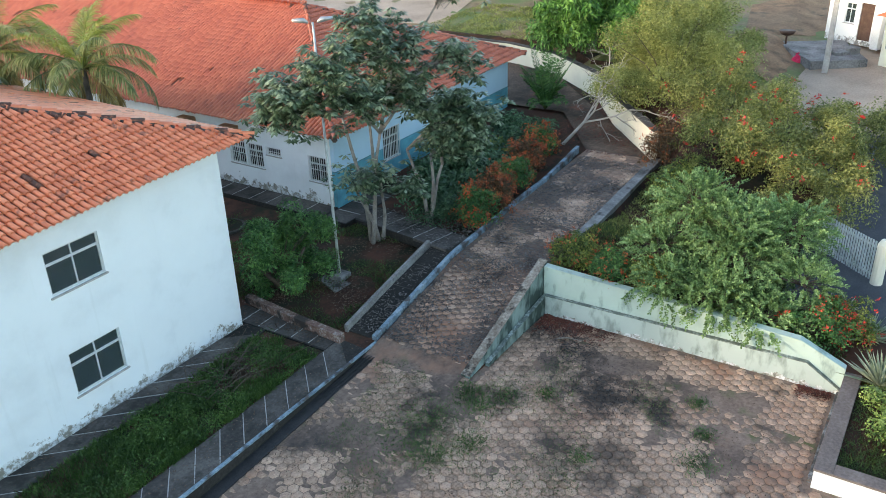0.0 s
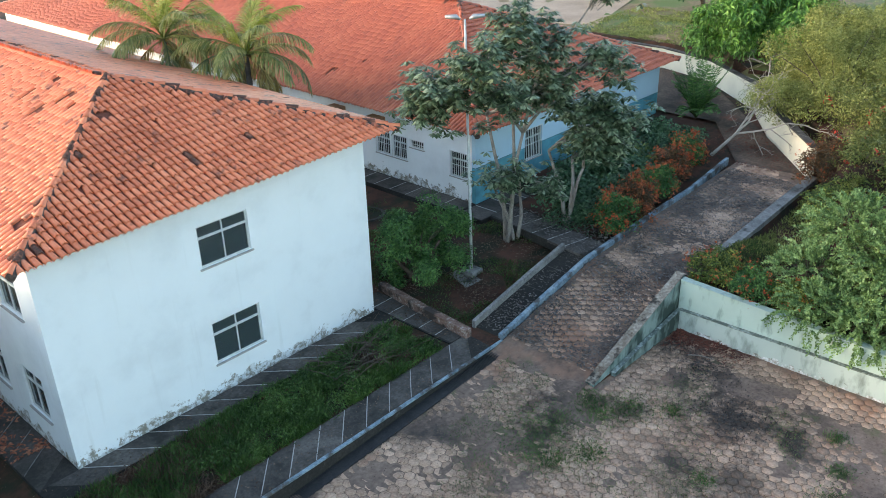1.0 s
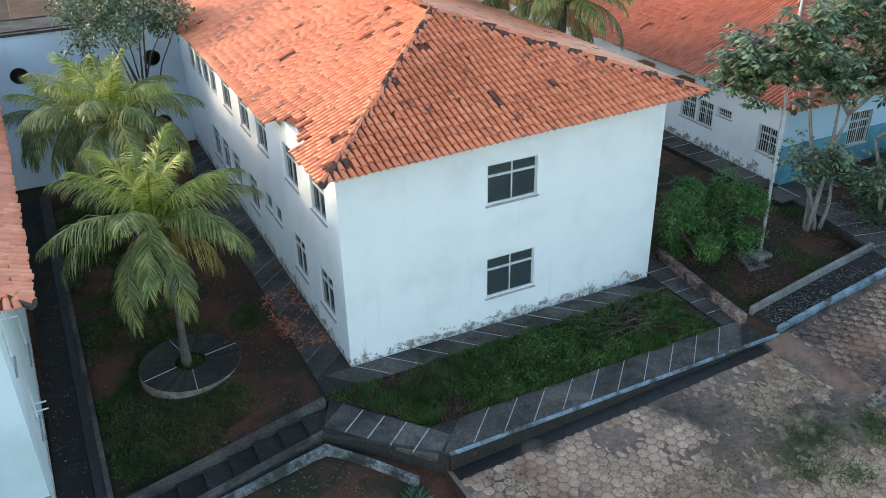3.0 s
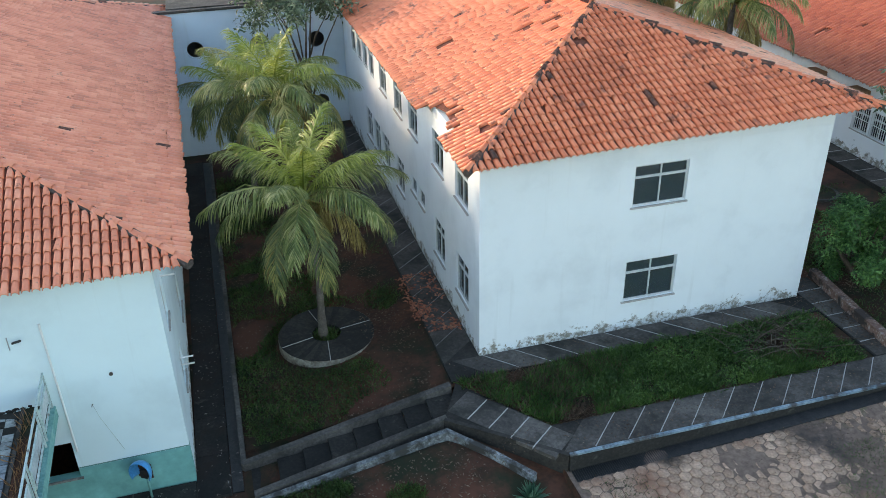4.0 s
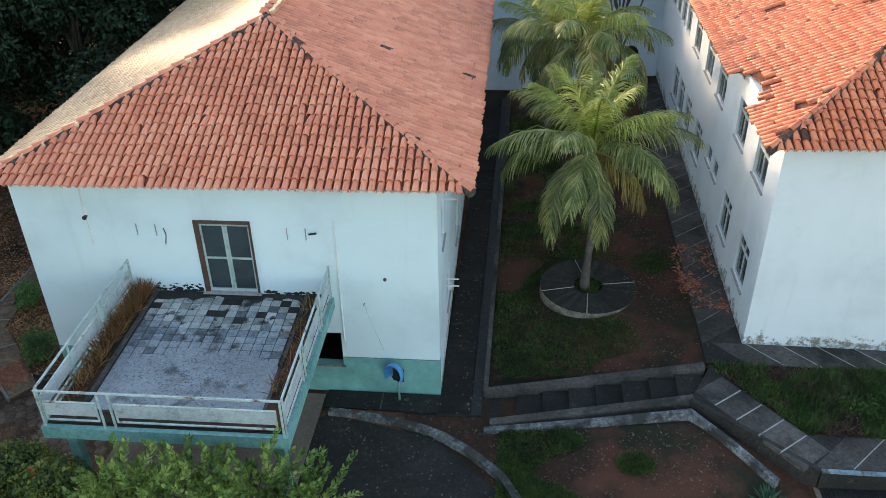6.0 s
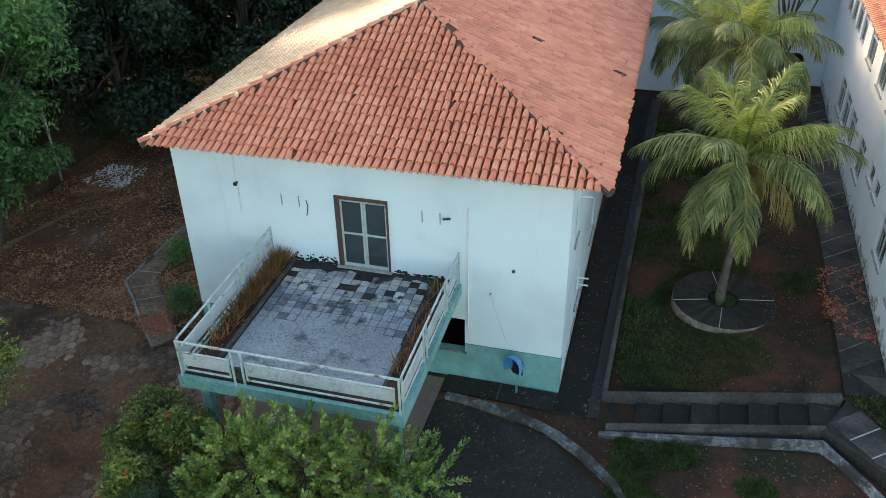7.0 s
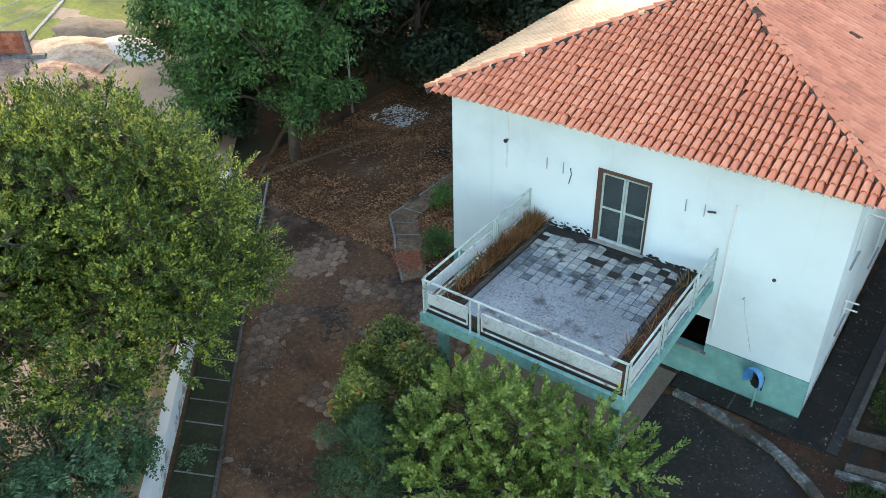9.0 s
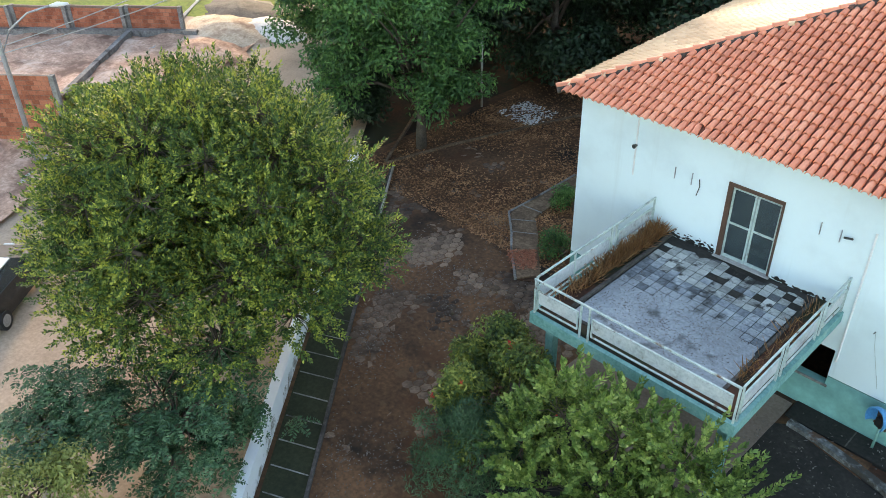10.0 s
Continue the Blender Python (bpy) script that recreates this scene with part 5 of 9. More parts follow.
solo("kerb_planter", Buf().strip([(19.6, -7.95), (24.9, -7.9), (29.0, -7.85)], 0.42, lambda x, y: drive_z(x) - 0.2, lambda x, y: drive_z(x) + 0.14), M["pale_concrete"], "pale concrete edging of the planted bank", "kerb", kind="structure")
solo("low_wall", Buf().strip([(11.9, 0.95), (11.6, -1.4), (11.42, -3.6)], 0.26, 0.8, lambda x, y: 1.2 + 0.05 * math.sin(y * 3)), M["crumbled_brick"], "crumbling low whitewashed brick wall", "wall", kind="structure")

# gutter with a bar grate at the foot of the walkway; past x 9.5 it stands in for shadow
grate = thing("drain_grate", "dark steel bar grate over the gutter, lengthened for the shadow below the walkway", "grate", (0, 0, 0))
part("channel", Buf().prism([(0.9, -5.0), (11.4, -5.0), (11.4, -4.61), (0.9, -4.61)], lambda x, y: lot_z(x) - 0.1, lambda x, y: lot_z(x) + 0.005), M["dark_metal"], grate)
gr = Buf()
for k in range(182):
    x = 0.95 + k * 0.057
    gr.box(x, x + 0.022, -4.99, -4.62, lot_z(x) + 0.006, lot_z(x) + 0.03)
part("grate", gr, M["dark_metal"], grate, kind="stuff")

# steps down from the white building to the yard
steps = thing("steps", "dark weathered concrete steps between low kerbs", "steps", (0, 0, 0), kind="structure")
N = 8
sa, sb = Vector((-1.25, -1.7)), Vector((-6.75, -2.17))
for k in range(N):
    a, b = sa + (sb - sa) * (k / N), sa + (sb - sa) * ((k + 1) / N)
    z = 0.92 - 0.115 * (k + 1)
    part("step", Buf().prism([(a.x, a.y - 0.5), (b.x - 0.02, b.y - 0.5), (b.x - 0.02, b.y + 0.5), (a.x, a.y + 0.5)], -0.1, z), M["dark_concrete"], steps)
slope_z = lambda x, y: 0.14 + 0.86 * min(1, max(0, (x + 6.95) / 5.5))
part("step_kerb", Buf().strip([(-1.2, -1.1), (-6.95, -1.6)], 0.2, -0.1, lambda x, y: slope_z(x, y) + 0.05), M["concrete"], steps, "dark concrete step kerb")
part("step_kerb", Buf().strip([(-1.65, -2.3), (-6.75, -2.75)], 0.2, -0.1, slope_z), M["concrete"], steps, "dark concrete step kerb")
solo("planter_wall", Buf().strip([(-6.9, -2.98), (-4.2, -2.88), (-1.75, -2.72), (-0.9, -3.6), (-0.05, -4.6)], 0.15, -0.1, lambda x, y: 0.10 + 0.80 * min(1, max(0, (x + 6.9) / 5.1)) - (0.28 * max(0, x + 1.75) / 1.7)), M["kerb"], "worn whitewashed low planter wall below the steps", "wall", kind="structure")

# drain and kerb along the balcony building
solo("drain", Buf().box(-7.28, -7.0, -2.4, 19.5, -0.1, 0.012), M["dark_metal"], "dark open gutter in the passage", "gutter", kind="structure")
solo("kerb_garden", Buf().strip([(-6.93, 19.5), (-6.93, -1.65)], 0.13, -0.1, 0.2), M["concrete"], "thin concrete edge of the garden bed", "kerb", kind="structure")
# slabs much darker than those of the other walkways
ap = bed("walkway_balcony_building", [(-8.14, -2.45), (-7.3, -2.45), (-7.3, 19.5), (-8.1, 19.5)], 0.06, "near-black concrete apron beside the cyan building")
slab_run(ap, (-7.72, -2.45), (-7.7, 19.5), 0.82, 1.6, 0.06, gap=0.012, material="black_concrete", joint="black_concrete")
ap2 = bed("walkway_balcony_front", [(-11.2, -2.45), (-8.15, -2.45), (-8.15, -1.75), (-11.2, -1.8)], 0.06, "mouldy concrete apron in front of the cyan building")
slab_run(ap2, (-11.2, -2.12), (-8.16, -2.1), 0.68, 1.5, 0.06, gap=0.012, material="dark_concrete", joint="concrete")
solo("kerb_curved", Buf().strip([(-11.0, -2.66), (-10.2, -2.72), (-9.3, -2.88), (-8.5, -3.08), (-7.9, -3.34), (-7.3, -3.72), (-6.8, -4.15), (-6.35, -4.6), (-6.0, -5.2), (-5.8, -6.0)], 0.2, -0.1, 0.16), M["kerb"], "curved worn whitewashed kerb", "kerb", kind="structure")
solo("porch_floor", Buf().box(-16.2, -11.25, -6.3, -1.95, -0.1, 0.05), M["tan_floor"], "tan screed porch floor under the balcony", "floor", kind="structure")
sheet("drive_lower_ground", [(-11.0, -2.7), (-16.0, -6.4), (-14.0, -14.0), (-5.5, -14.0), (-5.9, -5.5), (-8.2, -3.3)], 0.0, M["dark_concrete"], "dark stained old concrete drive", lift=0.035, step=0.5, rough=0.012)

well = Buf()
for k in range(28):
    a0, a1 = (2 * math.pi * q / 28 for q in (k, k + 1))
    well.add([(r * math.cos(a), r * math.sin(a), z) for a in (a0, a1) for r, z in ((0.75, 0.0), (0.75, 0.42), (0.63, 0.42), (0.63, 0.0))], [(0, 4, 5, 1), (1, 5, 6, 2), (2, 6, 7, 3)])
solo("well_ring", well, M["concrete"], "dark weathered concrete well ring on the earth", "well ring").location = (15.6, 5.6, 0.95)

# ---- retaining walls of the court ----
ret = thing("wall_retaining", "mint-painted mouldy retaining wall with a ledge", "wall", kind="structure")
part("ramp_wall", Buf().strip([(11.75, -8.0), (14.0, -8.08), (16.66, -8.16)], 0.28, 0.7, lambda x, y: 0.98 + 1.66 * (x - 11.75) / 4.65), M["ret_mouldy"], ret)
part("coping", Buf().strip([(11.75, -8.0), (14.0, -8.08), (16.66, -8.16)], 0.3, lambda x, y: 0.981 + 1.66 * (x - 11.75) / 4.65, lambda x, y: 1.0 + 1.66 * (x - 11.75) / 4.65), M["crumbled_white"], ret)
part("ledge", Buf().strip([(12.6, -8.27), (14.0, -8.31), (16.38, -8.4)], 0.14, 0.7, lambda x, y: min(1.02 + 0.58 * (x - 12.6) / 3.5, 1.6)), M["ret_mouldy"], ret)
# thin darker strip along the top of the ledge
part("ledge_cap", Buf().strip([(12.6, -8.27), (14.0, -8.31), (16.38, -8.4)], 0.142, lambda x, y: min(1.02 + 0.58 * (x - 12.6) / 3.5, 1.6) + 0.001, lambda x, y: min(1.02 + 0.58 * (x - 12.6) / 3.5, 1.6) + 0.012), M["ledge_dark_strip"], ret)
part("ledge_cap", Buf().strip([(16.33, -8.42), (16.33, -16.7), (16.33, -17.68)], 0.142, lambda x, y: lerp_at(-y, [(8.4, 1.601), (16.7, 1.681), (17.68, 1.051)]), lambda x, y: lerp_at(-y, [(8.4, 1.63), (16.7, 1.71), (17.68, 1.07)])), M["ledge_dark_strip"], ret)
top2 = lambda x, y: lerp_at(-y, [(8.3, 2.64), (16.4, 2.3), (17.7, 1.72)])
part("back_wall", Buf().strip([(16.53, -8.32), (16.53, -12.0), (16.53, -16.4), (16.53, -17.7)], 0.25, 0.7, top2), M["ret_wall"], ret)
part("ledge", Buf().strip([(16.33, -8.42), (16.33, -16.7), (16.33, -17.68)], 0.14, 0.7, lambda x, y: lerp_at(-y, [(8.4, 1.6), (16.7, 1.68), (17.68, 1.05)])), M["ret_low"], ret)
part("coping", Buf().strip([(16.5, -8.35), (16.5, -12.0), (16.5, -16.4)], 0.27, lambda x, y: top2(x, y) + 0.001, lambda x, y: top2(x, y) + 0.012), M["ret_wall"], ret)
box_wall = thing("wall_planter", "white planter wall with dark concrete top", "wall", kind="structure")
part("wall", Buf().box(11.95, 16.65, -18.12, -17.72, 0.6, 1.44), M["planter_white"], box_wall)
part("wall", Buf().box(11.95, 12.35, -24.0, -18.121, 0.6, 1.44), M["planter_white"], box_wall)
part("coping", Buf().box(11.93, 16.67, -18.14, -17.70, 1.441, 1.5, 0.01), M["brown_coping"], box_wall, "brown-grey concrete coping")
part("coping", Buf().box(11.93, 12.37, -24.0, -18.142, 1.441, 1.5, 0.01), M["brown_coping"], box_wall, "brown-grey concrete coping")
part("footing", Buf().box(12.1, 16.4, -17.7, -17.6, 0.7, 1.02, 0.02), M["kerb"], box_wall, "rough speckled mortar footing")
far = thing("wall_far", "sunlit cream retaining wall along the upper drive", "wall", kind="structure")
part("wall", Buf().strip(FAR_WALL, 0.22, 1.5, lambda x, y: 3.5), M["cream_wall"], far)
part("coping", Buf().strip(FAR_WALL, 0.34, 3.501, 3.56), M["concrete"], far)

# ---- hexagonal pavers ----
HEX = 0.30


def hex_arrays(r=0.167, h=0.05, ch=0.012):
    v = []
    for rad, z in ((r, -h), (r, -0.012), (r - ch, 0.0)):
        v += [(rad * math.cos(math.pi / 6 + k * math.pi / 3), rad * math.sin(math.pi / 6 + k * math.pi / 3), z) for k in range(6)]
    quads = [(i * 6 + k, i * 6 + (k + 1) % 6, (i + 1) * 6 + (k + 1) % 6, (i + 1) * 6 + k) for i in range(2) for k in range(6)]
    quads += [(12, 13, 14, 15), (12, 15, 16, 17)]
    return np.array(v), np.array(quads)


HEX_V, HEX_F = hex_arrays()


def pavers(parent, inside, zf, x0, x1, y0, y1, nearest, sink, seed, whole=300, lift=0.028, material="paver"):
    """Hexagonal pavers over an area: the nearest as pieces of their own, the rest joined. sink: how unevenly they have settled."""
    rng = random.Random(seed)
    spots = []
    for j in range(int((y1 - y0) / (HEX * 0.866)) + 1):
        for i in range(int((x1 - x0) / HEX) + 1):
            x, y = x0 + HEX * (i + 0.5 * (j % 2)), y0 + HEX * 0.866 * j
            if inside(x, y):
                settle = sink * (noise.noise(Vector((x * 0.45, y * 0.45, seed))) - 0.15) + rng.uniform(-0.006, 0.006)
                spots.append((x, y, zf(x, y) + lift + settle, rng.uniform(-0.03, 0.03), rng.uniform(-0.03, 0.03), rng.uniform(-0.05, 0.05)))
    spots.sort(key=lambda s: (s[0] - nearest[0]) ** 2 + (s[1] - nearest[1]) ** 2)
    shared = fast_mesh("paver", HEX_V, HEX_F, M[material])
    for x, y, z, a, b, c in spots[:whole]:
        ob = new("paver", shared)
        ob.parent = parent
        ob.matrix_basis = Matrix.LocRotScale((x, y, z), Euler((a, b, c)), None)
    rest = spots[whole:]
    if not rest:
        return
    allv = []
    for x, y, z, a, b, c in rest:
        ca, sa = math.cos(c), math.sin(c)
        q = HEX_V
        px, py = q[:, 0] * ca - q[:, 1] * sa, q[:, 0] * sa + q[:, 1] * ca
        allv.append(np.stack([px + x, py + y, q[:, 2] + z - a * py + b * px], 1))
    verts = np.concatenate(allv)
    faces = (HEX_F[None] + (np.arange(len(rest)) * len(HEX_V))[:, None, None]).reshape(-1, 4)
    part("pavers", fast_mesh("pavers", verts, faces, M[material]), M[material], parent, kind="stuff")


pavers(lot, lambda x, y: 0.95 < x < 16.2 and -21 < y < -5.05 and not (x > 11.7 and (y > -8.5 or y < -17.6)), lambda x, y: lot_z(x), 0.9, 16.3, -21, -4.9, (6.0, -6.5), 0.04, 1, lift=0.024)
pavers(drive, lambda x, y: 12.2 < x < 28.9 and -7.8 < y < -4.7, lambda x, y: drive_z(x), 12.0, 29.0, -8.0, -4.6, (13.0, -6.2), 0.045, 2, lift=0.04)


def in_yard(x, y):
    ax, ay = x + 17.67, y + 12.48
    return ax * -0.747 + ay * -0.665 < -0.2 and x < -16.4 and y < 2.5 and y > -19


pavers(yard, in_yard, lambda x, y: 0.0, -27, -16, -19, 3, (-18.5, -8.0), 0.035, 4, lift=0.016, material="yard_paver")

# ---- the left boundary: mossy strip, white wall, street, building site ----
def LS(along, across):
    """A place by metres along the boundary and across it, outwards to the street."""
    return (-17.67 - 0.665 * along - 0.747 * across, -12.48 + 0.747 * along - 0.665 * across)


strip = bed("boundary_strip", [LS(-9, 0.0), LS(15.3, 0.0), LS(15.3, 1.05), LS(-9, 1.05)], 0.05, "mossy concrete strip with pale joints beside the wall")
strip.data.materials[0] = M["moss"]
p0, p1 = LS(-9, 0.52), LS(15.3, 0.52)
slab_run(strip, p0, p1, 1.0, 0.82, 0.05, skew=0.14, joint="pale_concrete")
for ob in strip.children:
    if ob.name.startswith("slab"):
        ob.data.materials[0] = M["moss"]
solo("kerb_yard", Buf().strip([LS(-9, -0.06), LS(4, -0.04), LS(15.4, -0.06)], 0.09, -0.1, 0.11), M["concrete"], "thin concrete yard edging", "kerb", kind="structure")
solo("yard_pipe", Buf().tube([(*LS(11.2, -0.1), 0.16), (*LS(15.4, -0.15), 0.16)], 0.045, 8), M["dry_wood"], "bleached wooden pole lying on the yard edge", "pole", smooth=True)
solo("wall_boundary", Buf().strip([LS(-9, 1.3), LS(15.5, 1.3)], 0.26, -0.2, 0.72), M["white_wall"], "whitewashed boundary wall", "wall", kind="structure")
solo("kerb_logs", Buf().strip([(-28.3, -0.8), (-27.5, 2.1), (-26.5, 5.0), (-25.2, 8.4), (-23.5, 12)], 0.08, -0.1, 0.11), M["kerb_earth"], "low earth-stained kerb across the yard", "kerb", kind="structure")
solo("kerb_side", Buf().strip([(-28.35, -0.8), (-31.0, 3.4)], 0.1, -0.1, 0.12), M["kerb_earth"], "low earth-stained kerb beside the boundary", "kerb", kind="structure")
street = sheet("street", [LS(-30, 1.45), LS(60, 1.45), LS(60, 13.5), LS(-30, 13.5)], 0.0, M["street"], "pale sandy street in front of the wall", "road", lift=0.03, step=1.5, rough=0.02)
solo("kerb_street", Buf().strip([LS(-30, 13.6), LS(60, 13.6)], 0.2, -0.1, 0.14), M["joint"], "pale street kerb", "kerb", kind="structure")
site = sheet("building_site", [LS(8, 13.7), LS(29.5, 8.0), LS(29.5, 40), LS(8, 40)], 0.0, M["sand"], "churned reddish sand of a building site", "ground", lift=0.17, step=0.45, rough=0.22)
lawn = sheet("lawn_far", [LS(29.6, 2.0), LS(75, 2.0), LS(75, 60), LS(29.6, 60)], 0.0, M["lawn"], "bright green rough grass field", "ground", lift=0.05, step=2.0, rough=0.2)
sheet("scrub_ground", [(28.9, -24), (95, -24), (95, 45), (42.3, 45), (42.3, 8), (40.9, 2.2), (33.5, -4.6), (29.0, -8.2)], lambda x, y: height(x, y), M["scrub"], "dry grassy bank beyond the wall", "ground", lift=0.06, step=1.6, rough=0.1)
sheet("street_right", [(19.5, -19.4), (19.5, -15.2), (30, -15.0), (42.0, -10.9), (58, -13.5), (58, -24), (30, -24)], lambda x, y: street_z(x), M["asphalt"], "dark asphalt street beyond the gate", "road", lift=0.12, step=1.2)
sheet("street_pavement", [(35.5, -11.6), (40.4, -10.8), (45.2, -10.9), (60, -14.0), (60, -20), (36, -17.0)], lambda x, y: street_z(x), M["street"], "pale concrete street pavement", "road", lift=0.17, step=1.2)
sheet("earth_slope", [(41.0, -10.4), (42.5, -7.2), (51.2, -6.0), (58.5, -4.6), (66, -7.5), (62, -13.5), (53.2, -10.2), (50.8, -7.9), (46.6, -10.3), (45.0, -10.85)], lambda x, y: height(x, y), M["orange_earth"], "bare orange-brown earth behind the platform", "ground", lift=0.1, step=0.9, rough=0.12)
sheet("upper_road", [(44, 13), (90, 26), (90, 60), (40, 60), (40, 16)], lambda x, y: height(x, y), M["street"], "pale sandy road beyond the low building", "road", lift=0.09, step=2.0)


def brick_wall(name, p, q, z0, tall, label, rows_max=60):
    """A bare brick wall: concrete posts at its ends, rows of bricks set a little proud of the mortar."""
    p, q = Vector(p), Vector(q)
    d = q - p
    L = d.length
    m = Matrix.Translation((p.x, p.y, z0)) @ Matrix.Rotation(math.atan2(d.y, d.x), 4, "Z")
    ob = thing(name, label, "wall", kind="structure")
    ob.matrix_basis = m
    part("mortar", Buf().box(0, L, 0.01, 0.13, -0.2, tall), M["tan_floor"], ob)
    n = Buf()
    bw, bh = 0.31, 0.20
    for j in range(int(tall / bh)):
        for i in range(int(L / bw) + 1):
            x0 = max(0.0, i * bw - (bw / 2 if j % 2 else 0))
            x1 = min(L, (i + 1) * bw - (bw / 2 if j % 2 else 0) - 0.015)
            if x1 - x0 > 0.05:
                n.box(x0, x1, 0.0, 0.14, j * bh + 0.004, (j + 1) * bh - 0.012)
    part("bricks", n, M["brick"], ob, kind="stuff")
    for x in (0.0, L):
        part("post", Buf().box(x - 0.1, x + 0.1, -0.03, 0.17, -0.2, tall + 0.02), M["pale_concrete"], ob)
    return ob


brick_wall("brick_wall_near", LS(16.91, 13.14), LS(17.13, 23.14), 0.0, 3.0, "bare red brick wall with a grey concrete post")
for k in range(4):
    a = 12.6 + 3.1 * k
    brick_wall("brick_wall_far", LS(29.3, a), LS(29.5, a + 2.9), 0.25, 1.3, "bare red brick site wall between concrete posts")
solo("site_beam", Buf().strip([LS(29.0, 11.8), LS(29.2, 26)], 0.35, -0.1, 0.4), M["pale_concrete"], "grey concrete ground beam under the brick wall", "beam")
solo("site_beam", Buf().strip([LS(17.5, 15.3), LS(29.0, 15.4)], 0.26, -0.1, 0.42), M["pale_concrete"], "grey concrete ground beam across the site", "beam")


# ---- plants ----
RNG = np.random.default_rng(7)


def unit(v):
    return v / np.maximum(np.linalg.norm(v, axis=-1, keepdims=True), 1e-9)


def leaf_mesh(name, base, along, side, length, width, material, fold=0.18):
    """Pointed, slightly folded leaves: one for each base point, two triangles each side of the rib."""
    n = len(base)
    along, side = unit(along), unit(side)
    up = np.cross(along, side)
    length, width = np.broadcast_to(length, n)[:, None], np.broadcast_to(width, n)[:, None]
    mid = base + along * length * 0.5
    v = np.stack([base, mid + side * width * 0.5 + up * width * fold, base + along * length - up * length * 0.12, mid - side * width * 0.5 + up * width * fold], 1)
    f = (np.array([[0, 1, 2], [0, 2, 3]])[None] + (np.arange(n) * 4)[:, None, None]).reshape(-1, 3)
    return fast_mesh(name, v.reshape(-1, 3), f, material)


def clumps_of(center, radii, count, seed, low=-0.35, lumpy=0.35, grouped=True):
    """Places of leaf clumps filling the outer part of an uneven crown."""
    rng = np.random.default_rng(seed)
    out = []
    if count >= 60 and grouped:
        # boughs: puffs gathered in groups, with dark gaps between them
        boughs = []
        total = min(count // 6, 30 if count < 300 else 46)
        for k in range(total):
            z = 1 - (1 - max(low, -0.95)) * (k + 0.5) / total
            a = 2.39996 * k + rng.uniform(-0.3, 0.3)
            d = unit(np.array([math.cos(a) * math.sqrt(1 - z * z), math.sin(a) * math.sqrt(1 - z * z), z]) + rng.normal(size=3) * 0.1)
            r = (0.72 + 0.22 * rng.random()) * (1 - lumpy / 2 + lumpy * (0.5 + noise.noise(Vector(d * 2.2) + Vector((seed, 0, 0)))))
            boughs.append(d * r)
        for k in range(count):
            q = boughs[k % len(boughs)]
            e = unit(rng.normal(size=3) + unit(q) * 0.7 + np.array([0, 0, 0.3]))
            r = rng.uniform(0.08, 0.3)
            if k % 3 == 0:
                q, r = q * rng.uniform(0.35, 0.85), 0.12
            out.append(center + (q + e * r) * np.array(radii))
        return np.array(out)
    while len(out) < count:
        d = unit(rng.normal(size=3))
        if d[2] < low:
            continue
        r = (0.5 + 0.5 * rng.random() ** 0.5) * (1 - lumpy / 2 + lumpy * (0.5 + noise.noise(Vector(d * 2.2) + Vector((seed, 0, 0)))))
        out.append(center + d * r * np.array(radii))
    return np.array(out)


def leaves_round(cl, per, spread, seed, droop=0.2, flat=0.75):
    """Bases and directions of leaves on puffs round clump centres: mostly on their upper, outer side."""
    rng = np.random.default_rng(seed)
    n = len(cl) * per
    out = unit(rng.normal(size=(n, 3)) + np.array([0, 0, 0.35]))
    puff = np.repeat(spread * rng.uniform(0.7, 1.45, len(cl)), per)[:, None]
    base = np.repeat(cl, per, 0) + out * puff * (0.45 + 0.75 * rng.random((n, 1)) ** 0.6) * np.array([1, 1, flat]) * 1.25
    face = unit(out * 0.8 + np.array([0, 0, 0.45]) + rng.normal(size=(n, 3)) * 0.42)
    along = unit(np.cross(face, rng.normal(size=(n, 3))) + out * 0.35 - np.array([0, 0, droop]))
    side = unit(np.cross(face, along))
    return base, along, side


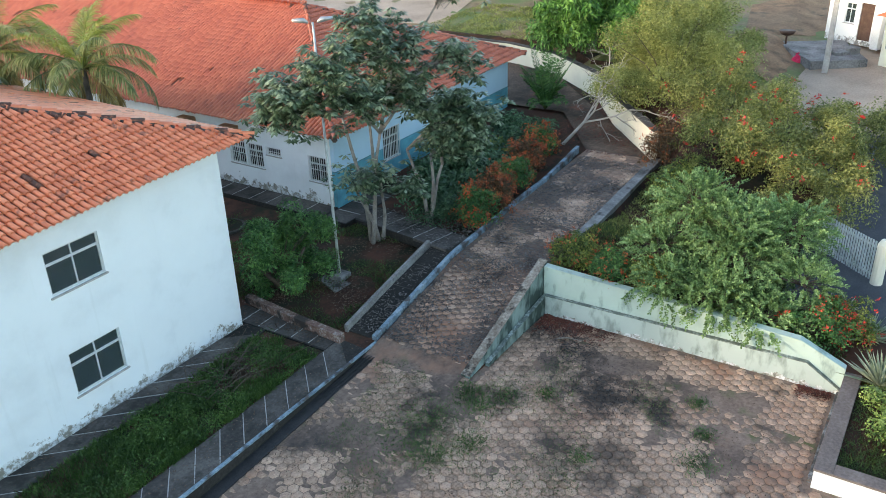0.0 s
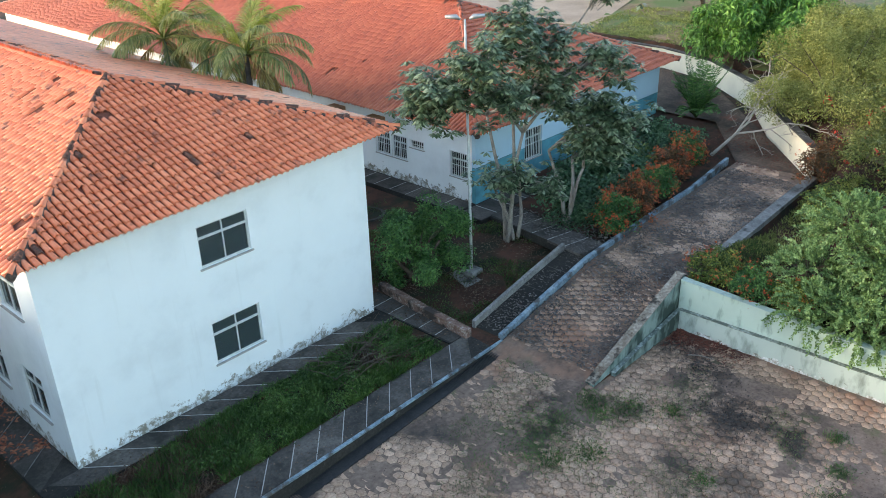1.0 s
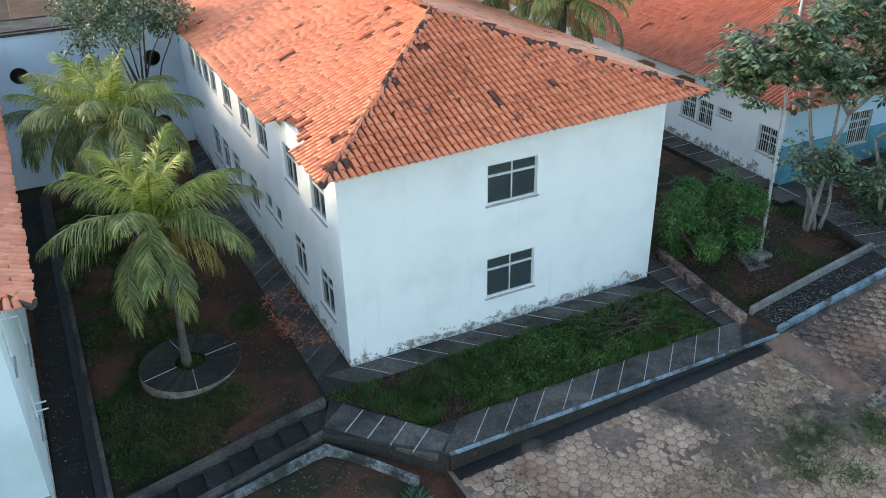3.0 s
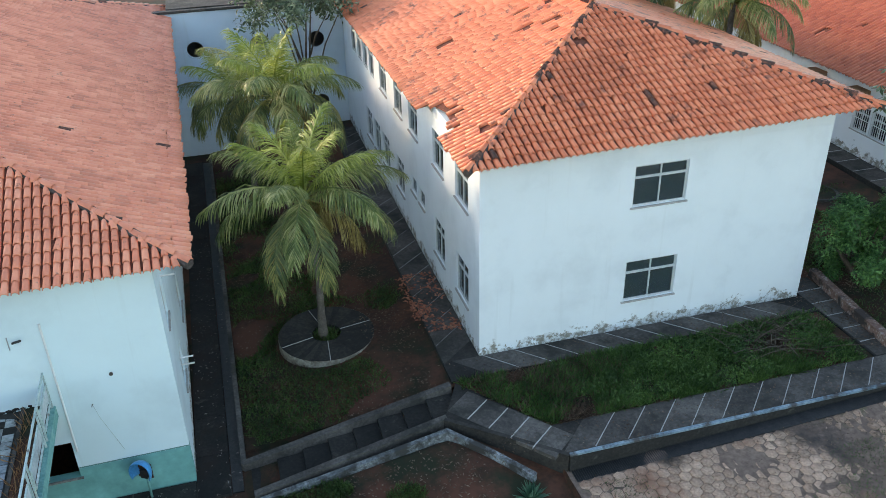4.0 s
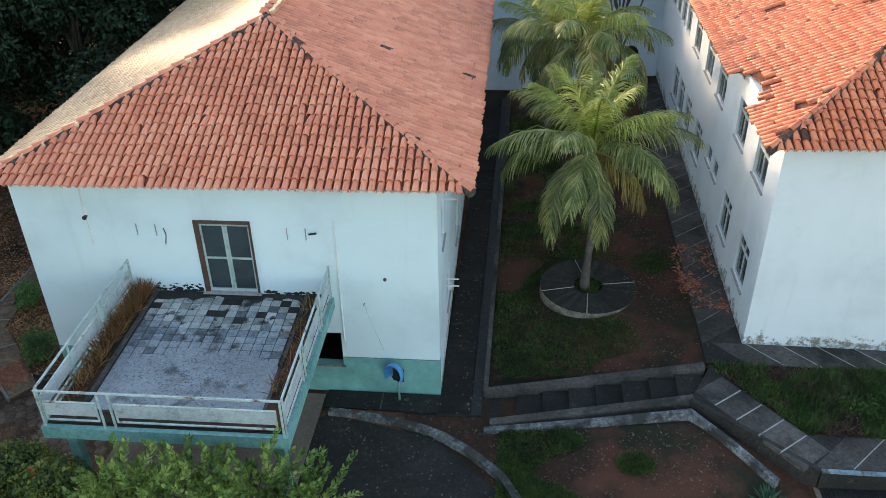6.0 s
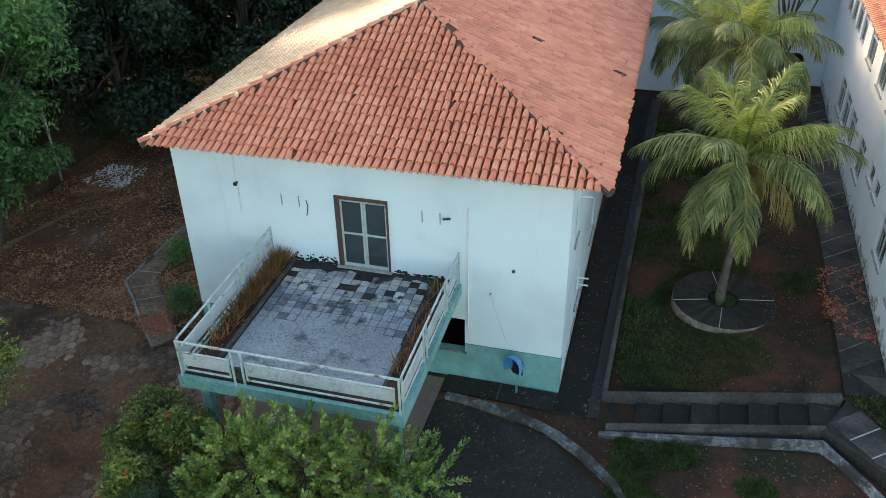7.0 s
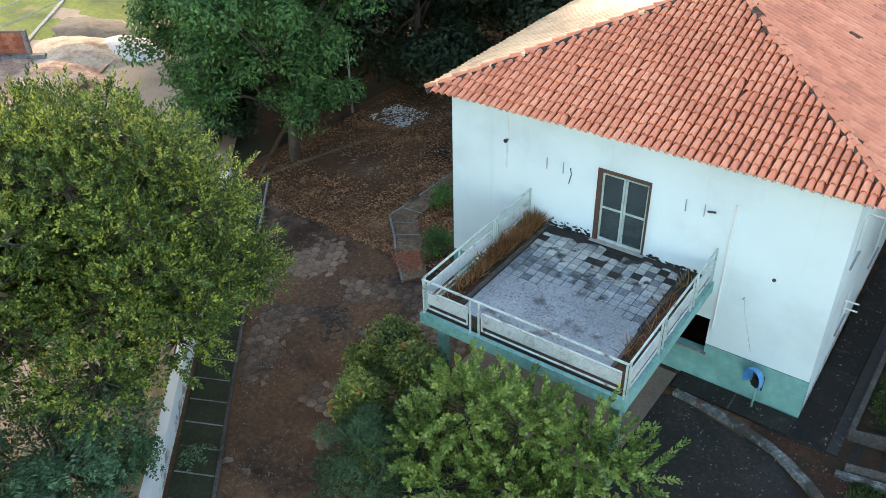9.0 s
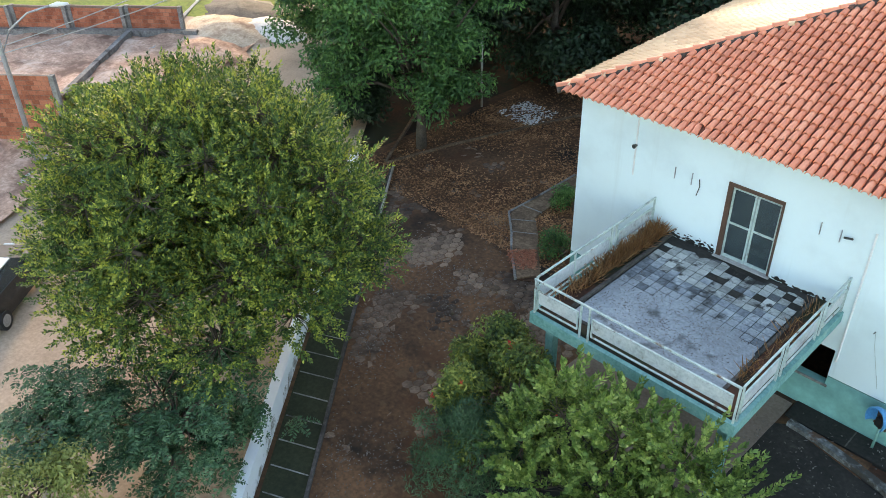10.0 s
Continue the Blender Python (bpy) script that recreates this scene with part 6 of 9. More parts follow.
def tree(name, label, at, trunk_top, trunk_r, center, radii, leaf, bark, clumps=70, per=90, spread=0.35, length=0.18, width=0.08, seed=1, low=-0.35, droop=0.2, stems=1, lumpy=0.45, flowers=None, lean=0.15, category="tree"):
    """A tree or shrub: tapered trunk and limbs to the clumps, a crown of leaves, some with blossom."""
    rng = np.random.default_rng(seed + 100)
    ob = thing(name, label, category, at)
    c = np.array(center) - np.array(at)
    cl = clumps_of(c, radii, clumps, seed, low, lumpy)
    b = Buf()
    top = np.array(trunk_top) - np.array(at)
    forks = []
    for s in range(stems):
        spread_at = np.array([rng.normal() * 0.18, rng.normal() * 0.18, 0]) * (stems > 1)
        end = top + rng.normal(size=3) * np.array([0.5, 0.5, 0.3]) * (stems > 1)
        pts = [spread_at + (end - spread_at) * t + np.array([math.sin(4 * t + s) * lean * 0.5, math.cos(5 * t + s) * lean * 0.4, 0]) * t for t in np.linspace(0, 1, 6)]
        pts[0] = pts[0] - np.array([0, 0, 0.25])
        b.tube(pts, [trunk_r * (1.15 - 0.6 * t) for t in np.linspace(0, 1, 6)], 8)
        forks.append((pts[-1], pts[-2], pts[3]))
    for k, p in enumerate(cl):
        if k % (8 if clumps >= 60 else 2) and clumps > 30:
            continue
        f = forks[k % len(forks)][k % 3]
        m1 = f + (p - f) * 0.45 + np.array([0, 0, 0.12 * np.linalg.norm(p - f)])
        b.tube([f, m1, p], [trunk_r * 0.34, trunk_r * 0.2, trunk_r * 0.06], 5)
    part("trunk", b, M[bark], ob, smooth=True)
    base, along, side = leaves_round(cl, per, spread, seed + 5, droop)
    k = len(base)
    part("crown", leaf_mesh("crown", base, along, side, length * rng.uniform(0.7, 1.3, k), width * rng.uniform(0.7, 1.3, k), M[leaf]), M[leaf], ob)
    if flowers:
        kind, count, size = flowers
        pick = cl[rng.integers(0, len(cl), count)]
        outward = unit(pick - c)
        spot = pick + outward * spread * rng.uniform(0.8, 1.7, (count, 1)) + rng.normal(size=(count, 3)) * spread * 0.4
        base = np.repeat(spot, 6, 0) + rng.normal(size=(count * 6, 3)) * size * 0.35
        along = unit(rng.normal(size=(count * 6, 3)) + np.array([0, 0, 0.4]))
        part("blossom", leaf_mesh("blossom", base, along, unit(rng.normal(size=along.shape)), size, size * 0.7, M[kind]), M[kind], ob)
    return ob


def shoot_leaves(start, way, reach, per, droop, rng, spread=0.85):
    """Leaves in turn round many curved shoots: bases, directions and sides."""
    n = len(start)
    way = unit(way)
    t = np.linspace(0.12, 1.0, per)[None, :, None]
    reach = np.broadcast_to(reach, n)[:, None, None]
    down = np.array([0, 0, -1.0])
    base = start[:, None] + way[:, None] * reach * t + down * droop * reach * t ** 2
    tangent = unit(way[:, None] + down * 2 * droop * t)
    e1 = unit(np.cross(tangent, rng.normal(size=(n, 1, 3))))
    e2 = np.cross(tangent, e1)
    a = (2.4 * np.arange(per))[None, :, None] + rng.uniform(0, 6.28, (n, 1, 1)) + rng.normal(size=(n, per, 1)) * 0.25
    out = e1 * np.cos(a) + e2 * np.sin(a)
    along = unit(tangent * (0.45 + 0.5 * t) + out * spread + np.array([0, 0, 0.12]) + rng.normal(size=(n, per, 3)) * 0.12)
    side = unit(np.cross(along, unit(tangent * 0.6 + np.array([0, 0, 0.8]) + rng.normal(size=(n, per, 3)) * 0.25)))
    return base.reshape(-1, 3), along.reshape(-1, 3), side.reshape(-1, 3)


def shoot_tree(name, label, at, trunk_top, trunk_r, masses, leaf, bark, shoots, per, reach, length, width, seed, droop=0.15, rise=0.35, low=-0.5, stems=3, category="tree", bare=0.0):
    """A tree whose crown is made of bough masses (centre, radii), each bristling with leafy shoots.
    shoots: for each square metre of a mass's skin. bare: share of shoots left as grey twigs."""
    rng = np.random.default_rng(seed)
    ob = thing(name, label, category, at)
    at, top = np.array(at, float), np.array(trunk_top, float) - np.array(at, float)
    limb, starts, ways = Buf(), [], []
    for s in range(stems):
        foot = np.array([rng.normal() * 0.15, rng.normal() * 0.15, 0]) * (stems > 1)
        end = top + rng.normal(size=3) * np.array([0.3, 0.3, 0.15]) * (stems > 1)
        pts = [foot + (end - foot) * q + np.array([math.sin(4 * q + s), math.cos(5 * q + s), 0]) * 0.08 * q for q in np.linspace(0, 1, 6)]
        pts[0] = pts[0] - np.array([0, 0, 0.25])
        limb.tube(pts, [trunk_r * (1.15 - 0.55 * q) for q in np.linspace(0, 1, 6)], 8)
    for c, r in masses:
        c, r = np.array(c, float) - at, np.array(r, float)
        mid = top + (c - top) * 0.5 + rng.normal(size=3) * 0.15
        limb.tube([top * 0.9, mid, c], [trunk_r * 0.5, trunk_r * 0.36, trunk_r * 0.2], 6)
        count = int(shoots * 12.6 * (r[0] * r[1] * r[2]) ** (2 / 3))
        d = unit(rng.normal(size=(count, 3)))
        d = d[d[:, 2] > low]
        deep = rng.uniform(0.35, 0.8, (len(d), 1))
        starts.append(c + d * r * deep)
        ways.append(unit(unit(d / r) + np.array([0, 0, rise]) + rng.normal(size=d.shape) * 0.3))
        for q in starts[-1][::5]:
            limb.tube([c, (c + q) / 2 + rng.normal(size=3) * 0.05, q], [0.016, 0.012, 0.006], 3)
    starts, ways = np.concatenate(starts), np.concatenate(ways)
    size = reach * rng.uniform(0.6, 1.3, len(starts))
    if bare:
        for p, w, l in list(zip(starts, ways, size))[:: int(1 / bare)]:
            limb.tube([p, p + w * l * 1.2], [0.012, 0.004], 3)
    part("trunk", limb, M[bark], ob, smooth=True)
    base, along, side = shoot_leaves(starts, ways, size, per, droop, rng)
    k = len(base)
    part("crown", leaf_mesh("crown", base, along, side, length * rng.uniform(0.7, 1.25, k), width * rng.uniform(0.75, 1.25, k), M[leaf]), M[leaf], ob)
    return ob


def boughs(center, radii, count, size, seed, low=-0.5):
    """Bough masses spread evenly over an uneven ellipsoid."""
    rng = np.random.default_rng(seed)
    out = []
    for k in range(count):
        z = 1 - (1 - low) * (k + 0.5) / count
        a = 2.39996 * k + rng.uniform(-0.25, 0.25)
        d = np.array([math.cos(a) * math.sqrt(1 - z * z), math.sin(a) * math.sqrt(1 - z * z), z])
        s = size * rng.uniform(0.6, 1.4)
        out.append((tuple(np.array(center) + d * (np.array(radii) - size * 0.8) * rng.uniform(0.86, 1.06)), (s, s, s * 0.8)))
    return out


def frond(b_rib, leaves, start, heading, reach, rise_by, drop, leaflets, leaf_len, rng, hang=0.5):
    """One pinnate frond: an arching rib with leaflets on both sides."""
    h = np.array([math.cos(heading), math.sin(heading), 0])
    pts = []
    for t in np.linspace(0, 1, 9):
        pts.append(start + h * reach * (t - 0.12 * t * t) + np.array([0, 0, rise_by * t - drop * t ** 2.2]))
    b_rib.tube(pts if reach > 1 else pts[::4], [(0.035 if reach > 1 else 0.006) * (1 - 0.85 * t) + 0.002 for t in np.linspace(0, 1, 9 if reach > 1 else 3)], 5 if reach > 1 else 3)
    pts = np.array(pts)
    for t in np.linspace(0.14, 0.995, leaflets):
        x = t * 8
        i = min(7, int(x))
        p = pts[i] + (pts[i + 1] - pts[i]) * (x - i)
        d = unit(pts[i + 1] - pts[i])
        s = unit(np.cross(d, np.array([0, 0, 1.0])))
        size = leaf_len * math.sin(math.pi * (0.12 + 0.8 * t)) ** 0.7
        for sg in (-1, 1):
            way = unit(s * sg * 0.85 + d * 0.42 + np.array([0, 0, 0.25 - hang * rng.uniform(0.3, 1.3)]) + rng.normal(size=3) * 0.1)
            leaves.append((p + d * rng.normal() * 0.02, way, unit(d + rng.normal(size=3) * 0.35), size * rng.uniform(0.8, 1.1)))


def palm_frond(buf, start, heading, lift, bend, reach, leaflets, leaf_len, hang, rng):
    """A coconut frond: a rib that bows under its weight, with long narrow leaflets that bend over and hang."""
    steps = 14
    h = np.array([math.cos(heading), math.sin(heading), 0.0])
    sway = np.array([-h[1], h[0], 0.0]) * rng.normal() * 0.12
    pts, dirs = [start], []
    for k in range(steps):
        a = lift - bend * ((k + 1) / steps) ** 1.5
        d = unit(h * math.cos(a) + np.array([0, 0, math.sin(a)]) + sway * k / steps)
        dirs.append(d)
        pts.append(pts[-1] + d * reach / steps)
    buf.tube(pts, [0.038 * (1 - 0.9 * k / steps) + 0.003 for k in range(steps + 1)], 5)
    side0 = np.array([-h[1], h[0], 0.0])
    for t in np.linspace(0.16, 1.0, leaflets):
        x = min(t * steps, steps - 0.001)
        i = int(x)
        p, d = pts[i] + (pts[i + 1] - pts[i]) * (x - i), dirs[i]
        up = unit(np.cross(side0, d))
        up = up if up[2] > -0.2 else -up
        size = leaf_len * min(1.0, 0.45 + 2.2 * (t - 0.16)) * (1.0 - 0.62 * max(0.0, t - 0.55) / 0.45)
        for sg in (-1, 1):
            l = size * rng.uniform(0.82, 1.12)
            way = unit(side0 * sg * (0.95 - 0.45 * t) + d * (0.5 + 0.5 * t) + up * (0.3 - 0.3 * hang) + rng.normal(size=3) * 0.1)
            sag = hang * rng.uniform(0.7, 1.3)
            q1 = p + way * l * 0.45 - np.array([0, 0, 0.10 * sag * l])
            w2 = unit(way - np.array([0, 0, 0.75 * sag]))
            q2 = q1 + w2 * l * 0.32
            q3 = q2 + unit(w2 - np.array([0, 0, 0.8 * sag])) * l * 0.23
            e = unit(np.cross(way, up) + rng.normal(size=3) * 0.3) * 0.014
            buf.add([p - e * 0.6, p + e * 0.6, q1 + e, q1 - e, q2 + e * 0.7, q2 - e * 0.7, q3], [(0, 1, 2, 3), (3, 2, 4, 5), (5, 4, 6)])


def palm(name, label, at, top, trunk_r, fronds, reach, seed, leaf_len=0.95, leaflets=96, dead=4):
    rng = np.random.default_rng(seed)
    ob = thing(name, label, "palm tree", at)
    top = np.array(top) - np.array(at)
    b = Buf()
    n = 26
    pts = [top * t + np.array([0.12 * math.sin(3 * t), 0.1 * math.sin(2 * t + 1), 0]) * (1 - t) * t * 4 for t in np.linspace(0, 1, n)]
    pts[0][2] -= 0.25
    b.tube(pts, [trunk_r * (1.35 - 0.45 * min(1, t * 3) - 0.1 * t) * (1.07 if k % 2 else 0.96) for k, t in enumerate(np.linspace(0, 1, n))], 10)
    part("trunk", b, M["palm_bark"], ob, smooth=True)
    b = Buf()
    for k in range(5):
        a = 1.3 * k
        b.tube([top + np.array([0, 0, 0.05]), top + np.array([0.16 * math.cos(a), 0.16 * math.sin(a), -0.05]), top + np.array([0.2 * math.cos(a), 0.2 * math.sin(a), -0.28])], [0.03, 0.05, 0.02], 6)
    part("fruit_stalks", b, M["palm_dry"], ob, "brown fruit stalks and old frond bases")
    for k in range(fronds + dead):
        age = min(1.0, (k + 0.5) / fronds)
        dry = k >= fronds
        heading = 2.4 * k + rng.uniform(-0.3, 0.3)
        lift = radians(85 - 80 * age ** 0.85 + rng.uniform(-8, 8)) - (0.35 if dry else 0)
        bend = radians(40 + 66 * age + rng.uniform(-10, 14)) * (0.75 if dry else 1)
        buf = Buf()
        heart = top + np.array([0.05 * math.cos(heading), 0.05 * math.sin(heading), 0.12 - 0.15 * age])
        palm_frond(buf, heart, heading, lift, bend, reach * (0.72 + 0.28 * min(1, 2 * age)) * rng.uniform(0.9, 1.08) * (0.75 if dry else 1), leaflets, leaf_len, (0.85 + 0.8 * age) * (1.2 if dry else 1), rng)
        part("frond", buf, M["palm_dry" if dry else "palm_young" if age < 0.3 else "palm" if age < 0.75 else "palm_old"], ob, "dry yellow-brown hanging frond" if dry else "")
    return ob


def rosette(name, label, at, blades, length, width, material, seed, category="agave"):
    """Stiff sword-like blades from one heart."""
    rng = np.random.default_rng(seed)
    ob = thing(name, label, category, at)
    for k in range(blades):
        a, e = 2.4 * k, 0.15 + 1.2 * (k / blades)
        d = Vector((math.cos(a) * math.cos(e), math.sin(a) * math.cos(e), math.sin(e)))
        s = Vector((-math.sin(a), math.cos(a), 0)) * width / 2
        u = d.cross(s).normalized() * width * 0.25
        l = length * rng.uniform(0.8, 1.1)
        o = d * 0.04
        part("blade", Buf().add([o - s, o + s, d * l * 0.5 + s * 1.2 + u, d * l + Vector((0, 0, -0.05 * l)), d * l * 0.5 - s * 1.2 + u, d * l * 0.5 - u * 1.5], [(0, 1, 5), (1, 2, 5), (2, 3, 5), (3, 4, 5), (4, 0, 5)]), M[material], ob)
    return ob


def blades(name, label, spots, zf, length, width, material, seed, lean=0.5, category="grass"):
    """Grass: single bent blades at many spots."""
    rng = np.random.default_rng(seed)
    spots = np.asarray(spots)
    n = len(spots)
    base = np.column_stack([spots, [zf(x, y) for x, y in spots]])
    along = unit(np.column_stack([rng.normal(size=(n, 2)) * lean, np.ones(n)]))
    side = unit(np.cross(along, rng.normal(size=(n, 3))))
    me = leaf_mesh(name, base, along, side, length * rng.uniform(0.5, 1.3, n), width * rng.uniform(0.7, 1.3, n), M[material], 0.1)
    return tagged(new(name, me), label, category, kind="stuff")


def scatter(count, x0, x1, y0, y1, seed, keep=None, clump=0.6):
    """Uneven spots over an area: denser where a noise is high."""
    rng = np.random.default_rng(seed)
    out = []
    while len(out) < count:
        x, y = rng.uniform(x0, x1), rng.uniform(y0, y1)
        if (keep is None or keep(x, y)) and 0.5 + noise.noise(Vector((x * clump, y * clump, seed))) > rng.random() * 0.9:
            out.append((x, y))
    return out


def litter(name, label, spots, zf, size, material, seed, category="leaf litter"):
    """Small curled flakes lying on the ground."""
    rng = np.random.default_rng(seed)
    n = len(spots)
    base = np.column_stack([np.asarray(spots), [zf(x, y) + 0.012 for x, y in spots]])
    a = rng.uniform(0, 6.28, n)
    along = np.column_stack([np.cos(a), np.sin(a), rng.uniform(0.0, 0.5, n)])
    side = np.column_stack([-np.sin(a), np.cos(a), rng.uniform(-0.3, 0.3, n)])
    me = leaf_mesh(name, base, along, side, size * rng.uniform(0.5, 1.5, n), size * 0.5 * rng.uniform(0.5, 1.4, n), M[material], 0.2)
    return tagged(new(name, me), label, category, kind="stuff")


def whorl_tree(name, label, at, masses, seed, trunks=3, fork=2.8):
    """A tree of a few pale crooked stems whose twigs end in whorls of long drooping leaves.
    masses: bough masses as (across, deep, height, half width, half height, twigs), across and deep of the line from the court."""
    rng = np.random.default_rng(seed)
    ob = thing(name, label, "tree", at)
    across, deep = np.array([0.613, -0.79, 0]), np.array([0.79, 0.613, 0])
    limb, base, way = Buf(), [], []
    stems = []
    for k in range(trunks):
        foot = np.array([0.1 * math.cos(1.7 * k), 0.1 * math.sin(1.7 * k), -0.2])
        top = np.array([0.75 * math.cos(2.1 * k + 0.4), 0.75 * math.sin(2.1 * k + 0.4), fork + 0.6 * (k % 2)])
        pts = [foot + (top - foot) * t ** 1.4 * np.array([1, 1, 0]) + np.array([0, 0, (top - foot)[2] * t]) + np.array([math.sin(5 * t + k), math.cos(4.5 * t + k), 0]) * 0.13 * t for t in np.linspace(0, 1, 6)]
        limb.tube(pts, [0.095 - 0.045 * t for t in np.linspace(0, 1, 6)], 7)
        stems.append(pts)
    for m, (l, dp, h, rl, rh, twigs) in enumerate(masses):
        c = across * l + deep * dp + np.array([0, 0, h])
        f = stems[m % trunks][-1] if h > fork else stems[m % trunks][3]
        knee = f + (c - f) * 0.5 + np.array([0, 0, 0.35]) + rng.normal(size=3) * 0.25
        limb.tube([f, (f + knee) / 2 + rng.normal(size=3) * 0.1, knee, c], [0.065, 0.055, 0.045, 0.03], 6)
        for _ in range(twigs):
            d = unit(rng.normal(size=3)) * rng.uniform(0.3, 1.2)
            tip = c + across * d[0] * rl + deep * d[1] * (rl * 0.8) + np.array([0, 0, d[2] * rh])
            bend = (knee * 0.35 + c * 0.65) + (tip - c) * 0.5 + np.array([0, 0, -0.1])
            limb.tube([c * 0.7 + knee * 0.3, bend, tip], [0.022, 0.017, 0.01], 4)
            for w in range(8):
                q = tip + rng.normal(size=3) * np.array([0.27, 0.27, 0.22])
                n = rng.integers(8, 12)
                for j in range(n):
                    a = 2 * math.pi * j / n + w
                    v = np.array([math.cos(a), math.sin(a), -0.75 + rng.normal() * 0.3])
                    base.append(q + v * 0.06)
                    way.append(v)
    part("trunk", limb, M["pale_bark"], ob, smooth=True)
    base, way = np.array(base), unit(np.array(way))
    side = np.cross(way, np.array([0, 0, 1.0]))
    part("crown", leaf_mesh("crown", base, way, side, 0.25 * rng.uniform(0.75, 1.25, len(base)), 0.115, M["leaf_grey"], 0.1), M["leaf_grey"], ob)
    return ob


# garden between the two large buildings
ring = thing("palm_planter", "round concrete palm surround with whitewashed rim", "planter", (-4.0, 3.08, 0.0))
outer = [(1.48 * math.cos(2 * math.pi * k / 40), 1.48 * math.sin(2 * math.pi * k / 40)) for k in range(40)]
inner = [(0.45 * math.cos(2 * math.pi * k / 40), 0.45 * math.sin(2 * math.pi * k / 40)) for k in range(40)]
b = Buf()
for k in range(40):
    l = (k + 1) % 40
    q = len(b.v)
    b.v += [(*outer[k], 0.1), (*outer[l], 0.1), (*outer[l], 0.56), (*outer[k], 0.56), (*inner[k], 0.56), (*inner[l], 0.56), (*inner[k], 0.3), (*inner[l], 0.3)]
    b.f += [(q + 3, q + 2, q + 5, q + 4), (q + 4, q + 5, q + 7, q + 6)]
part("top_slab", b, M["dark_concrete"], ring)
b = Buf()
for k in range(40):
    l = (k + 1) % 40
    q = len(b.v)
    o2 = lambda p, s: (p[0] * s, p[1] * s)
    b.v += [(*o2(outer[k], 1.004), 0.05), (*o2(outer[l], 1.004), 0.05), (*o2(outer[l], 1.004), 0.557), (*o2(outer[k], 1.004), 0.557)]
    b.f.append((q, q + 1, q + 2, q + 3))
part("rim", b, M["crumbled_white"], ring, "peeling whitewashed rim")
for a in (11, 104, 196, 266):
    ca, sa2 = math.cos(radians(a)), math.sin(radians(a))
    part("joint", Buf().tube([(0.46 * ca, 0.46 * sa2, 0.562), (1.47 * ca, 1.47 * sa2, 0.562)], 0.016, 4), M["joint"], ring)
palm("coconut_palm", "green coconut palm with drooping fronds in a round planter", (-4.1, 3.05, 0.5), (-4.25, 3.1, 5.2), 0.115, 24, 3.3, 11, dead=4)
palm("coconut_palm", "tall green coconut palm behind the first one", (-4.3, 9.0, 0.5), (-4.3, 9.1, 6.3), 0.12, 23, 3.2, 12, dead=3)
palm("coconut_palm", "coconut palm at the end of the passage", (-5.2, 14.2, 0.4), (-5.4, 14.3, 4.8), 0.12, 18, 2.8, 13, dead=2)
palm("coconut_palm", "coconut palm between the white and the low building", (13.0, 9.3, 1.0), (13.2, 9.4, 8.0), 0.13, 21, 3.3, 14, leaf_len=0.85, dead=4)
palm("coconut_palm", "coconut palm behind the white roof", (11.8, 13.0, 1.0), (11.8, 13.0, 8.4), 0.13, 21, 3.4, 15, leaf_len=0.85, dead=3)
tree("passage_tree", "dark glossy tree at the end of the passage", (-2.2, 17.5, 0.7), (-2.2, 17.5, 4.5), 0.16, (-2.3, 17.4, 7.2), (2.4, 2.0, 2.0), "leaf_grey", "bark_brown", 60, 80, 0.4, 0.22, 0.09, 16)
blades("garden_grass", "sparse dark green grass on the garden bed", scatter(34000, -6.8, -1.2, -1.0, 18, 21, lambda x, y: noise.noise(Vector((x * 0.55, y * 0.55, 6.1))) > 0.5 * smoothstep(-5.2, -2.2, x) - 0.35 and math.hypot(x + 4.0, y - 3.08) > 1.6 and y > -1.4 + 0.09 * (x + 6.9) * -1), lambda x, y: height(x, y) - 0.03, 0.13, 0.022, "grass", 22, 0.9)
blades("planter_grass", "weeds in the palm surround", [(-4.0 + 0.4 * math.cos(q) * math.sqrt(r), 3.08 + 0.4 * math.sin(q) * math.sqrt(r)) for q, r in zip(RNG.uniform(0, 6.28, 500), RNG.uniform(0, 1, 500))], lambda x, y: 0.42, 0.22, 0.016, "grass", 23, 0.8)
blades("bed_grass", "grass on the slope below the steps", scatter(9000, -6.5, -0.2, -5.5, -2.9, 24, lambda x, y: noise.noise(Vector((x * 0.6, y * 0.6, 3.1))) > 0.16 * (x + 4.6) and y < -2.95 - 0.03 * (x + 6)), lambda x, y: height(x, y), 0.14, 0.02, "grass", 25, 0.9)

# grass plot in front of the white building
plot = lambda x, y: -3.38 < y < -0.95 and x > 0.9 - 2.0 * (y + 3.38) / 2.4 and x < 10.9
blades("plot_grass", "dense bright green weeds in front of the white wall", scatter(26000, -0.9, 10.9, -3.38, -0.95, 31, lambda x, y: plot(x, y) and noise.noise(Vector((x * 0.8, y * 0.8, 2.2))) > -0.25 - 0.08 * (x - 2) and math.hypot(x - 8.4, (y + 1.9) * 1.5) > 0.95 + 0.5 * noise.noise(Vector((x * 2, y * 2, 5.0))) and x < 10.3 + 0.5 * noise.noise(Vector((y * 2, 3.0, 0))), 0.9), lambda x, y: 0.9, 0.24, 0.022, "grass_bright", 32, 0.75)
rng_p = np.random.default_rng(33)
cl = np.array([(x, y, 0.93 + rng_p.uniform(0.0, 0.16)) for x, y in scatter(260, 2.0, 10.4, -3.2, -1.1, 34, plot, 0.9)])
bs, al, sd = leaves_round(cl, 60, 0.2, 35, -0.4)
tagged(new("plot_weeds", leaf_mesh("plot_weeds", bs, al, sd, 0.07, 0.035, M["grass_bright"])), "broad-leaved green weeds among the grass", "weeds", kind="stuff")
b = Buf()
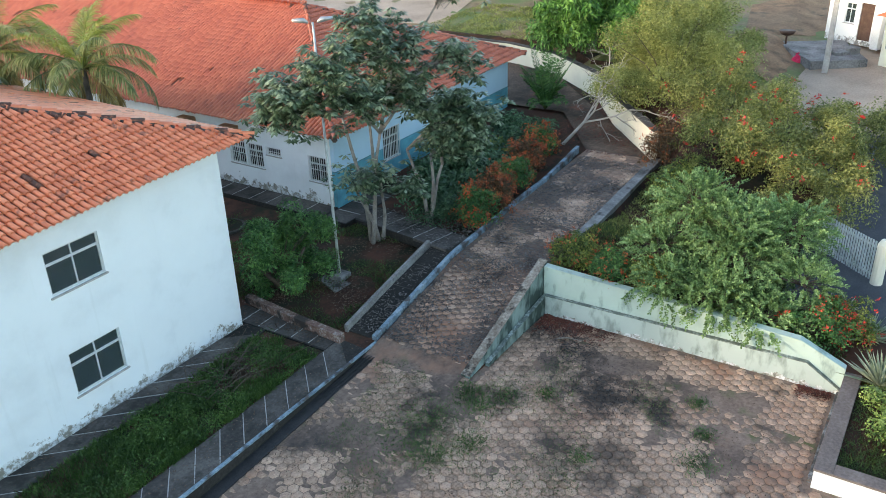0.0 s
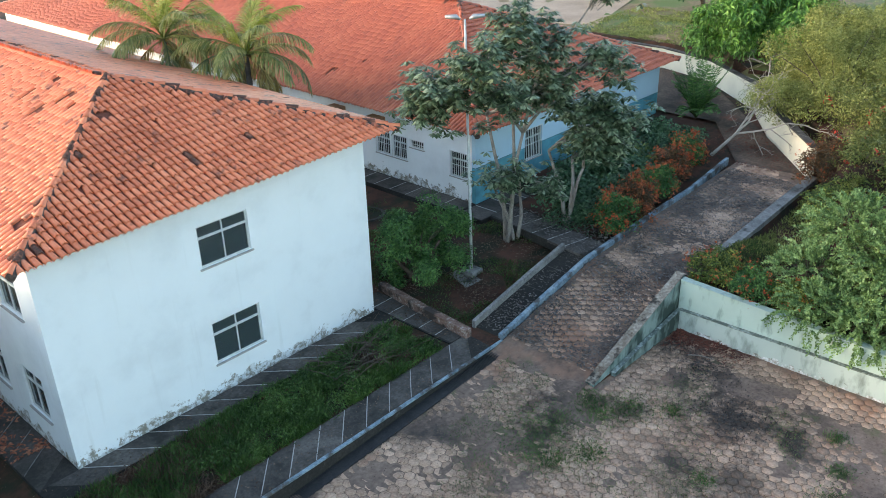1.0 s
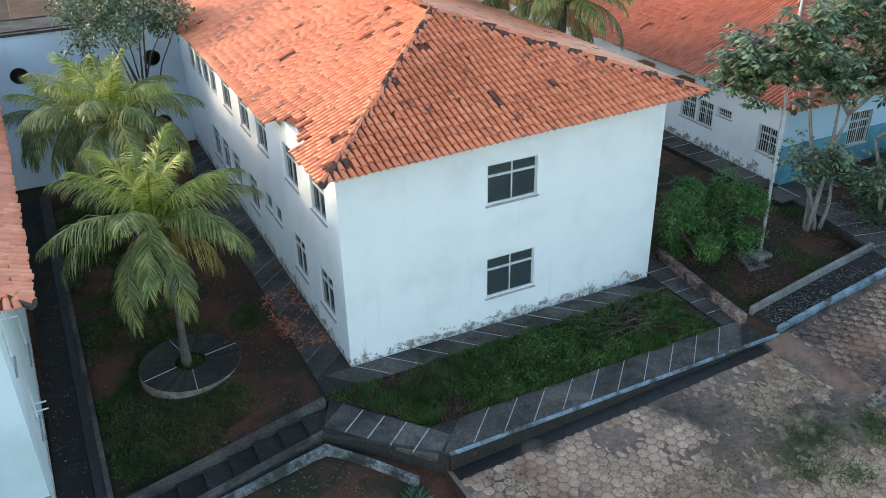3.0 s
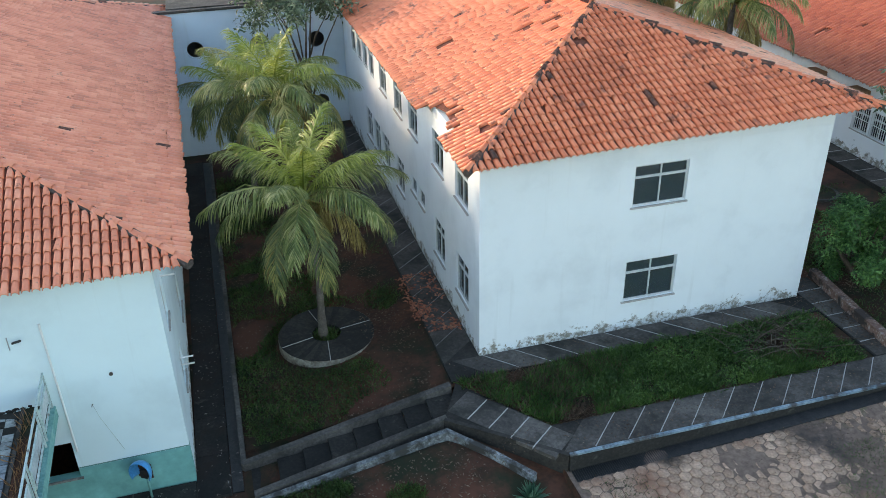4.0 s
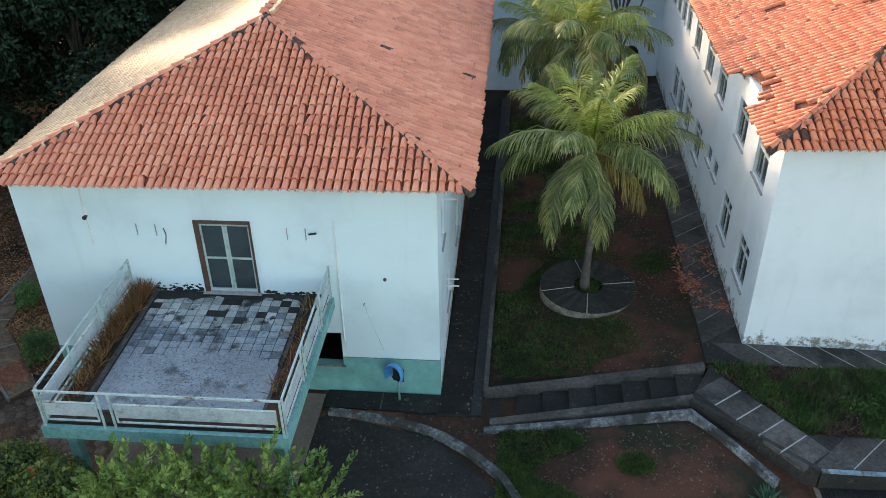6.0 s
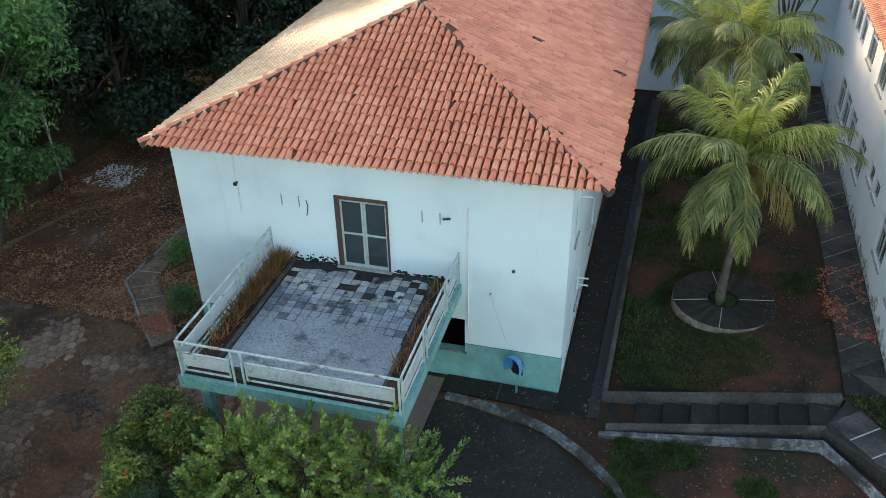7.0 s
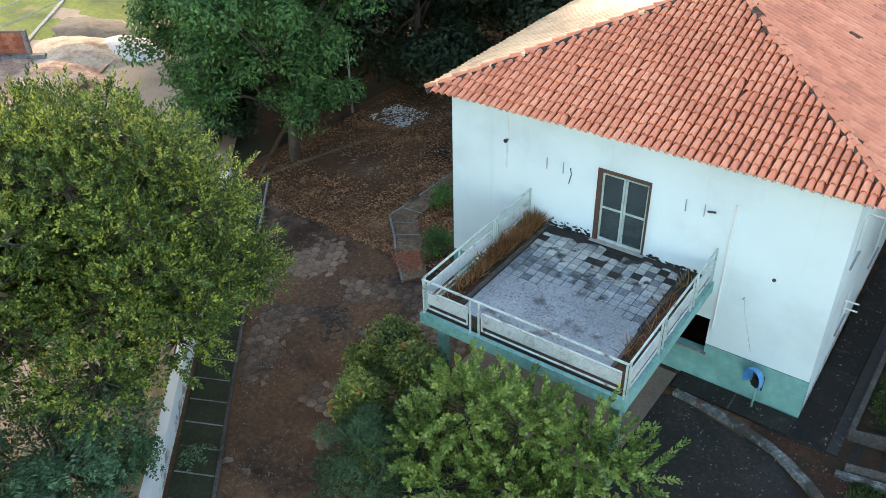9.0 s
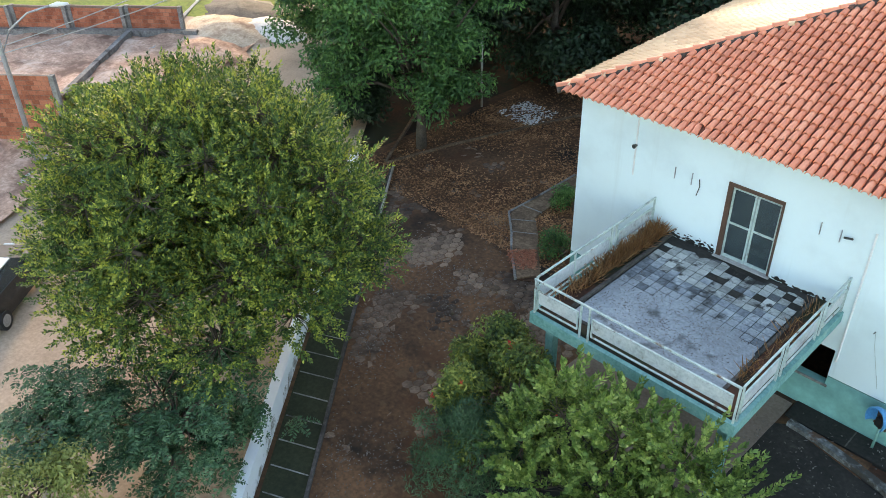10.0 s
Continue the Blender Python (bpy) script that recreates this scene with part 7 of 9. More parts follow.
for k in range(80):
    p = np.array([8.4 + rng_p.normal() * 0.6, -1.9 + rng_p.normal() * 0.35, 0.95])
    q = p + np.array([rng_p.normal() * 0.8, rng_p.normal() * 0.6, rng_p.uniform(0.1, 0.5)])
    b.tube([p, (p + q) / 2 + np.array([0, 0, 0.08]), q], [0.02, 0.015, 0.006], 5)
solo("brush_pile", b, M["bark_brown"], "heap of dry brown cut branches in the grass", "branches", kind="stuff")

# garden of the lamp pole
blades("lamp_garden_grass", "patchy weeds on the red earth", scatter(9000, 11.8, 18.0, -3.2, 6.0, 36, lambda x, y: noise.noise(Vector((x * 0.7, y * 0.7, 8.1))) > 0.0, 0.5), lambda x, y: height(x, y), 0.13, 0.022, "grass", 37, 0.9)
tree("garden_shrub", "dense dark green garden shrub", (13.2, 0.4, 0.95), (13.2, 0.5, 2.2), 0.09, (13.3, 0.2, 2.5), (1.7, 1.6, 1.6), "leaf_deep", "bark_brown", 90, 190, 0.24, 0.12, 0.05, 41, -0.9, lumpy=0.8, stems=4, category="shrub")
whorl_tree("umbrella_tree", "tall pale-stemmed tree with whorled dark glossy leaves", (17.15, -0.72, 1.35),
           ((-2.1, -3.0, 7.2, 1.3, 0.8, 24), (-3.0, -2.8, 6.3, 0.9, 0.6, 14), (-1.0, -3.0, 7.9, 0.9, 0.6, 14), (-0.4, -2.2, 6.7, 1.1, 0.8, 18), (0.1, -1.0, 8.4, 1.1, 0.9, 20),
            (1.2, 0.0, 7.9, 1.0, 0.9, 20), (1.7, 0.0, 6.4, 1.1, 0.8, 20), (3.3, 0.3, 7.3, 0.6, 0.7, 9), (3.7, 0.5, 6.7, 0.5, 0.5, 6), (3.2, 0.5, 9.6, 0.5, 0.4, 7), (0.4, -0.4, 6.0, 0.9, 0.6, 13)), 42, fork=4.6)
whorl_tree("umbrella_tree", "young low side stem with whorled leaves beside the tall tree", (17.35, -0.95, 1.35),
           ((-0.4, -0.5, 3.0, 0.85, 0.5, 12), (0.9, -0.5, 2.7, 0.5, 0.45, 6)), 44, 2, fork=1.7)
whorl_tree("umbrella_tree", "low grey-green tree with hanging whorled leaves", (19.4, -1.9, 1.6),
           ((0.5, -0.6, 5.2, 0.9, 0.6, 14), (1.4, -0.4, 4.9, 0.9, 0.7, 16), (0.5, -0.8, 4.1, 0.9, 0.7, 14), (1.3, -0.4, 3.7, 0.8, 0.7, 14), (2.2, -0.3, 4.6, 0.4, 0.4, 5)), 43, 3, fork=2.6)
for k, (x, y, s) in enumerate(((19.7, -3.85, 0.75), (21.4, -3.7, 0.8), (23.3, -3.55, 0.85), (25.6, -3.1, 0.8), (27.7, -2.6, 0.7))):
    tree("flowering_hedge", "rounded shrub dense with orange blossom beside the kerb", (x, y, 1.8), (x, y, 2.4), 0.06, (x, y, 2.55), (1.1 * s, 0.8 * s, 0.95 * s), "leaf_rust" if k % 2 else "leaf_deep", "bark_brown", 40, 110, 0.24, 0.1, 0.05, 50 + k, -0.7, stems=3, flowers=("flower_orange", 260, 0.08), category="shrub")
# undergrowth takes the darker leaf_fine so that its colour carries the shade
tree("undergrowth", "green undergrowth in front of the low building, shade in its leaf colour", (23.5, -0.8, 1.8), (23.5, -0.8, 2.2), 0.05, (23.5, -0.9, 2.1), (4.4, 1.9, 0.8), "leaf_fine", "bark_brown", 100, 120, 0.35, 0.2, 0.09, 55, -0.3, stems=3, category="shrub")
tree("undergrowth", "green weeds along the garden path", (20.5, -2.2, 1.7), (20.5, -2.2, 1.9), 0.04, (20.5, -2.3, 1.85), (2.2, 1.1, 0.5), "leaf_fine", "bark_brown", 40, 90, 0.3, 0.13, 0.05, 56, -0.3, stems=3, category="shrub")


def fern_clump(name, label, at, count, reach, seed, material, category="cycad", rise=1.0):
    rng = np.random.default_rng(seed)
    rib, leaves = Buf(), []
    for k in range(count):
        frond(rib, leaves, np.array([0, 0, 0.2]), 2.4 * k, reach * rng.uniform(0.7, 1.1), rise * reach * rng.uniform(0.5, 1.3), reach * rng.uniform(0.4, 0.9), 26, reach * 0.26, rng, 0.25)
    base, way, side, size = (np.array(q) for q in zip(*leaves))
    ob = thing(name, label, category, at)
    part("fronds", leaf_mesh("fronds", base, way, side, size, 0.06, M[material]), M[material], ob)
    part("ribs", rib, M[material], ob)
    return ob


fern_clump("cycad", "dark green feathery cycad by the driveway", (33.4, -0.2, 2.1), 30, 1.6, 61, "leaf_deep", rise=2.0)
fern_clump("cycad", "small feathery garden palm", (26.2, -1.7, 1.95), 18, 1.3, 62, "leaf_mid")
b = Buf()
rng_d = np.random.default_rng(63)
root = np.array([29.3, -3.1, 2.05])


def dead_limb(p, way, reach, r, depth):
    """A bare crooked limb that forks into ever finer twigs."""
    pts = [p]
    for _ in range(4):
        way = unit(way + rng_d.normal(size=3) * 0.2 + np.array([0, 0, 0.04]))
        pts.append(pts[-1] + way * reach / 4)
    b.tube(pts, [r * (1 - 0.14 * k) for k in range(5)], 6 if r > 0.02 else 4)
    if depth:
        for k in range(4 if depth > 1 else 5):
            dead_limb(pts[1 + k % 4], unit(way + rng_d.normal(size=3) * 0.6), reach * rng_d.uniform(0.4, 0.65), r * 0.5, depth - 1)


fork = root + np.array([0.42, -0.85, 1.1])
b.tube([root, root + np.array([0.18, -0.4, 0.5]), fork], [0.085, 0.075, 0.06], 8)
for lean, reach in (((0.32, -0.66, 0.62), 3.0), ((0.36, -0.85, 0.22), 3.0), ((0.2, -0.5, 0.75), 2.3)):
    dead_limb(fork, np.array(lean), reach, 0.055, 3)
solo("dead_tree", b, M["dry_wood"], "bleached leafless leaning tree", "tree")

# banks beyond the court
tree("mango_tree", "dense bright green mango tree behind the cream wall", (42.8, 0.6, 3.4), (42.8, 0.6, 5.2), 0.3, (41.6, 0.4, 5.8), (3.9, 3.9, 2.9), "leaf_mango", "bark_brown", 150, 150, 0.5, 0.34, 0.1, 71, -0.7, 0.7)
tree("lawn_tree", "dark tree on the lawn behind the low roof", (52.0, 9.0, 3.5), (52, 9, 5), 0.2, (52, 9, 6.2), (2.6, 2.6, 2.6), "leaf_deep", "bark_brown", 60, 80, 0.45, 0.25, 0.1, 72, -0.5)
tree("lawn_tree", "grey-green tree above the lawn", (56.0, 16.0, 3.6), (56, 16, 5), 0.2, (56, 16, 6.4), (3.4, 3.4, 3.0), "leaf_grey", "bark_brown", 60, 80, 0.5, 0.25, 0.1, 73, -0.5)
tree("acacia", "fine-leaved yellow-green acacia beside the cream wall", (33.0, -7.0, 3.3), (33, -7, 4.5), 0.12, (34.8, -6.8, 4.6), (4.2, 3.2, 2.7), "leaf_yellow", "bark_brown", 160, 330, 0.5, 0.12, 0.05, 74, -0.7, stems=4)
tree("acacia", "fine-leaved yellow-green thicket of acacia", (38.0, -7.5, 3.4), (38, -7.5, 4.6), 0.12, (38.9, -5.4, 5.0), (4.2, 3.2, 2.7), "leaf_yellow", "bark_brown", 130, 320, 0.55, 0.125, 0.055, 75, -0.7, stems=4)
tree("flame_shrub", "loose green shrub with scattered red blossom", (30.0, -11.2, 2.2), (30, -11.2, 3.4), 0.1, (30.4, -10.8, 3.7), (3.4, 2.7, 2.3), "leaf_bank", "bark_brown", 120, 260, 0.45, 0.12, 0.055, 76, -0.8, stems=4, flowers=("flower_red", 60, 0.15), category="shrub")
tree("flame_shrub", "sprawling green shrub with red blossom by the street", (26.8, -13.8, 1.9), (26.8, -13.8, 3.0), 0.1, (26.6, -14.0, 3.6), (3.0, 2.8, 2.3), "leaf_bank", "bark_brown", 100, 250, 0.42, 0.12, 0.055, 77, -0.8, stems=4, flowers=("flower_red", 60, 0.15), category="shrub")
shoot_tree("bank_tree", "spreading light green tree hanging over the retaining wall", (19.6, -13.0, 2.0), (19.6, -13.0, 3.0), 0.12,
           (((20.0, -12.2, 4.2), (1.7, 1.6, 1.2)), ((19.3, -13.6, 3.9), (1.7, 1.6, 1.2)), ((20.4, -15.0, 3.7), (1.7, 1.5, 1.2)), ((18.3, -11.5, 3.2), (1.2, 1.1, 0.9)),
            ((17.4, -13.0, 2.7), (1.0, 1.3, 0.8)), ((17.3, -14.6, 2.4), (0.9, 1.1, 0.7)), ((18.6, -15.9, 2.9), (1.2, 1.0, 0.9)), ((17.1, -12.2, 2.7), (1.0, 1.1, 0.8)), ((17.05, -13.8, 2.5), (1.0, 1.3, 0.9)), ((17.1, -15.3, 2.3), (0.9, 1.0, 0.8)), ((18.4, -14.0, 3.3), (1.3, 1.3, 1.0))),
           "leaf_pale", "bark_brown", 14, 26, 0.68, 0.10, 0.064, 78, 0.36, 0.25, -0.6, 4)
for k, (x, y, s, count) in enumerate(((17.5, -8.9, 0.8, 60), (17.3, -10.3, 0.7, 60), (17.4, -11.6, 0.6, 40), (17.6, -16.6, 0.95, 90), (18.4, -17.2, 0.9, 60))):
    tree("flowering_shrub", "low shrub with red-orange blossom above the retaining wall", (x, y, 2.2 if y > -12 else 1.5), (x, y, 2.6 if y > -12 else 2.0), 0.04, (x, y, 2.75 if y > -12 else 2.2), (0.9 * s, 0.9 * s, 0.7 * s), "leaf_deep" if k % 2 else "leaf_mid", "bark_brown", 30, 110, 0.2, 0.1, 0.045, 85 + k, -0.6, stems=3, flowers=("flower_red" if k > 2 else "flower_orange", count, 0.08), category="shrub")
for k, (x, y, z, l) in enumerate(((16.6, -18.6, 1.35, 1.25), (16.2, -19.3, 1.35, 0.8), (19.4, -17.0, 1.5, 1.0), (18.9, -18.0, 1.45, 0.9))):
    rosette("agave", "pale striped agave rosette", (x, y, z), 60, l, 0.07, "agave", 90 + k)
rosette("agave", "small blue-green agave by the walkway", (-0.35, -5.1, 0.3), 50, 0.55, 0.06, "leaf_blue", 95)
tree("bank_bush", "light green bush in the planter", (14.6, -20.0, 1.35), (14.6, -20, 1.7), 0.05, (14.8, -19.9, 1.7), (1.5, 1.3, 0.6), "leaf_light", "bark_brown", 50, 120, 0.24, 0.09, 0.05, 96, -0.3, stems=3, category="shrub")
blades("planter_green", "green weeds in the white planter", scatter(9000, 12.4, 17.4, -22, -18.15, 97), lambda x, y: 1.33, 0.14, 0.015, "grass", 98, 0.8)
blades("bank_grass", "mixed grass on the bank above the court", scatter(9000, 16.8, 22, -17.5, -8.3, 99), lambda x, y: height(x, y), 0.18, 0.018, "grass", 100, 0.8)
blades("far_lawn_grass", "yellowish lawn grass behind the cream wall", scatter(9000, 42.2, 52, 3.0, 14, 101), lambda x, y: height(x, y) + 0.05, 0.16, 0.05, "leaf_yellow", 102, 0.8)

tree("flowering_shrub", "rusty-leaved shrub at the end of the cream wall", (28.9, -8.6, 2.2), (28.9, -8.6, 2.7), 0.05, (28.9, -8.6, 2.9), (1.3, 1.2, 0.9), "leaf_rust", "bark_brown", 40, 120, 0.24, 0.11, 0.05, 181, -0.6, stems=3, flowers=("flower_orange", 60, 0.08), category="shrub")
tree("bank_bush", "low green bush on the bank beside the driveway", (26.0, -10.1, 2.2), (26.0, -10.1, 2.5), 0.05, (26.0, -10.1, 2.6), (2.0, 1.3, 0.7), "leaf_mid", "bark_brown", 50, 120, 0.26, 0.11, 0.05, 182, -0.4, stems=3, category="shrub")
tree("undergrowth", "dark green undergrowth before the far garden", (27.6, -1.0, 1.9), (27.6, -1.0, 2.2), 0.05, (27.6, -1.2, 2.2), (2.8, 1.7, 1.0), "leaf_fine", "bark_brown", 70, 130, 0.32, 0.17, 0.08, 183, -0.3, stems=3, category="shrub")
blades("bank_strip_grass", "yellow-green grass beside the driveway edging", scatter(9000, 17.2, 28, -10.4, -8.3, 184), lambda x, y: height(x, y), 0.16, 0.02, "leaf_yellow", 185, 0.8)

tree("flame_shrub", "tall loose shrub with red blossom above the street", (30.9, -15.2, 2.0), (30.9, -15.2, 3.2), 0.1, (30.9, -15.2, 3.4), (2.7, 2.5, 2.0), "leaf_bank", "bark_brown", 90, 250, 0.4, 0.12, 0.055, 186, -0.8, stems=4, flowers=("flower_red", 60, 0.14), category="shrub")

# left of the balcony building
shoot_tree("street_tree", "large round dense green street tree with sunlit top", (-22.7, -11.0, 0.0), (-22.7, -10.9, 3.0), 0.24,
           boughs((-22.85, -10.95, 4.4), (4.5, 4.5, 4.4), 46, 1.35, 111, -0.5) + boughs((-22.95, -11.05, 4.6), (2.9, 2.9, 2.6), 24, 1.3, 112, -0.6), "leaf_street", "bark_brown", 11.0, 17, 0.48, 0.105, 0.054, 111, 0.1, 0.4, -0.7, 2, bare=0.015)
tree("yard_tree", "tall dark green tree at the end of the yard", (-28.3, 1.0, 0.0), (-28.4, 1.2, 2.6), 0.2, (-29.9, 1.3, 5.7), (4.2, 4.2, 4.1), "leaf_deep", "bark_brown", 220, 290, 0.5, 0.19, 0.085, 112, -0.8, 0.3)
# trees behind the yard: their canopy shade is in the leaf colour
tree("back_tree", "tall dark tree behind the balcony building", (-29.5, 10.5, 0.0), (-29.5, 10.5, 3.5), 0.25, (-30.0, 11.0, 5.4), (5.0, 4.4, 6.0), "leaf_shaded", "bark_brown", 180, 240, 0.72, 0.27, 0.13, 113, -0.85, 0.3)
tree("back_tree", "tall dark tree in the backyard", (-25.0, 14.0, 0.0), (-25, 14, 3.5), 0.25, (-24.5, 15.5, 5.4), (4.6, 4.2, 5.6), "leaf_shaded", "bark_brown", 180, 240, 0.72, 0.27, 0.13, 114, -0.85, 0.3)
tree("back_tree", "dark tree beyond the backyard", (-35.0, 8.5, 0.0), (-35, 8.5, 3.0), 0.25, (-35.5, 8.0, 5.0), (4.6, 4.2, 5.0), "leaf_shaded", "bark_brown", 180, 240, 0.72, 0.27, 0.13, 115, -0.8, 0.3)
tree("back_tree", "dark tree far behind the cyan building", (-22.0, 24.0, 0.0), (-22, 24, 3.5), 0.25, (-22.0, 24.0, 5.8), (5.4, 4.2, 6.2), "leaf_shaded", "bark_brown", 180, 260, 0.8, 0.28, 0.13, 116, -0.85, 0.3)
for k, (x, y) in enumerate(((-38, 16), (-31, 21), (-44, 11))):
    tree("back_tree", "dark tree of the wood behind the yard", (x, y, 0), (x, y, 3), 0.25, (x, y, 5.4), (5.4, 5.0, 6.0), "leaf_shaded", "bark_brown", 160, 220, 0.85, 0.32, 0.15, 117 + k, -0.8, 0.3)
shoot_tree("balcony_tree", "light green young tree growing in front of the balcony", (-12.4, -8.2, 0.0), (-12.3, -8.2, 1.3), 0.09,
           (((-13.5, -8.5, 2.7), (0.9, 0.8, 1.0)), ((-12.4, -8.1, 2.5), (0.9, 0.8, 1.1)), ((-11.2, -7.7, 2.4), (0.9, 0.7, 1.0)), ((-10.4, -7.3, 1.7), (0.8, 0.7, 0.7)),
            ((-12.2, -8.7, 1.4), (1.5, 1.0, 0.9)), ((-14.2, -9.0, 1.7), (0.7, 0.7, 0.8)), ((-13.4, -9.3, 1.2), (0.9, 0.7, 0.8)), ((-11.2, -8.4, 1.2), (0.9, 0.7, 0.8))),
           "leaf_light", "bark_brown", 7.5, 34, 0.82, 0.13, 0.082, 121, 0.05, 0.55, -0.5, 4)
tree("yard_shrub", "dark shrub with a few red blossoms beside the balcony", (-15.6, -7.6, 0.0), (-15.6, -7.6, 0.9), 0.06, (-16.0, -7.7, 1.15), (1.6, 1.6, 1.35), "leaf_mid", "bark_brown", 100, 220, 0.24, 0.12, 0.05, 122, -0.7, stems=4, flowers=("flower_red", 14, 0.09), category="shrub")
tree("yard_shrub", "feathery grey-green shrub at the edge of the drive", (-15.5, -9.4, 0.0), (-15.5, -9.4, 0.8), 0.05, (-15.4, -9.4, 0.9), (1.1, 1.2, 1.1), "leaf_fine", "bark_brown", 58, 170, 0.22, 0.14, 0.022, 123, -0.6, -0.6, stems=4, category="shrub")
for x, y, s in ((-19.8, -1.1, 0.45), (-21.25, 1.15, 0.36)):
    tree("yard_bush", "small dark bush beside the cyan wall", (x, y, 0), (x, y, 0.3), 0.03, (x, y, 0.45), (0.55 * s * 1.4, 0.55 * s * 1.4, 0.55), "leaf_deep", "bark_brown", 18, 90, 0.16, 0.09, 0.04, int(130 + x), -0.5, stems=3, category="shrub")


tree("back_tree", "low dark tree filling the gap behind the yard", (-31.2, 14.1, 0.0), (-31.2, 14.1, 1.6), 0.15, (-31.2, 14.1, 2.9), (3.6, 3.2, 2.6), "leaf_shaded", "bark_brown", 100, 170, 0.6, 0.27, 0.13, 189, -0.85, 0.3)


# these shrubs too have shade put into their leaf colour
tree("boundary_shrub", "dark green shrub crowding the street side of the boundary wall", (-33.0, 2.4, 0.0), (-33.0, 2.4, 1.2), 0.07, (-33.0, 2.4, 1.7), (1.7, 1.7, 1.5), "leaf_shaded", "bark_brown", 70, 150, 0.35, 0.2, 0.09, 190, -0.8, 0.2, stems=3, category="shrub")
tree("boundary_shrub", "dark green shrub crowding the street side of the boundary wall", (-34.3, 4.5, 0.0), (-34.3, 4.5, 1.2), 0.07, (-34.3, 4.5, 1.6), (1.5, 1.5, 1.4), "leaf_shaded", "bark_brown", 70, 150, 0.35, 0.2, 0.09, 191, -0.8, 0.2, stems=3, category="shrub")
tree("boundary_shrub", "dark green shrub crowding the street side of the boundary wall", (-31.8, 0.6, 0.0), (-31.8, 0.6, 1.2), 0.07, (-31.8, 0.6, 1.3), (1.3, 1.3, 1.2), "leaf_shaded", "bark_brown", 70, 150, 0.35, 0.2, 0.09, 192, -0.8, 0.2, stems=3, category="shrub")


def feather_tree(name, label, at, top, count, reach, seed, material):
    """A tree whose leaves are long feathery sprays on crooked bare limbs."""
    rng = np.random.default_rng(seed)
    ob = thing(name, label, "tree", at)
    top = np.array(top) - np.array(at)
    limb, rib, leaves = Buf(), Buf(), []
    limb.tube([np.array([0, 0, -0.2]), top * 0.5 + np.array([0.1, 0, 0]), top], [0.13, 0.1, 0.07], 7)
    for k in range(count):
        a = 2.4 * k
        end = top + np.array([math.cos(a), math.sin(a), 0]) * reach * rng.uniform(0.3, 1.0) + np.array([0, 0, rng.uniform(-0.9, 1.0)])
        mid = top * 0.8 + (end - top * 0.8) * 0.5 + rng.normal(size=3) * 0.2
        limb.tube([top * 0.8, mid, end], [0.05, 0.03, 0.012], 5)
        for j in range(3):
            tip, turn = end + rng.normal(size=3) * np.array([0.34, 0.34, 0.24]), rng.uniform(0, 6.28)
            for q in range(6):
                frond(rib, leaves, tip + rng.normal(size=3) * 0.03, turn + 1.05 * q + rng.uniform(-0.25, 0.25), rng.uniform(0.4, 0.62), 0.16, 0.3, 9, 0.15, rng, 0.22)
    part("trunk", limb, M["bark_brown"], ob, smooth=True)
    base, way, side, size = (np.array(q) for q in zip(*leaves))
    part("crown", leaf_mesh("crown", base, way, side, size, 0.058, M[material]), M[material], ob)
    part("twig_frame", rib, M[material], ob, kind="stuff")
    return ob


feather_tree("feathery_tree", "blue-green feathery-leaved tree over the white wall", (-20.3, -14.2, 0.0), (-20.4, -13.85, 1.7), 50, 1.85, 141, "leaf_fine")
feather_tree("feathery_tree", "thin feathery branch over the street", (-22.2, -16.6, 0.0), (-21.7, -16.1, 2.0), 20, 1.1, 142, "leaf_fine")
tree("street_bush", "yellow-green bush beside the street", (-20.4, -17.6, 0.0), (-20.3, -17.5, 1.4), 0.08, (-20.2, -17.3, 2.0), (1.5, 1.3, 1.0), "leaf_yellow", "bark_brown", 40, 130, 0.28, 0.12, 0.05, 143, -0.6, stems=3, category="shrub")
tree("site_plant", "small papaya-like plant on the building site", (*LS(18.6, 12.9), 0.0), (*LS(18.6, 12.9), 0.9), 0.04, (*LS(18.6, 12.9), 1.2), (0.8, 0.8, 0.5), "leaf_light", "bark", 20, 60, 0.25, 0.22, 0.12, 144, -0.3, category="shrub")

# litter and weeds on the paving
on_drive = lambda x, y: drive_z(x) + 0.05
litter("drive_litter", "grey dead leaves strewn on the driveway", scatter(11000, 12.2, 28, -7.9, -4.6, 151, None, 0.7), on_drive, 0.09, "grey_litter", 152)
litter("drive_leaves", "rust-brown dead leaves on the upper drive", scatter(2600, 28.5, 36, -7.2, -2.2, 194, None, 0.8), lambda x, y: height(x, y) + 0.09, 0.09, "rust_litter", 195)
litter("lot_litter", "dry leaves strewn on the court", scatter(5500, 1.0, 16.2, -17.6, -5.0, 153, lambda x, y: not (x > 11.7 and y > -8.5), 0.45), lambda x, y: lot_z(x) + 0.03, 0.055, "litter", 154)
litter("yard_litter", "warm brown leaf litter over the far yard", scatter(30000, -29, -18.8, -3.5, 10.5, 155, lambda x, y: in_yard(x, y - 9.0) or y > -2.0, 0.3), lambda x, y: 0.04, 0.10, "warm_litter", 156)
litter("yard_gravel", "grey crumbs and leaves on the yard", scatter(3500, -24, -16.5, -15, -1, 157, lambda x, y: in_yard(x, y), 0.5), lambda x, y: 0.03, 0.06, "grey_litter", 158)
litter("garden_litter", "dead leaves on the garden earth", scatter(3500, 10.9, 18, -3.2, 3, 159), lambda x, y: height(x, y), 0.09, "litter", 160)
litter("debris_heap", "white scraps of rubbish", scatter(350, -28.2, -26.3, 5.3, 7.0, 161, None, 1.0), lambda x, y: 0.07, 0.15, "white_sand", 162, "rubbish")
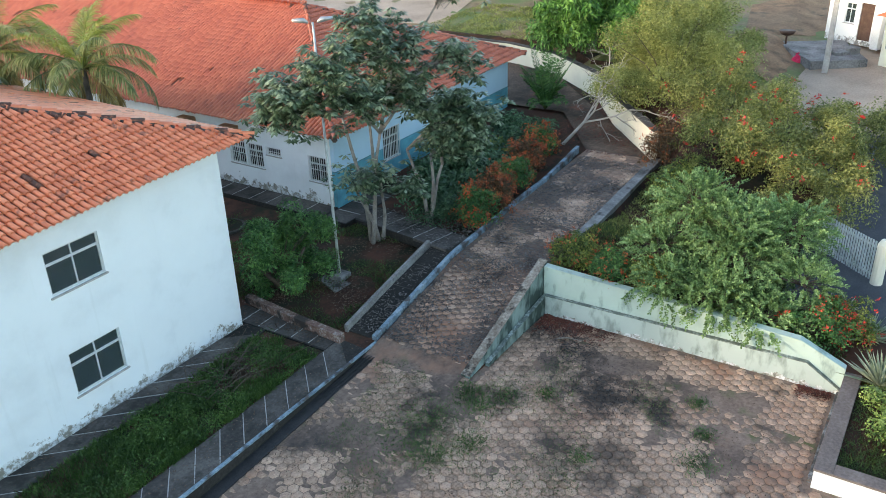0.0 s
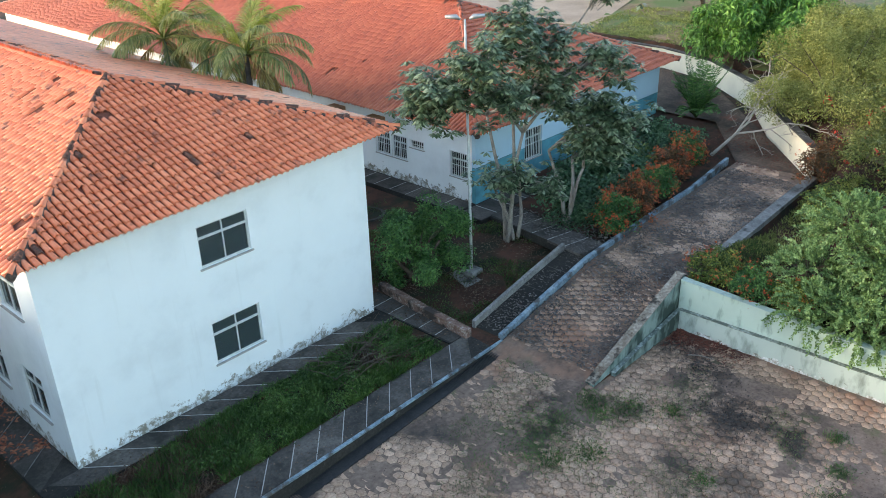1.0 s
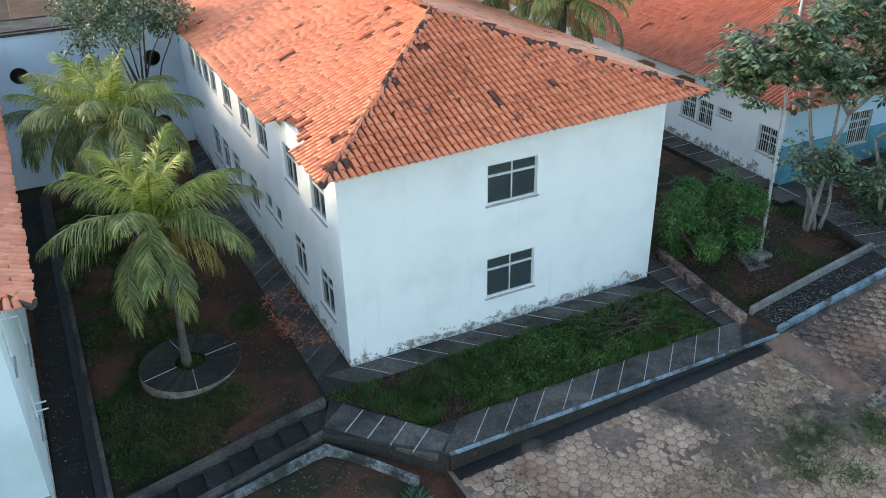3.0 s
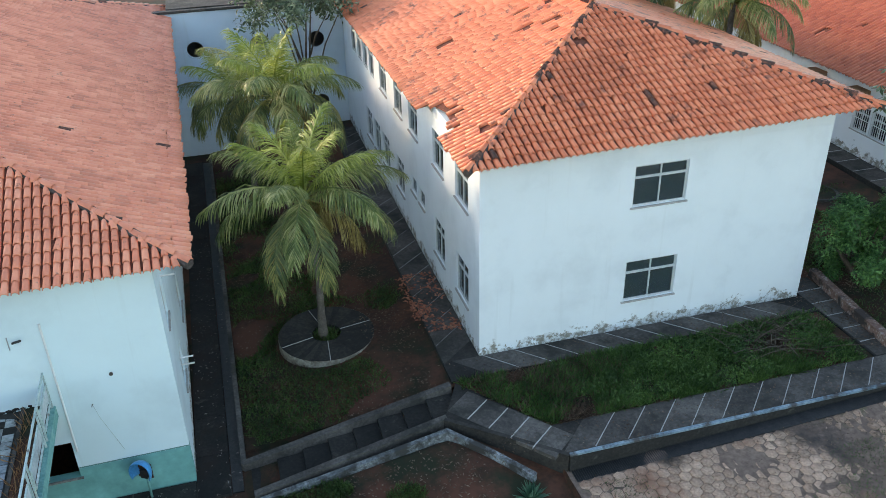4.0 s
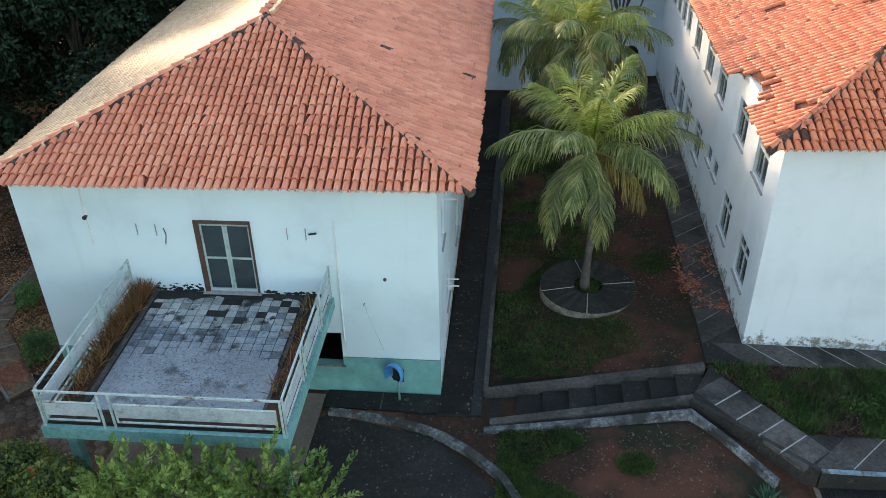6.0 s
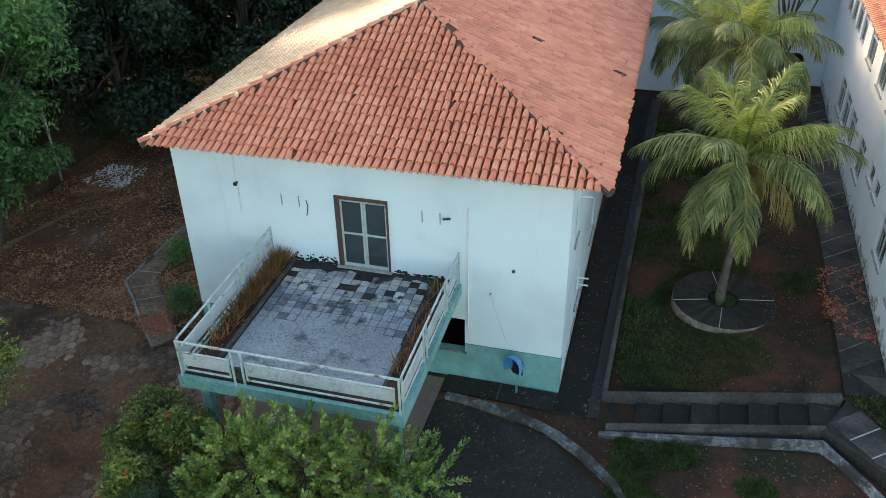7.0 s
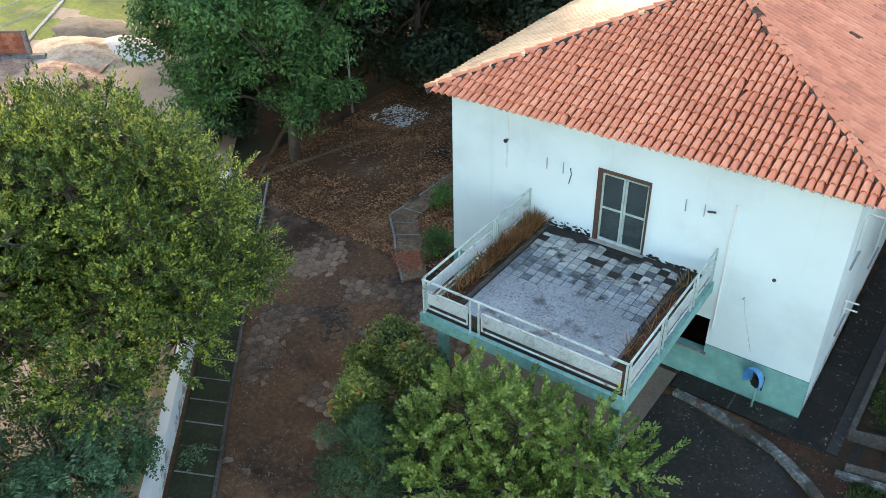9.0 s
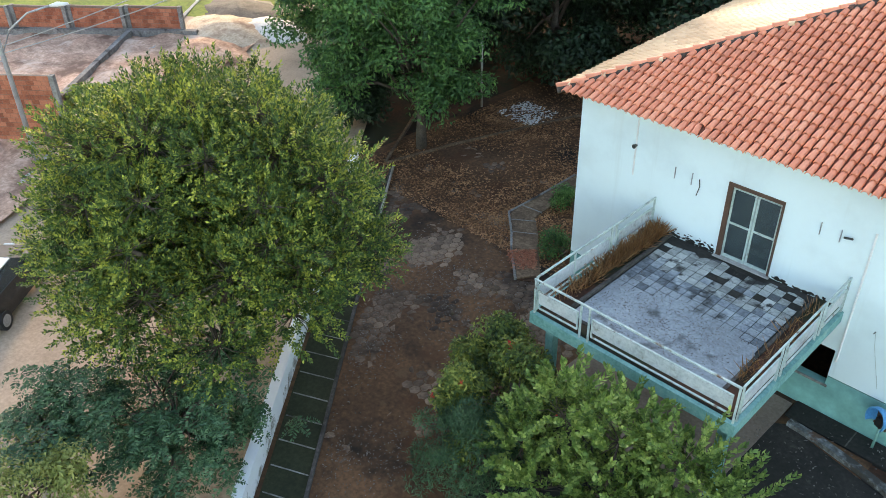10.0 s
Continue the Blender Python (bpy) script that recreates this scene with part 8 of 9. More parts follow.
litter("tile_shards", "broken roof tiles on the side path", scatter(420, -1.3, -0.1, 1.5, 5.0, 163, None, 0.9), lambda x, y: 0.97, 0.13, "flower_orange", 164, "rubble").data.materials[0] = M["broken_clay"]
litter("gravel_patch", "orange clay gravel on the yard island", scatter(1300, -21.0, -19.5, -2.9, -1.3, 165, lambda x, y: abs((x + 20.25) + (y + 2.1)) < 0.62 and abs((x + 20.25) - (y + 2.1)) < 0.75, 0.9), lambda x, y: 0.135, 0.07, "litter", 166, "gravel").data.materials[0] = M["broken_clay"]
litter("wall_litter", "rust-red dead leaves drifted against the retaining wall", [(16.18 - abs(a) * 0.45, -8.55 - 2.6 * b) for a, b in zip(RNG.normal(size=1500), RNG.beta(0.8, 1.6, 1500))] + [(16.15 - abs(a) * 0.2, -16.6 - 0.9 * b) for a, b in zip(RNG.normal(size=500), RNG.random(500))], lambda x, y: lot_z(x) + 0.035, 0.08, "rust_litter", 191)
litter("ash_crumbs", "black ash and charred scraps on the pavers", [(14.7 + 0.55 * a, -10.1 + 0.45 * b) for a, b in RNG.normal(size=(900, 2))] + [(15.3 + 0.3 * a, -8.9 + 0.3 * b) for a, b in RNG.normal(size=(250, 2))] + [(13.0 + 0.6 * a, -12.0 + 0.6 * b) for a, b in RNG.normal(size=(700, 2))], lambda x, y: lot_z(x) + 0.04, 0.06, "ash", 192, "ash")
solo("charred_branch", Buf().tube([(14.95, -9.5, 1.0), (15.1, -9.85, 1.04), (15.2, -10.25, 1.0)], [0.02, 0.025, 0.012], 6), M["bark"], "half-burnt branch lying on the ash", "branch")
TUFTS = ((13.86, -14.36, 0.3), (11.45, -15.1, 0.45), (11.5, -9.5, 0.45), (9.3, -9.6, 0.45), (9.5, -7.9, 0.85), (8.4, -8.3, 0.8), (10.8, -9.0, 0.5), (11.2, -8.4, 0.4), (12.2, -10.5, 0.3), (10.2, -12.4, 0.3), (12.6, -14.9, 0.3), (8.4, -9.0, 0.5))
blades("weed_tufts", "low green and brown weed tufts between the pavers", [(x + r * a, y + r * b) for x, y, r in TUFTS for a, b in RNG.normal(size=(int(1100 * r), 2)) * 0.6], lambda x, y: lot_z(x) + 0.025, 0.10, 0.016, "grass_bright", 193, 1.1)
blades("lot_weeds", "tufts of weed in the paver joints", scatter(14000, 1.5, 15, -14, -5.2, 167, lambda x, y: noise.noise(Vector((x * 0.5, y * 0.5, 4.4))) > 0.18, 0.8), lambda x, y: lot_z(x) + 0.02, 0.07, 0.012, "grass", 168, 0.9)
blades("balcony_dry_grass", "tall dry straw-coloured grass in the balcony planters", [(-16.0 + 0.15 + u, -6.2 + 4.2 * v) for u, v in zip(RNG.uniform(0, 0.36, 1700), RNG.beta(1.9, 0.9, 1700))] + [(-11.4 + u, -5.6 + 3.4 * v) for u, v in zip(RNG.uniform(0, 0.25, 130), RNG.beta(0.6, 0.8, 130))], lambda x, y: 3.24, 0.38, 0.010, "dry_grass", 169, 0.6)

litter("balcony_grit", "grey grit and crumbs lying on the balcony tiles", [(-13.6 + 1.15 * a, -4.9 + 0.75 * b) for a, b in RNG.normal(size=(1500, 2)) if abs(a) < 1.6 and abs(b) < 1.5], lambda x, y: 3.21, 0.045, "grey_litter", 196, "grit")
litter("apron_debris", "white and grey crumbs of fallen plaster on the dark apron", scatter(330, -11.0, -7.0, -3.4, 12, 171, lambda x, y: x > -8.2 or y < -1.95, 0.8), lambda x, y: 0.06, 0.07, "grey_litter", 172, "rubble")
litter("drive_crumbs", "pale crumbs on the dark old drive", scatter(700, -12, -5.8, -9, -3.0, 173, None, 0.9), lambda x, y: 0.045, 0.06, "grey_litter", 174, "rubble")
litter("walk_leaves", "dead leaves on the walkways", scatter(900, -1.0, 12, -4.5, -0.05, 175, lambda x, y: y > -0.95 or y < -3.4, 0.8), lambda x, y: 0.96, 0.06, "litter", 176)
litter("bed_litter", "brown dead leaves on the planter bed and garden", scatter(5200, -6.7, 0.6, -5.6, 14, 177, lambda x, y: (y < -2.95 or y > -0.9) and (x < -1.15), 0.6), lambda x, y: height(x, y), 0.07, "litter", 178)
litter("path_litter", "grey leaf litter on the garden footpath", scatter(1500, 12.1, 19.4, -4.3, 0.8, 179, lambda x, y: y < -3.42 or x > 17.0 + 0.3 * (y + 4.3), 0.9), lambda x, y: (drive_z(x) + 0.075) if y < -3.3 and x < 16.9 else 1.99 - 0.07 * (y + 3.3), 0.10, "grey_litter", 180)
blades("plot_dry_grass", "dry brown grass at the end of the plot", scatter(5200, -0.9, 10.8, -3.38, -0.95, 187, lambda x, y: plot(x, y) and (x < 3.6 + noise.noise(Vector((x, y, 1.0))) or math.hypot(x - 8.8, (y + 2.0) * 1.4) < 1.5), 0.9), lambda x, y: 0.9, 0.26, 0.018, "litter", 188, 0.9)


# ---- balcony floor tiles ----
rng_t = random.Random(4)
tile_kinds = [Buf().box(-0.117, 0.117, -0.117, 0.117, -0.012, 0.0, 0.006).mesh("floor_tile", M[m]) for m in ("floor_tile", "dust", "dark_concrete", "pale_tile")]
for j in range(17):
    for i in range(15):
        x, y = balx0 + 0.86 + 0.25 * i, -4.3 + 0.25 * j + 0.15
        old = noise.noise(Vector((x * 0.9, y * 1.3, 4.0))) + 0.12 * (j - 10.5)
        if j > 13 and rng_t.random() < 0.06:
            continue
        kind = 2 if j > 11 and rng_t.random() < 0.04 + 0.03 * (j - 11) else 3 if j > 10 and rng_t.random() < 0.75 else 1 if j < 8 + 0.14 * (3.5 - abs(i - 7)) + rng_t.uniform(-0.9, 0.9) else 0
        ob = new("floor_tile", tile_kinds[kind])
        ob.parent = slab
        ob.matrix_basis = pose(x, y, 3.2 + rng_t.uniform(-0.002, 0.003), 0, 0, rng_t.uniform(-1, 1))

dust_edge = [(balx0 + 0.74 + 0.24 * k, -2.85 + 0.6 * math.sin(math.pi * k / 16) + 0.4 * noise.noise(Vector((k * 0.6, 1.7, 0)))) for k in range(17)]
part("dust_film", Buf().prism([(balx0 + 0.74, baly + 0.52), (balx0 + 0.74 + 0.24 * 16, baly + 0.52)] + dust_edge[::-1], 3.1905, 3.1985), M["dust"], slab, "pale dust and grit filling the tile joints")

# ---- street telephone under its blue shell ----
phone = thing("pay_phone", "public telephone under a blue fibreglass shell on a post", "telephone", (-9.25, -2.08, 0.06))
phone.matrix_basis = phone.matrix_basis @ Matrix.Rotation(radians(-25), 4, "Z") @ Matrix.Scale(0.74, 4)
part("post", Buf().tube([(0, 0.1, 0), (0, 0.1, 1.25)], 0.045, 10), M["teal"], phone, smooth=True)
b = Buf()
rows, cols = 10, 18
for i in range(rows):
    for k in range(cols):
        a, e = radians(-8 + 196 * k / (cols - 1)), math.pi / 2 * (1 - 1.55 * i / (rows - 1))
        r = 0.34 * math.cos(e) ** 0.7 if e > 0 else 0.34 * (1 - 0.25 * e * e)
        b.v.append((r * math.cos(a), r * math.sin(a) * 1.05 - 0.22, 1.4 + 0.36 * math.sin(e)))
for i in range(rows - 1):
    for k in range(cols - 1):
        b.f.append((i * cols + k, i * cols + k + 1, (i + 1) * cols + k + 1, (i + 1) * cols + k))
shell = part("shell", b, M["phone_blue"], phone, smooth=True)
sol = shell.modifiers.new("thickness", "SOLIDIFY")
sol.thickness = 0.03
part("lining", Buf().box(-0.25, 0.25, 0.06, 0.1, 0.95, 1.55, 0.03), M["wood"], phone, "brown inner lining")
part("telephone_box", Buf().box(-0.12, 0.12, -0.05, 0.057, 1.0, 1.35, 0.02), M["dark_metal"], phone)

# ---- fixtures on the cyan front ----
def on_b(u, z, out=0.0):
    return (bx(u), -out, z)


# mould crusts along the foot of the wall beside the balcony door
rng_m = random.Random(21)
for k in range(90):
    right = k % 4 == 0
    u = rng_m.uniform(-12.6, -11.2) if right else rng_m.uniform(-15.4, -14.2)
    z = 3.2 + (0.02 + 0.08 * rng_m.random() ** 2 if right else 0.02 + 0.24 * rng_m.random() ** 2.2)
    s = rng_m.uniform(0.02, 0.07) * (1.3 - 3.4 * (z - 3.2))
    rim_pts = [(s * rng_m.uniform(0.6, 1.6) * math.cos(a * 0.7), s * rng_m.uniform(0.3, 0.8) * math.sin(a * 0.7)) for a in range(9)]
    crust = Buf().add([on_b(u, z, 0.006)] + [(bx(u) + x, -0.003, z + y) for x, y in rim_pts], [(0, 1 + q, 1 + (q + 1) % 9) for q in range(9)])
    part("mould_crust", crust, M["dark_concrete"], house_b)
grime = [(balx0 + 0.72 + 0.2 * k, -0.16 - 0.16 * rng_m.random() - (0.12 if k < 6 else 0.0)) for k in range(20)]
part("grime_strip", Buf().prism([(balx0 + 0.72 + 0.2 * 19, -0.012), (balx0 + 0.72, -0.012)] + grime, 3.192, 3.2065), M["dark_concrete"], slab, "black mould along the foot of the wall")


def conduit(u0, z0, z1, r, label):
    part("conduit", Buf().tube([on_b(u0, z0, r + 0.003), on_b(u0, z1, r + 0.003)], r, 6), M["white_paint"], house_b, label)


conduit(-10.63, 1.75, 5.4, 0.026, "white painted drain pipe")
conduit(-16.76, 4.5, 6.1, 0.022, "white painted conduit")
for u in (-15.56, -15.08, -11.8, -11.34):
    part("bracket", Buf().box(bx(u) - 0.009, bx(u) + 0.009, -0.03, -0.003, 4.86, 5.18), M["metal"], house_b)
part("cable_stub", Buf().tube([on_b(-11.25, 5.02, 0.02), on_b(-11.05, 5.14, 0.16)], 0.03, 6), M["dark_metal"], house_b)
part("cable", Buf().tube([on_b(-14.88, 5.08, 0.015), on_b(-14.84, 4.9, 0.02), on_b(-14.9, 4.62, 0.015)], 0.012, 5), M["dark_metal"], house_b)
part("wall_lamp", Buf().tube([on_b(-16.76, 5.37, 0.005), on_b(-16.76, 5.37, 0.14)], [0.03, 0.06], 8), M["dark_metal"], house_b)
part("junction_box", Buf().tube([on_b(-9.47, 3.76, 0.002), on_b(-9.47, 3.76, 0.03)], 0.045, 10), M["concrete"], house_b)
part("cable", Buf().tube([on_b(-10.03, 3.0, 0.02), on_b(-9.95, 2.6, 0.012), on_b(-9.6, 1.5, 0.012)], 0.005, 4), M["rail"], house_b)
part("hook", Buf().tube([on_b(-10.03, 3.0, 0.002), on_b(-10.03, 3.02, 0.05), on_b(-10.05, 2.97, 0.06)], 0.014, 5), M["dark_metal"], house_b)
for z, y in ((5.2, 1.6), (2.2, 2.4), (1.9, 2.5)):
    part("bracket", Buf().tube([(B_W + 0.003, y, z), (B_W + 0.35, y, z)], 0.025, 5), M["white_paint"], house_b)

# ---- street light pole in the garden ----
lamp = thing("street_lamp", "slender grey lamp pole with two flat heads on a concrete pad", "street lamp", (14.55, -1.08, 1.12))
part("pad", Buf().prism([(-0.9, -0.5), (0.5, -0.7), (0.75, 0.5), (-0.5, 0.65)], -0.3, 0.06), M["pale_concrete"], lamp)
part("footing", Buf().box(-0.3, 0.3, -0.28, 0.28, 0.061, 0.26, 0.04), M["pale_concrete"], lamp)
part("pole", Buf().tube([(0, 0, 0.2), (-0.05, 0.05, 4.5), (-0.1, 0.1, 9.2)], [0.055, 0.048, 0.036], 10), M["rail_panel"], lamp, smooth=True)
for s in (-1, 1):
    head = part("lamp_head", Buf().tube([(-0.1 + 0.1 * s, 0.1 - 0.1 * s, 9.2), (-0.1 + 0.2 * s, 0.1 - 0.2 * s, 9.28), (-0.1 + 0.45 * s, 0.1 - 0.45 * s, 9.3)], [0.03, 0.085, 0.05], 8), M["metal"], lamp, smooth=True)

# ---- gate, pole, house and platform by the street on the planted side ----
gate = thing("picket_gate", "pale green picket gate with rounded posts", "gate", (22.4, -17.5, 1.65), 52)
for k in range(22):
    part("picket", Buf().box(0.11 * k, 0.11 * k + 0.05, -0.02, 0.02, 0.1, 1.5), M["rail_panel"], gate)
part("rail", Buf().box(-0.05, 2.45, -0.045, -0.021, 0.25, 0.33), M["rail_panel"], gate)
part("rail", Buf().box(-0.05, 2.45, -0.045, -0.021, 1.25, 1.33), M["rail_panel"], gate)
part("post", Buf().tube([(-0.3, 0, -0.1), (-0.3, 0, 1.5), (-0.3, 0, 1.68)], [0.2, 0.2, 0.1], 12), M["cream_wall"], gate)
pole = thing("utility_pole", "grey square concrete utility pole", "utility pole", (45.0, -12.0, 2.7))
part("shaft", Buf().add([(s * 0.19, t * 0.15, -0.3) for s, t in ((-1, -1), (1, -1), (1, 1), (-1, 1))] + [(s * 0.10, t * 0.08, 8.5) for s, t in ((-1, -1), (1, -1), (1, 1), (-1, 1))], [(0, 1, 5, 4), (1, 2, 6, 5), (2, 3, 7, 6), (3, 0, 4, 7), (4, 5, 6, 7), (3, 2, 1, 0)]), M["joint"], pole)
wires = thing("power_lines", "pale sagging power lines", "cables", (0, 0, 0))
for dz, p, q in ((0, (52.0, 4.0, 11.0), (44.6, -11.9, 9.0)), (0.6, (54, 4, 11.6), (44.6, -11.9, 9.6))):
    pts = [Vector(p).lerp(Vector(q), t / 8) - Vector((0, 0, 0.5 * math.sin(math.pi * t / 8))) for t in range(9)]
    part("wire", Buf().tube(pts, 0.025, 4), M["joint"], wires)
plat = thing("concrete_platform", "dark mouldy concrete platform with two steps", "platform", (46.0, -9.4, 2.6))
part("deck", Buf().prism([(3.49, 1.01), (-0.8, -1.75), (0.96, -4.49), (5.64, -2.45)], -0.6, 0.8), M["mouldy_grey"], plat)
part("step", Buf().prism([(1.1, -2.75), (1.75, -2.3), (2.35, -2.85), (1.7, -3.35)], 0.801, 0.97), M["mouldy_grey"], plat)
part("step", Buf().prism([(1.78, -3.4), (2.4, -2.88), (3.1, -3.3), (2.5, -3.85)], 0.801, 1.12), M["mouldy_grey"], plat)
solo("cloth_bundle", Buf().tube([(46.75, -10.25, 2.6), (46.7, -10.3, 2.85), (46.75, -10.2, 3.2), (46.85, -10.1, 3.42)], [0.3, 0.45, 0.4, 0.12], 10), M["magenta"], "bright magenta cloth hung by the platform", "cloth", smooth=True)
bowl = thing("fire_bowl", "rusty brown fire bowl on a short stand", "fire bowl", (49.1, -8.95, 3.4))
part("stand", Buf().tube([(0, 0, 0.0), (0, 0, 0.5)], 0.06, 8), M["wood"], bowl)
part("bowl", Buf().tube([(0, 0, 0.5), (0, 0, 0.62), (0, 0, 0.8)], [0.12, 0.38, 0.5], 14), M["wood"], bowl, smooth=True)
house_d = thing("white_house", "small white house with dark door and grey-stained base", "house", (49.75, -15.0, 3.3), -29.6)
four_walls(house_d, 6.0, 5.0, 3.4, 0.2, M["white_wall_stained"], {"left": [(3.1, 3.8, 1.2, 2.4, {}), (1.85, 2.75, 0.3, 2.5, None)]})
part("door", Buf().box(0.05, 0.1, 1.87, 2.73, 0.31, 2.48), M["wood"], house_d, "dark timber door")
part("pilaster", Buf().box(-0.35, -0.01, 1.0, 1.5, 0.0, 2.3), M["white_paint"], house_d)
part("roof", Buf().add([(-0.4, -0.4, 3.41), (6.4, -0.4, 3.41), (6.4, 5.4, 3.41), (-0.4, 5.4, 3.41), (-0.4, 2.5, 4.6), (6.4, 2.5, 4.6)], [(0, 1, 5, 4), (2, 3, 4, 5), (0, 4, 3), (1, 2, 5), (3, 2, 1, 0)]), M["tile_c"], house_d)
house_e = thing("cream_house", "cream house with a grey slatted garage door and tiled roof", "house", (45.7, -17.7, 2.8), -29.6)
four_walls(house_e, 6.0, 3.8, 3.0, 0.2, M["cream_wall"], {"left": [(0.6, 3.0, 0.02, 2.3, None)]})
for k in range(14):
    part("garage_slat", Buf().box(0.05, 0.09, 0.61, 2.99, 0.03 + 0.16 * k, 0.17 + 0.16 * k, 0.0), M["metal"], house_e)
part("meter_box", Buf().box(-0.12, -0.004, 3.3, 3.5, 1.2, 1.6, 0.01), M["metal"], house_e)
part("roof", Buf().add([(-0.5, -0.4, 3.01), (6.4, -0.4, 3.01), (6.4, 4.2, 3.01), (-0.5, 4.2, 3.01), (-0.5, 1.9, 4.0), (6.4, 1.9, 4.0)], [(0, 1, 5, 4), (2, 3, 4, 5), (0, 4, 3), (1, 2, 5), (3, 2, 1, 0)]), M["tile_c"], house_e)

# ---- left street: lamp pole, parked car, site clutter ----
pole2 = thing("lamp_post", "grey metal lamp post with a curved arm and cables", "street lamp", (*LS(15.3, 13.8), 0.0))
part("shaft", Buf().tube([(0, 0, -0.2), (0, 0, 4.5), (0, 0, 9.0)], [0.11, 0.09, 0.07], 10), M["metal"], pole2, smooth=True)
part("arm", Buf().tube([(0.0, 0.0, 4.43), (0.35, 0.37, 5.33), (0.9, 0.96, 5.93), (1.5, 1.6, 6.18)], 0.035, 7), M["metal"], pole2, smooth=True)
part("lamp_head", Buf().tube([(1.5, 1.6, 6.18), (1.7, 1.8, 6.23), (1.95, 2.07, 6.23)], [0.04, 0.09, 0.05], 8), M["white_paint"], pole2, smooth=True)
wires2 = thing("overhead_cables", "pale overhead cables from the lamp post", "cables", (0, 0, 0))
px, py = LS(15.3, 13.8)
for z, q in ((4.73, (-29.2, -0.7, 9.9)), (4.48, (-29.2, -0.2, 9.1)), (4.63, (-47.2, -19.7, 2.5)), (4.23, (-48.2, -18.2, 2.2))):
    pts = [Vector((px, py, z)).lerp(Vector(q), t / 8) - Vector((0, 0, 0.4 * math.sin(math.pi * t / 8))) for t in range(9)]
    part("wire", Buf().tube(pts, 0.02, 4), M["joint"], wires2)


def car(name, label, at, rz, paint):
    """A small hatchback: lofted body, glass, wheels with rims, lights and mirrors."""
    ob = thing(name, label, "car", at, rz)
    prof = [(-1.95, 0.45, 0.72), (-1.85, 0.3, 0.95), (-1.2, 0.25, 1.02), (0.9, 0.25, 0.98), (1.75, 0.3, 0.86), (1.98, 0.42, 0.66)]
    b = Buf()
    for x, lo, hi in prof:
        w = 0.82 if abs(x) < 1.5 else 0.74
        b.v += [(x, -w, lo), (x, -w * 1.02, (lo + hi) / 2), (x, -w * 0.93, hi), (x, w * 0.93, hi), (x, w * 1.02, (lo + hi) / 2), (x, w, lo)]
    for i in range(len(prof) - 1):
        for k in range(6):
            b.f.append((6 * i + k, 6 * i + 6 + k, 6 * i + 6 + (k + 1) % 6, 6 * i + (k + 1) % 6))
    b.f += [tuple(range(6))[::-1], tuple(6 * (len(prof) - 1) + k for k in range(6))]
    body = part("body", b, M[paint], ob)
    g = Buf().add([(-1.75, -0.72, 1.0), (0.95, -0.74, 0.98), (0.95, 0.74, 0.98), (-1.75, 0.72, 1.0), (-1.35, -0.58, 1.42), (0.25, -0.6, 1.46), (0.25, 0.6, 1.46), (-1.35, 0.58, 1.42)],
                  [(0, 1, 5, 4), (1, 2, 6, 5), (2, 3, 7, 6), (3, 0, 4, 7), (4, 5, 6, 7)])
    part("glasshouse", g, M["glass"], ob, "dark car glass")
    # white paint here stands in for the bright reflection on the car's top
    part("car_roof", Buf().prism([(-1.34, -0.57), (0.2, -0.59), (0.2, 0.59), (-1.34, 0.57)], 1.43, lambda x, y: 1.5 - 0.03 * abs(y)), M["white_paint"], ob, "car roof whitened as a bright reflection")
    for x in (-1.25, 1.25):
        for y in (-0.78, 0.78):
            tyre = part("wheel", Buf().tube([(x, y - 0.1, 0.3), (x, y + 0.1, 0.3)], 0.3, 18), M["rubber"], ob)
            part("rim", Buf().tube([(x, y + math.copysign(0.101, y), 0.3), (x, y + math.copysign(0.115, y), 0.3)], 0.19, 14), M["metal"], tyre)
    for y in (-0.88, 0.88):
        part("mirror", Buf().box(0.62, 0.76, y - 0.08, y + 0.08, 0.98, 1.1, 0.02), M["dark_metal"], ob)
    for y in (-0.55, 0.55):
        part("headlight", Buf().box(1.86, 1.95, y - 0.16, y + 0.16, 0.66, 0.8, 0.02), M["white_paint"], ob)
    return ob


car("parked_car", "dark hatchback parked on the street, a bright reflection painted on its roof", (*LS(6.71, 10.73), 0.03), 131.7, "dark_metal")
solo("water_tank", Buf().tube([(*LS(21.3, 9.6), 0.0), (*LS(21.3, 9.6), 0.55), (*LS(21.3, 9.6), 0.62)], [0.7, 0.62, 0.5], 18), M["white_paint"], "round white water tank on the ground", "tank", smooth=True)


def heap(name, label, at, r, h, material, seed):
    b = Buf()
    n = 24
    for i in range(7):
        for k in range(n):
            a = 2 * math.pi * k / n
            q = i / 6
            w = 1 + 0.25 * noise.noise(Vector((math.cos(a) * 2, math.sin(a) * 2, seed)))
            b.v.append((r * w * (1 - q) ** 0.8 * math.cos(a) * 1.5, r * w * (1 - q) ** 0.8 * math.sin(a), h * (1 - (1 - q) ** 1.25) * (1 + 0.35 * (1 - q) * noise.noise(Vector((math.cos(a) * 2 + q * 3, math.sin(a) * 2, seed)))) + 0.06 * noise.noise(Vector((math.cos(a) * 6 * (1 - q), math.sin(a) * 6 * (1 - q), seed))) - 0.1))
    for i in range(6):
        for k in range(n):
            b.f.append((i * n + k, i * n + (k + 1) % n, (i + 1) * n + (k + 1) % n, (i + 1) * n + k))
    ob = solo(name, b, M[material], label, "heap", smooth=True)
    ob.location = at
    return ob


